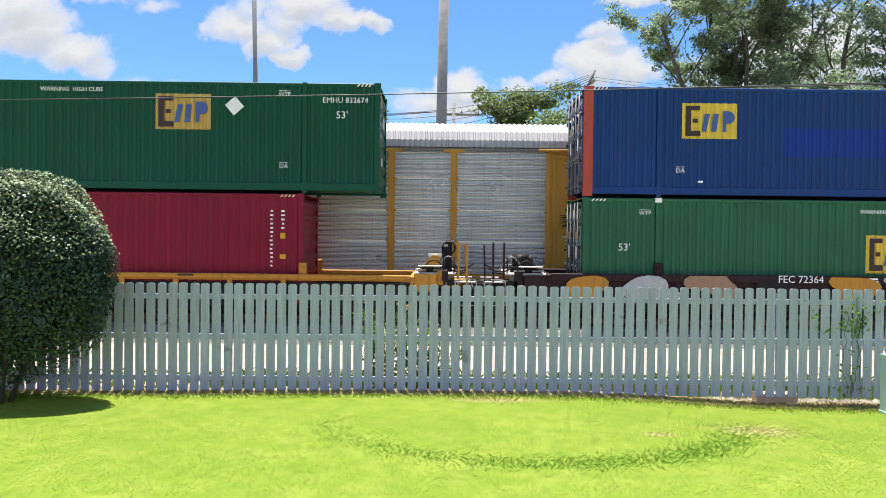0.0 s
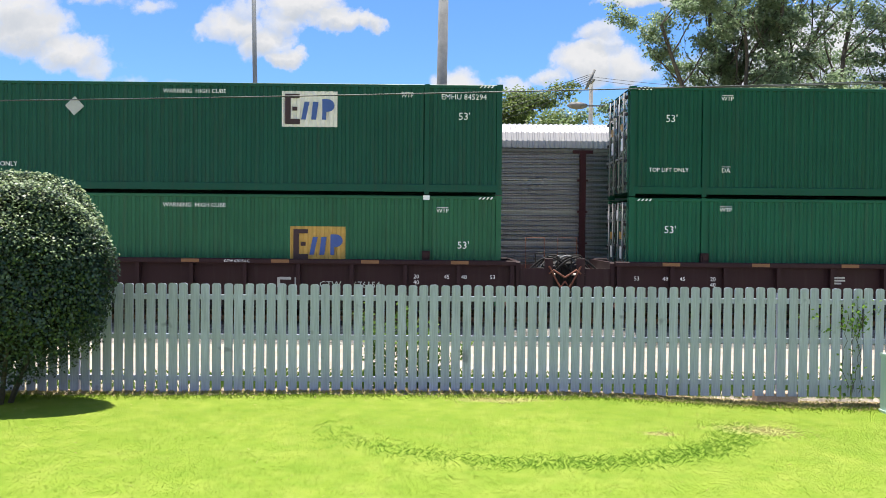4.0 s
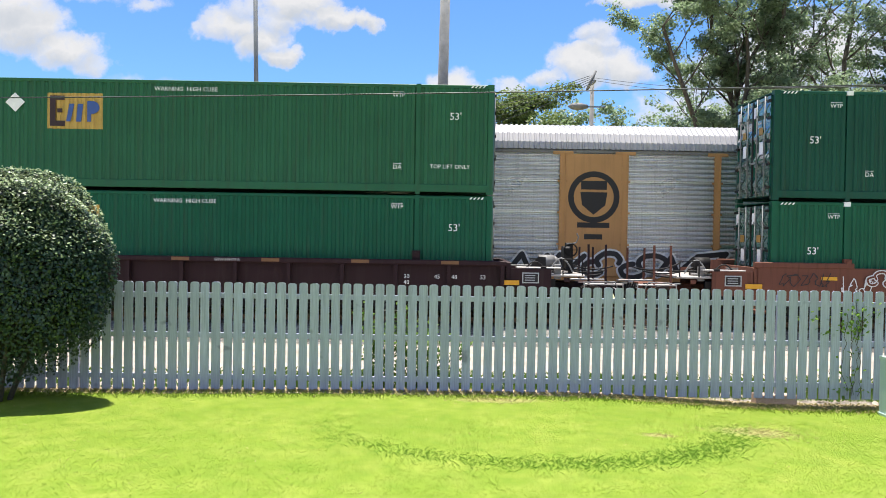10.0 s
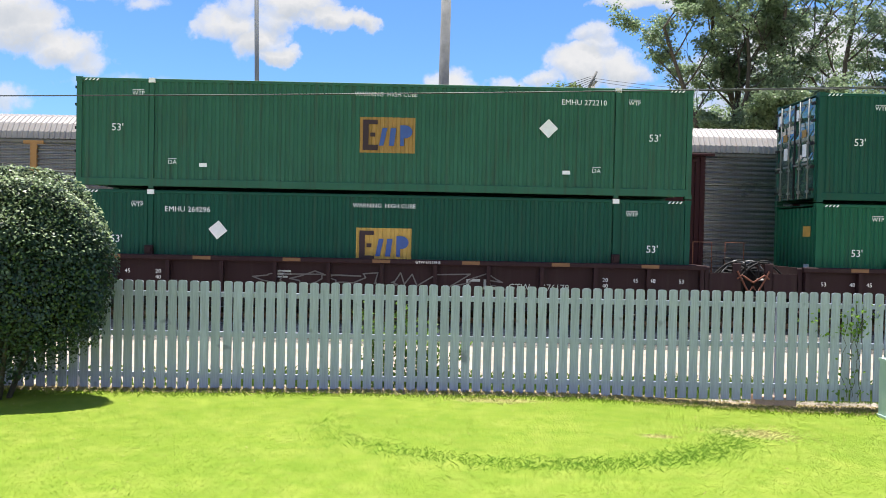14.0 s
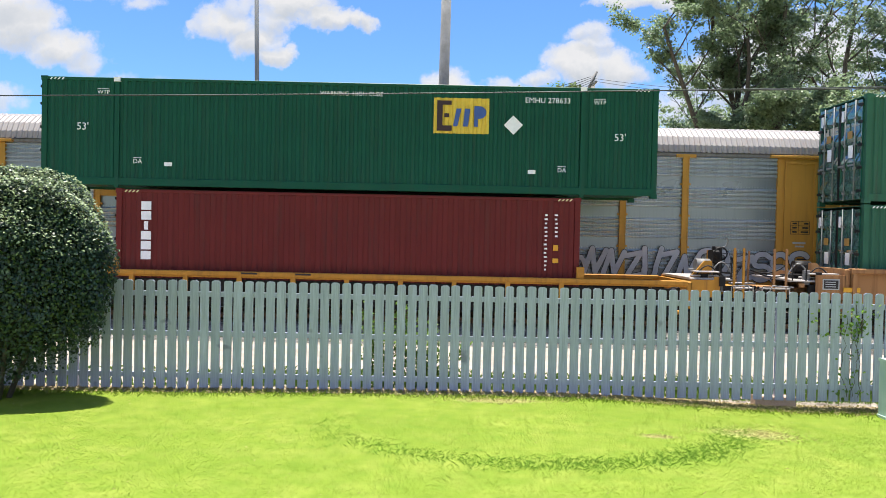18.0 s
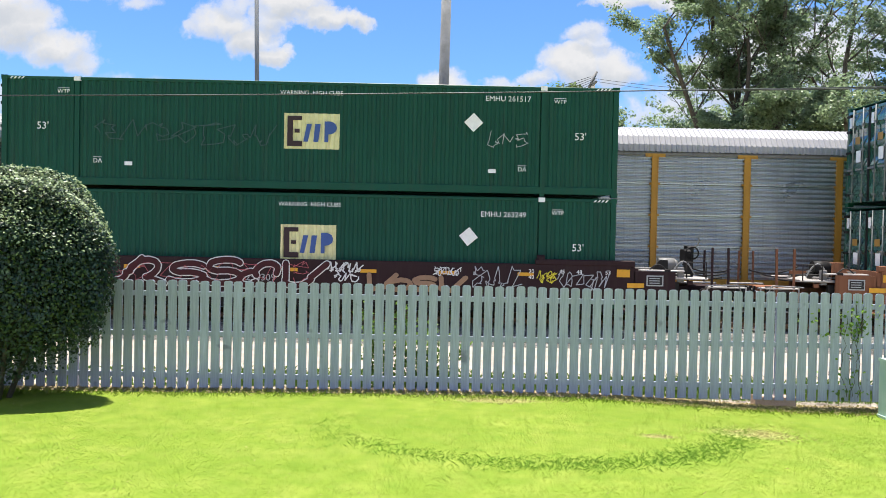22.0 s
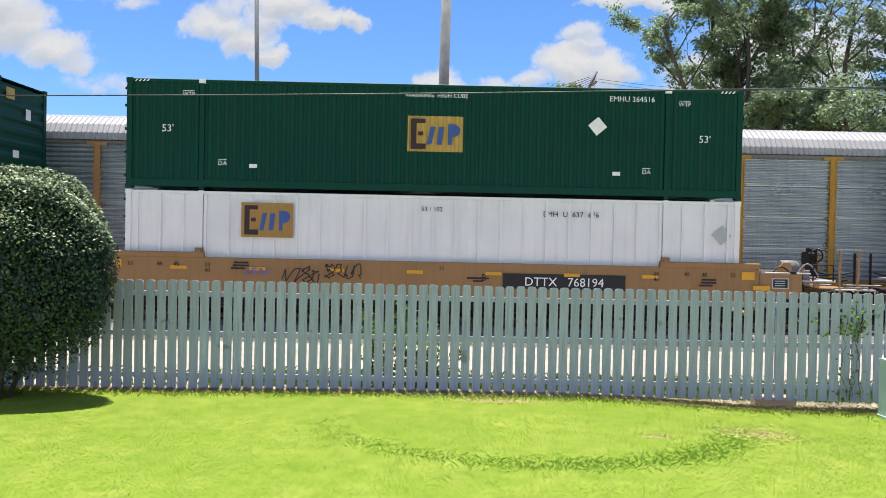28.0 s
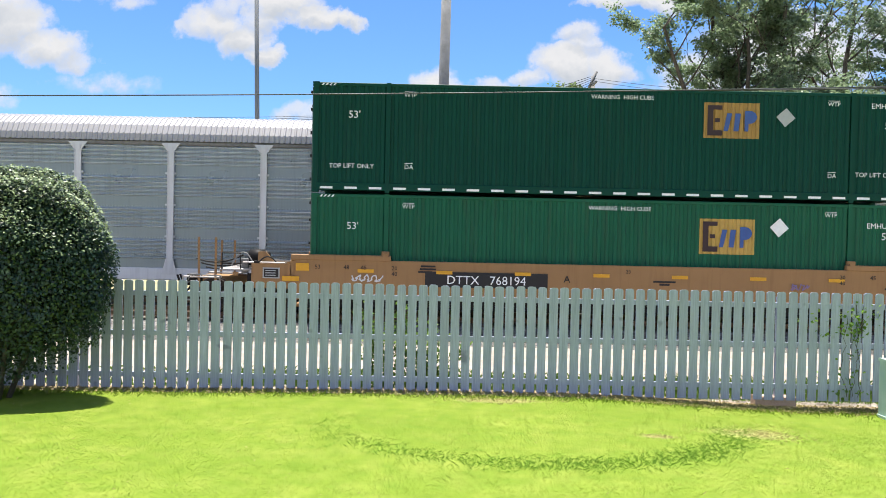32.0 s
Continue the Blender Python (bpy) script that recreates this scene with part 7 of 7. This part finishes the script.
DT = [("strip", -6.6 + 2.05 * k, 1.18, 0.42) for k in range(7)]
SIGN = [("panel", 8.25, 1.2, 0.34, 0.2, YELLOW), ("panel", -8.25, 1.2, 0.34, 0.2, YELLOW)]
DTS = DT + SIGN + end_codes("smooth") + [("bars", -5.0, 1.40, 3, BLACK), ("bars", 7.2, 1.2, 3, BLACK), ("bars", 1.2, 1.12, 2, BLACK), ("20", 0.25, 1.30, 0.13)]
WELLS = [
    ("low", MAROON, "dark well car with camouflage-like patches of old paint", [("FEC 72364", -2.4, 1.06, 0.27, WHITE), ("bars", -0.6, 1.2, 3, WHITE)], camo),
    ("low", OCHRE, "ochre yellow well car with a low side sill", [("bars", -3.6, 1.12, 1, BLACK), ("bars", 3.0, 1.12, 1, BLACK)], None),
    ("ribbed", MAROON, "dark maroon ribbed well car with white stacking marks", on_gtw("676154", "B"), None),
    ("ribbed", MAROON, "dark maroon ribbed well car with white stacking marks", on_gtw("676154", "C"), None),
    ("ribbed", MAROON, "dark maroon ribbed well car with white stacking marks", on_gtw("676154", "A"), None),
    ("smooth", BROWN, "rusty brown well car covered with white and black scrawls", DT + [("DTTX  646078", -3.35, 0.86, 0.40, WHITE)], tag_a),
    ("ribbed", MAROON, "dark maroon ribbed well car with white stacking marks", on_gtw("676179", "A"), None),
    ("ribbed", MAROON, "dark maroon ribbed well car with white stacking marks", on_gtw("676179", "C"), None),
    ("ribbed", MAROON, "dark maroon ribbed well car with faded chalk scrawl", on_gtw("676179", "B"), lambda ob, yy: tag(ob, -3.3, 3.3, 0.82, 1.2, yy - 0.012, 71, CHALK, 7, 0.035)),
    ("ribbed", TAN_RUST, "rusty tan ribbed well car with a black number panel", [("strip", -7.0 + 2.33 * k, 1.445, 0.46) for k in range(7)] + [("panel", -4.9, 0.9, 1.5, 0.24, BLACK), ("DTTX 658895", -4.9, 0.93, 0.22, WHITE), ("20", -5.85, 1.06, 0.135), ("40", -5.85, 0.9, 0.135), ("53", 5.6, 0.95, 0.3, BLACK)], None),
    ("low", OCHRE, "ochre yellow well car with a low side sill", [("bars", -2.6, 1.12, 1, BLACK), ("bars", -1.2, 1.12, 1, BLACK)], None),
    ("humped", ORANGE_BR, "rusty orange well car with raised guide plates along its sill", [("strip", -5.2 + 2.3 * k, 1.2, 0.46) for k in range(6)] + [("panel", -5.35, 0.86, 2.05, 0.27, BLACK), ("DTTX   652376", -5.35, 0.92, 0.22, LOGO_WH), ("panel", 8.3, 1.15, 0.5, 0.3, LOGO_PALE)] + SIGN, None),
    ("smooth", MAROON, "maroon well car covered with white and red sprayed shapes", DT + SIGN + end_codes("smooth") + [("254309", -1.2, 0.92, 0.26, GREY_MARK)], tag_white),
    ("smooth", MAROON, "maroon well car covered with pink and yellow sprayed shapes", DT + SIGN + end_codes("smooth") + [("254309", 4.6, 0.9, 0.2, WHITE)], tag_pink),
    ("smooth", MAROON, "maroon well car with thin white sprayed outlines", DT + SIGN + end_codes("smooth") + [("254309", 1.6, 0.92, 0.26, GREY_MARK)], tag_line),
    ("smooth", TAN_CAR, "clean tan well car with a black number panel", DTS + [("panel", 3.45, 0.84, 3.2, 0.40, BLACK), ("DTTX   768194", 3.45, 0.93, 0.32, WHITE), ("B", 1.35, 1.03, 0.26)], tag_black),
    ("smooth", TAN_CAR, "clean tan well car with a maroon emblem", DTS + [("C", -1.35, 1.03, 0.26)], emblem_bars),
    ("smooth", TAN_CAR, "clean tan well car with a black number panel", DTS + [("panel", -3.45, 0.84, 3.2, 0.40, BLACK), ("DTTX   768194", -3.45, 0.93, 0.32, WHITE), ("A", -1.35, 1.03, 0.26)], tag_small),
]
JOINTS = {(2, 3), (3, 4), (6, 7), (7, 8), (12, 13), (13, 14), (15, 16), (16, 17)}
for i, (kind, mat, lab, mk, ex) in enumerate(WELLS):
    right = (MID[i - 1] - MID[i]) / 2 if i else 10.9
    left = (MID[i] - MID[i + 1]) / 2 if i < 17 else 11.6
    near_train.append(well_car(MID[i], NEAR_Y, RAIL_Z, kind, mat, lab, left, right, (i, i + 1) in JOINTS, (i - 1, i) in JOINTS, mk, ex))

# ---- the far train: covered car carriers, rolling to the left ----
FAR_Y, FAR_PITCH = 26.1, 28.58


def block_sign(name, x, z, w, h, m, parent, label=""):
    part(name, Geo().box(x - w / 2, x + w / 2, -1.60, -1.59, z, z + h), m, parent, label)


def far_norfolk(ob, xs):
    for k in range(4):
        block_sign("emblem_bar", xs[4] + 1.2, 3.05 + k * 0.12, 1.6, 0.06, BLACK, ob)
    block_sign("emblem_bar", xs[4] + 1.9, 2.72, 0.9, 0.12, BLACK, ob)
    block_sign("emblem_bar", xs[4] + 1.9, 2.52, 0.9, 0.12, BLACK, ob)
    bubble(ob, xs[1], xs[6], 1.0, 1.9, -1.60, 61, SPRAY_S, SPRAY_K, 10, 0.16, 0.08)


def far_maroon(ob, xs):
    block_sign("emblem_bar", xs[5] + 1.0, 3.6, 1.5, 0.16, BLACK, ob)
    block_sign("emblem_bar", xs[5] + 1.2, 3.35, 1.2, 0.14, BLACK, ob)


def far_maroon_b(ob, xs):
    bubble(ob, xs[1] - 0.6, xs[3], 1.0, 1.75, -1.60, 62, SPRAY_S, SPRAY_W, 7, 0.16, 0.06)


def far_orange(ob, xs):
    g = Geo().poly([(xs[7] + 0.2, -1.6, 3.05), (xs[7] + 2.6, -1.6, 3.05), (xs[7] + 2.7, -1.6, 3.3), (xs[7] + 0.5, -1.6, 3.3)], [(0, 1, 2, 3)])
    part("emblem_bar", g, SALMON, ob, "slanted red emblem bar")
    g = Geo().poly([(xs[7] + 0.1, -1.6, 2.9), (xs[7] + 2.6, -1.6, 2.97), (xs[7] + 2.6, -1.6, 3.0), (xs[7] + 0.2, -1.6, 3.0)], [(0, 1, 2, 3)])
    part("emblem_bar", g, BLACK, ob, "thin black underline")
    bubble(ob, xs[4], xs[6], 1.0, 1.9, -1.60, 63, SPRAY_V, SPRAY_W, 4, 0.16, 0.05)
    bubble(ob, xs[7], xs[9], 1.0, 1.7, -1.60, 64, SPRAY_K, SPRAY_S, 5, 0.16, 0.05)


def far_beaver(ob, xs):
    cx = (xs[2] + xs[3]) / 2
    part("logo_panel", Geo().box(xs[2] + 0.1, xs[3] - 0.1, -1.575, -1.52, 1.0, 4.78), RACK_TAN, ob, "solid tan panel")
    g = Geo()
    n = 32
    p = []
    for k in range(n):
        q = 2 * math.pi * k / n
        for r in (0.80, 0.62):
            p.append((cx + r * math.cos(q), -1.582, 3.45 + r * math.sin(q)))
    g.poly(p, [(2 * k, 2 * ((k + 1) % n), 2 * ((k + 1) % n) + 1, 2 * k + 1) for k in range(n)])
    g.poly([(cx - 0.42, -1.582, 3.6), (cx - 0.36, -1.582, 3.2), (cx, -1.582, 2.9), (cx + 0.36, -1.582, 3.2), (cx + 0.42, -1.582, 3.6)], [(0, 1, 2, 3, 4)])
    g.box(cx - 0.4, cx + 0.4, -1.586, -1.578, 3.68, 3.95).box(cx - 0.5, cx + 0.5, -1.586, -1.578, 2.5, 2.66).box(cx - 0.28, cx + 0.28, -1.586, -1.578, 2.14, 2.3)
    part("emblem", g, BLACK, ob, "black round emblem")
    bubble(ob, xs[1] + 1.2, xs[5], 1.0, 1.75, -1.60, 65, SPRAY_K, SPRAY_W, 8, 0.16, 0.06)


def far_southern(ob, xs):
    part("name_board", Geo().box(xs[5] + 0.1, xs[8] - 0.1, -1.575, -1.52, 4.0, 4.78), RACK_MAR, ob, "maroon name board")
    for x0, w, z in ((2.35, 1.8, 4.42), (4.45, 2.1, 4.18)):
        g = Geo()
        for k in range(7):
            x, tall = x0 + k * w / 7, 0.30 if k in (0, 4) else 0.20
            g.poly([(x, -1.6, z), (x + w / 7 - 0.06, -1.6, z), (x + w / 7 + 0.02, -1.6, z + tall), (x + 0.08, -1.6, z + tall)], [(0, 1, 2, 3)])
        part("name_bar", g, WHITE, ob, "slanted white name bars")
    g = Geo().poly([(2.5, -1.6, 4.30), (4.4, -1.6, 4.32), (4.4, -1.6, 4.36), (2.5, -1.6, 4.36)], [(0, 1, 2, 3)])
    part("name_underline", g, WHITE, ob)
    tag(ob, xs[3], xs[7], 1.0, 1.9, -1.60, 66, SPRAY_S, 8, 0.04)


def far_shield(ob, xs):
    cx = (xs[2] + xs[3]) / 2
    part("logo_panel", Geo().box(xs[2] + 0.1, xs[3] - 0.1, -1.575, -1.52, 3.2, 4.79), RACK_YEL, ob, "yellow panel")

    def shield_outline(k, y):
        p = [(-0.52, 4.68), (0.0, 4.76), (0.52, 4.68), (0.64, 4.42), (0.56, 4.15), (0.58, 3.85), (0.42, 3.62), (0.0, 3.42), (-0.42, 3.62), (-0.58, 3.85), (-0.56, 4.15), (-0.64, 4.42)]
        return [(cx + x * k, y, 4.1 + (z - 4.1) * k) for x, z in p[::-1]]
    rim = part("emblem", Geo().poly(shield_outline(1.06, -1.580), [tuple(range(12))]), LOGO_B, ob, "blue-edged shield emblem with stripes")
    part("emblem_field", Geo().poly(shield_outline(0.98, -1.583), [tuple(range(12))]), WHITE, rim)
    part("emblem_band", Geo().box(cx - 0.56, cx + 0.56, -1.590, -1.584, 4.22, 4.64), LOGO_B, rim)
    for z, w in ((4.50, 0.7), (4.32, 0.86)):
        part("emblem_bar", Geo().box(cx - w / 2, cx + w / 2, -1.596, -1.591, z - 0.045, z + 0.045), WHITE, rim)
    for k in range(5):
        x = cx - 0.44 + 0.22 * k
        part("emblem_stripe", Geo().box(x - 0.05, x + 0.05, -1.590, -1.584, 3.66 - 0.2 * (1 - abs(k - 2) / 2), 4.18), SALMON, rim)
    lettering("BUILDING", 0.5, BLACK, ob, xs[4] + 1.45, -1.6, 4.0)
    lettering("AMERICA", 0.5, BLACK, ob, xs[5] + 1.45, -1.6, 4.0)
    bubble(ob, xs[7], xs[10] + 1.0, 1.0, 1.9, -1.60, 67, SPRAY_S, SPRAY_K, 15, 0.16, 0.02)


def far_plain_ns(ob, xs):
    block_sign("emblem_bar", xs[7] + 1.0, 3.2, 1.5, 0.14, BLACK, ob)
    block_sign("emblem_bar", xs[7] + 1.0, 2.9, 1.2, 0.14, BLACK, ob)
    bubble(ob, xs[1], xs[5], 1.0, 1.6, -1.60, 68, SPRAY_G, SPRAY_K, 8, 0.16, 0.06)
    tag(ob, xs[8], xs[9], 1.0, 1.7, -1.60, 69, SPRAY_S, 3, 0.05)


def far_box_sign(ob, xs):
    block_sign("sign", xs[3] + 1.43, 2.7, 1.25, 0.75, WHITE, ob, "white framed sign")
    block_sign("sign_bar", xs[3] + 1.43, 2.95, 0.8, 0.22, BLACK, ob)


FAR = [
    ("silver autorack car with ochre yellow posts and ends", RACK_YEL, SHEET, ROOF_W, RACK_YEL, None, None, True),
    ("grey autorack car with maroon posts and ends", RACK_MAR, SHEET_D, ROOF_W, RACK_MAR, None, far_maroon, True),
    ("grey autorack car with maroon posts and sprayed shapes", RACK_MAR, SHEET_D, ROOF_W, RACK_MAR, None, far_maroon_b, True),
    ("silver autorack car with rust-orange posts and ends", RACK_ORA, SHEET_F, ROOF_W, RACK_ORA, None, far_orange, True),
    ("dull grey autorack car with tan posts and sprayed shapes", RACK_TAN, SHEET_D, ROOF_W, GREY_ST, RACK_YEL, far_norfolk, True),
    ("silver autorack car with tan posts and a round black emblem", RACK_TAN, SHEET, ROOF_W, RACK_TAN, None, far_beaver, True),
    ("dull grey autorack car with tan posts", RACK_TAN, SHEET_D, ROOF_D, GREY_ST, RACK_YEL, far_plain_ns, True),
    ("dark maroon autorack car with white name bar, rusty roof", RACK_MAR, SHEET_D, ROOF_D, RACK_MAR, None, far_southern, True),
    ("silver autorack car with yellow posts and a shield emblem", RACK_YEL, SHEET_F, ROOF_D, RACK_YEL, None, far_shield, True),
    ("grey autorack car with tan posts, yellow ends and sprayed shapes", RACK_TAN, SHEET_K, ROOF_W, RACK_TAN, RACK_YEL, far_plain_ns, True),
    ("bluish silver autorack car with yellow posts", RACK_YEL, SHEET_B, ROOF_W, RACK_YEL, None, None, True),
    ("silver autorack car with white flared posts", RACK_WHI, SHEET_F, ROOF_W, RACK_WHI, None, None, False),
    ("silver autorack car with tan posts and ends", RACK_TAN, SHEET_B, ROOF_W, RACK_TAN, None, None, True),
    ("bluish silver autorack car with yellow posts and a framed sign", RACK_YEL, SHEET_B, ROOF_W, RACK_YEL, None, far_box_sign, True),
    ("silver autorack car with white flared posts and white ends", RACK_WHI, SHEET_F, ROOF_W, RACK_WHI, None, None, False),
    ("silver autorack car with tan posts and ends", RACK_TAN, SHEET, ROOF_W, RACK_TAN, None, None, True),
]
SLACK = [0.12, 0.0, 0.0, 0.15, 0.21, 0.42, 0.26, 0.1, 0.0, 0.28, 0.22, 0.08, -0.05, -0.1, -0.05, 0.0]   # couplings are not all drawn out alike
far_train = []
for k, (lab, trim, sheet, roof, sill, ends, mk, tees) in enumerate(FAR):
    ob = autorack(lab, trim, sheet, roof, sill, ends, mk, tees)
    ob.matrix_basis = pose(5.49 + FAR_PITCH * (k - 0.5) + SLACK[k], FAR_Y, RAIL_Z)
    far_train.append(ob)


# ---- what moves ----
def roll_wheels(train, metres):
    """Every wheel turns as far as its train has rolled; wheels in like places share one set of keys."""
    rows_for = {}
    for ob in train:
        for w in ob.children_recursive:
            if not w.name.startswith("wheel"):
                continue
            b = w.matrix_basis.copy()
            key = tuple(round(v, 3) for row in b for v in row)
            if key in rows_for:
                w.rotation_mode = "QUATERNION"
                w.animation_data_create()
                w.animation_data.action = rows_for[key].animation_data.action
                w.animation_data.action_slot = rows_for[key].animation_data.action_slot
                continue
            side = -1 if b.to_3x3()[0][0] < 0 else 1
            walk(w, [(k / 30, b @ Euler((0, side * metres(k / 30) / 0.46, 0)).to_matrix().to_4x4()) for k in range(0, 961)])
            rows_for[key] = w


def motions():
    for ob in near_train:
        p = ob.matrix_basis.translation.copy()
        walk(ob, [(t, pose(p.x + 11.0 * t, p.y, p.z)) for t in (0.0, 16.0, 32.0)])
    for ob in far_train:
        p = ob.matrix_basis.translation.copy()
        walk(ob, [(t, pose(p.x - 1.0042 * (11.945 * t + 0.01674 * t * t), p.y, p.z)) for t in range(0, 33, 4)])
    roll_wheels(near_train, lambda t: 11.0 * t)
    roll_wheels(far_train, lambda t: -1.0042 * (11.945 * t + 0.01674 * t * t))
    walk(cloud_bank, [(0.0, pose(0, 1800, 0)), (32.0, pose(-60, 1800, 0))])


motions()
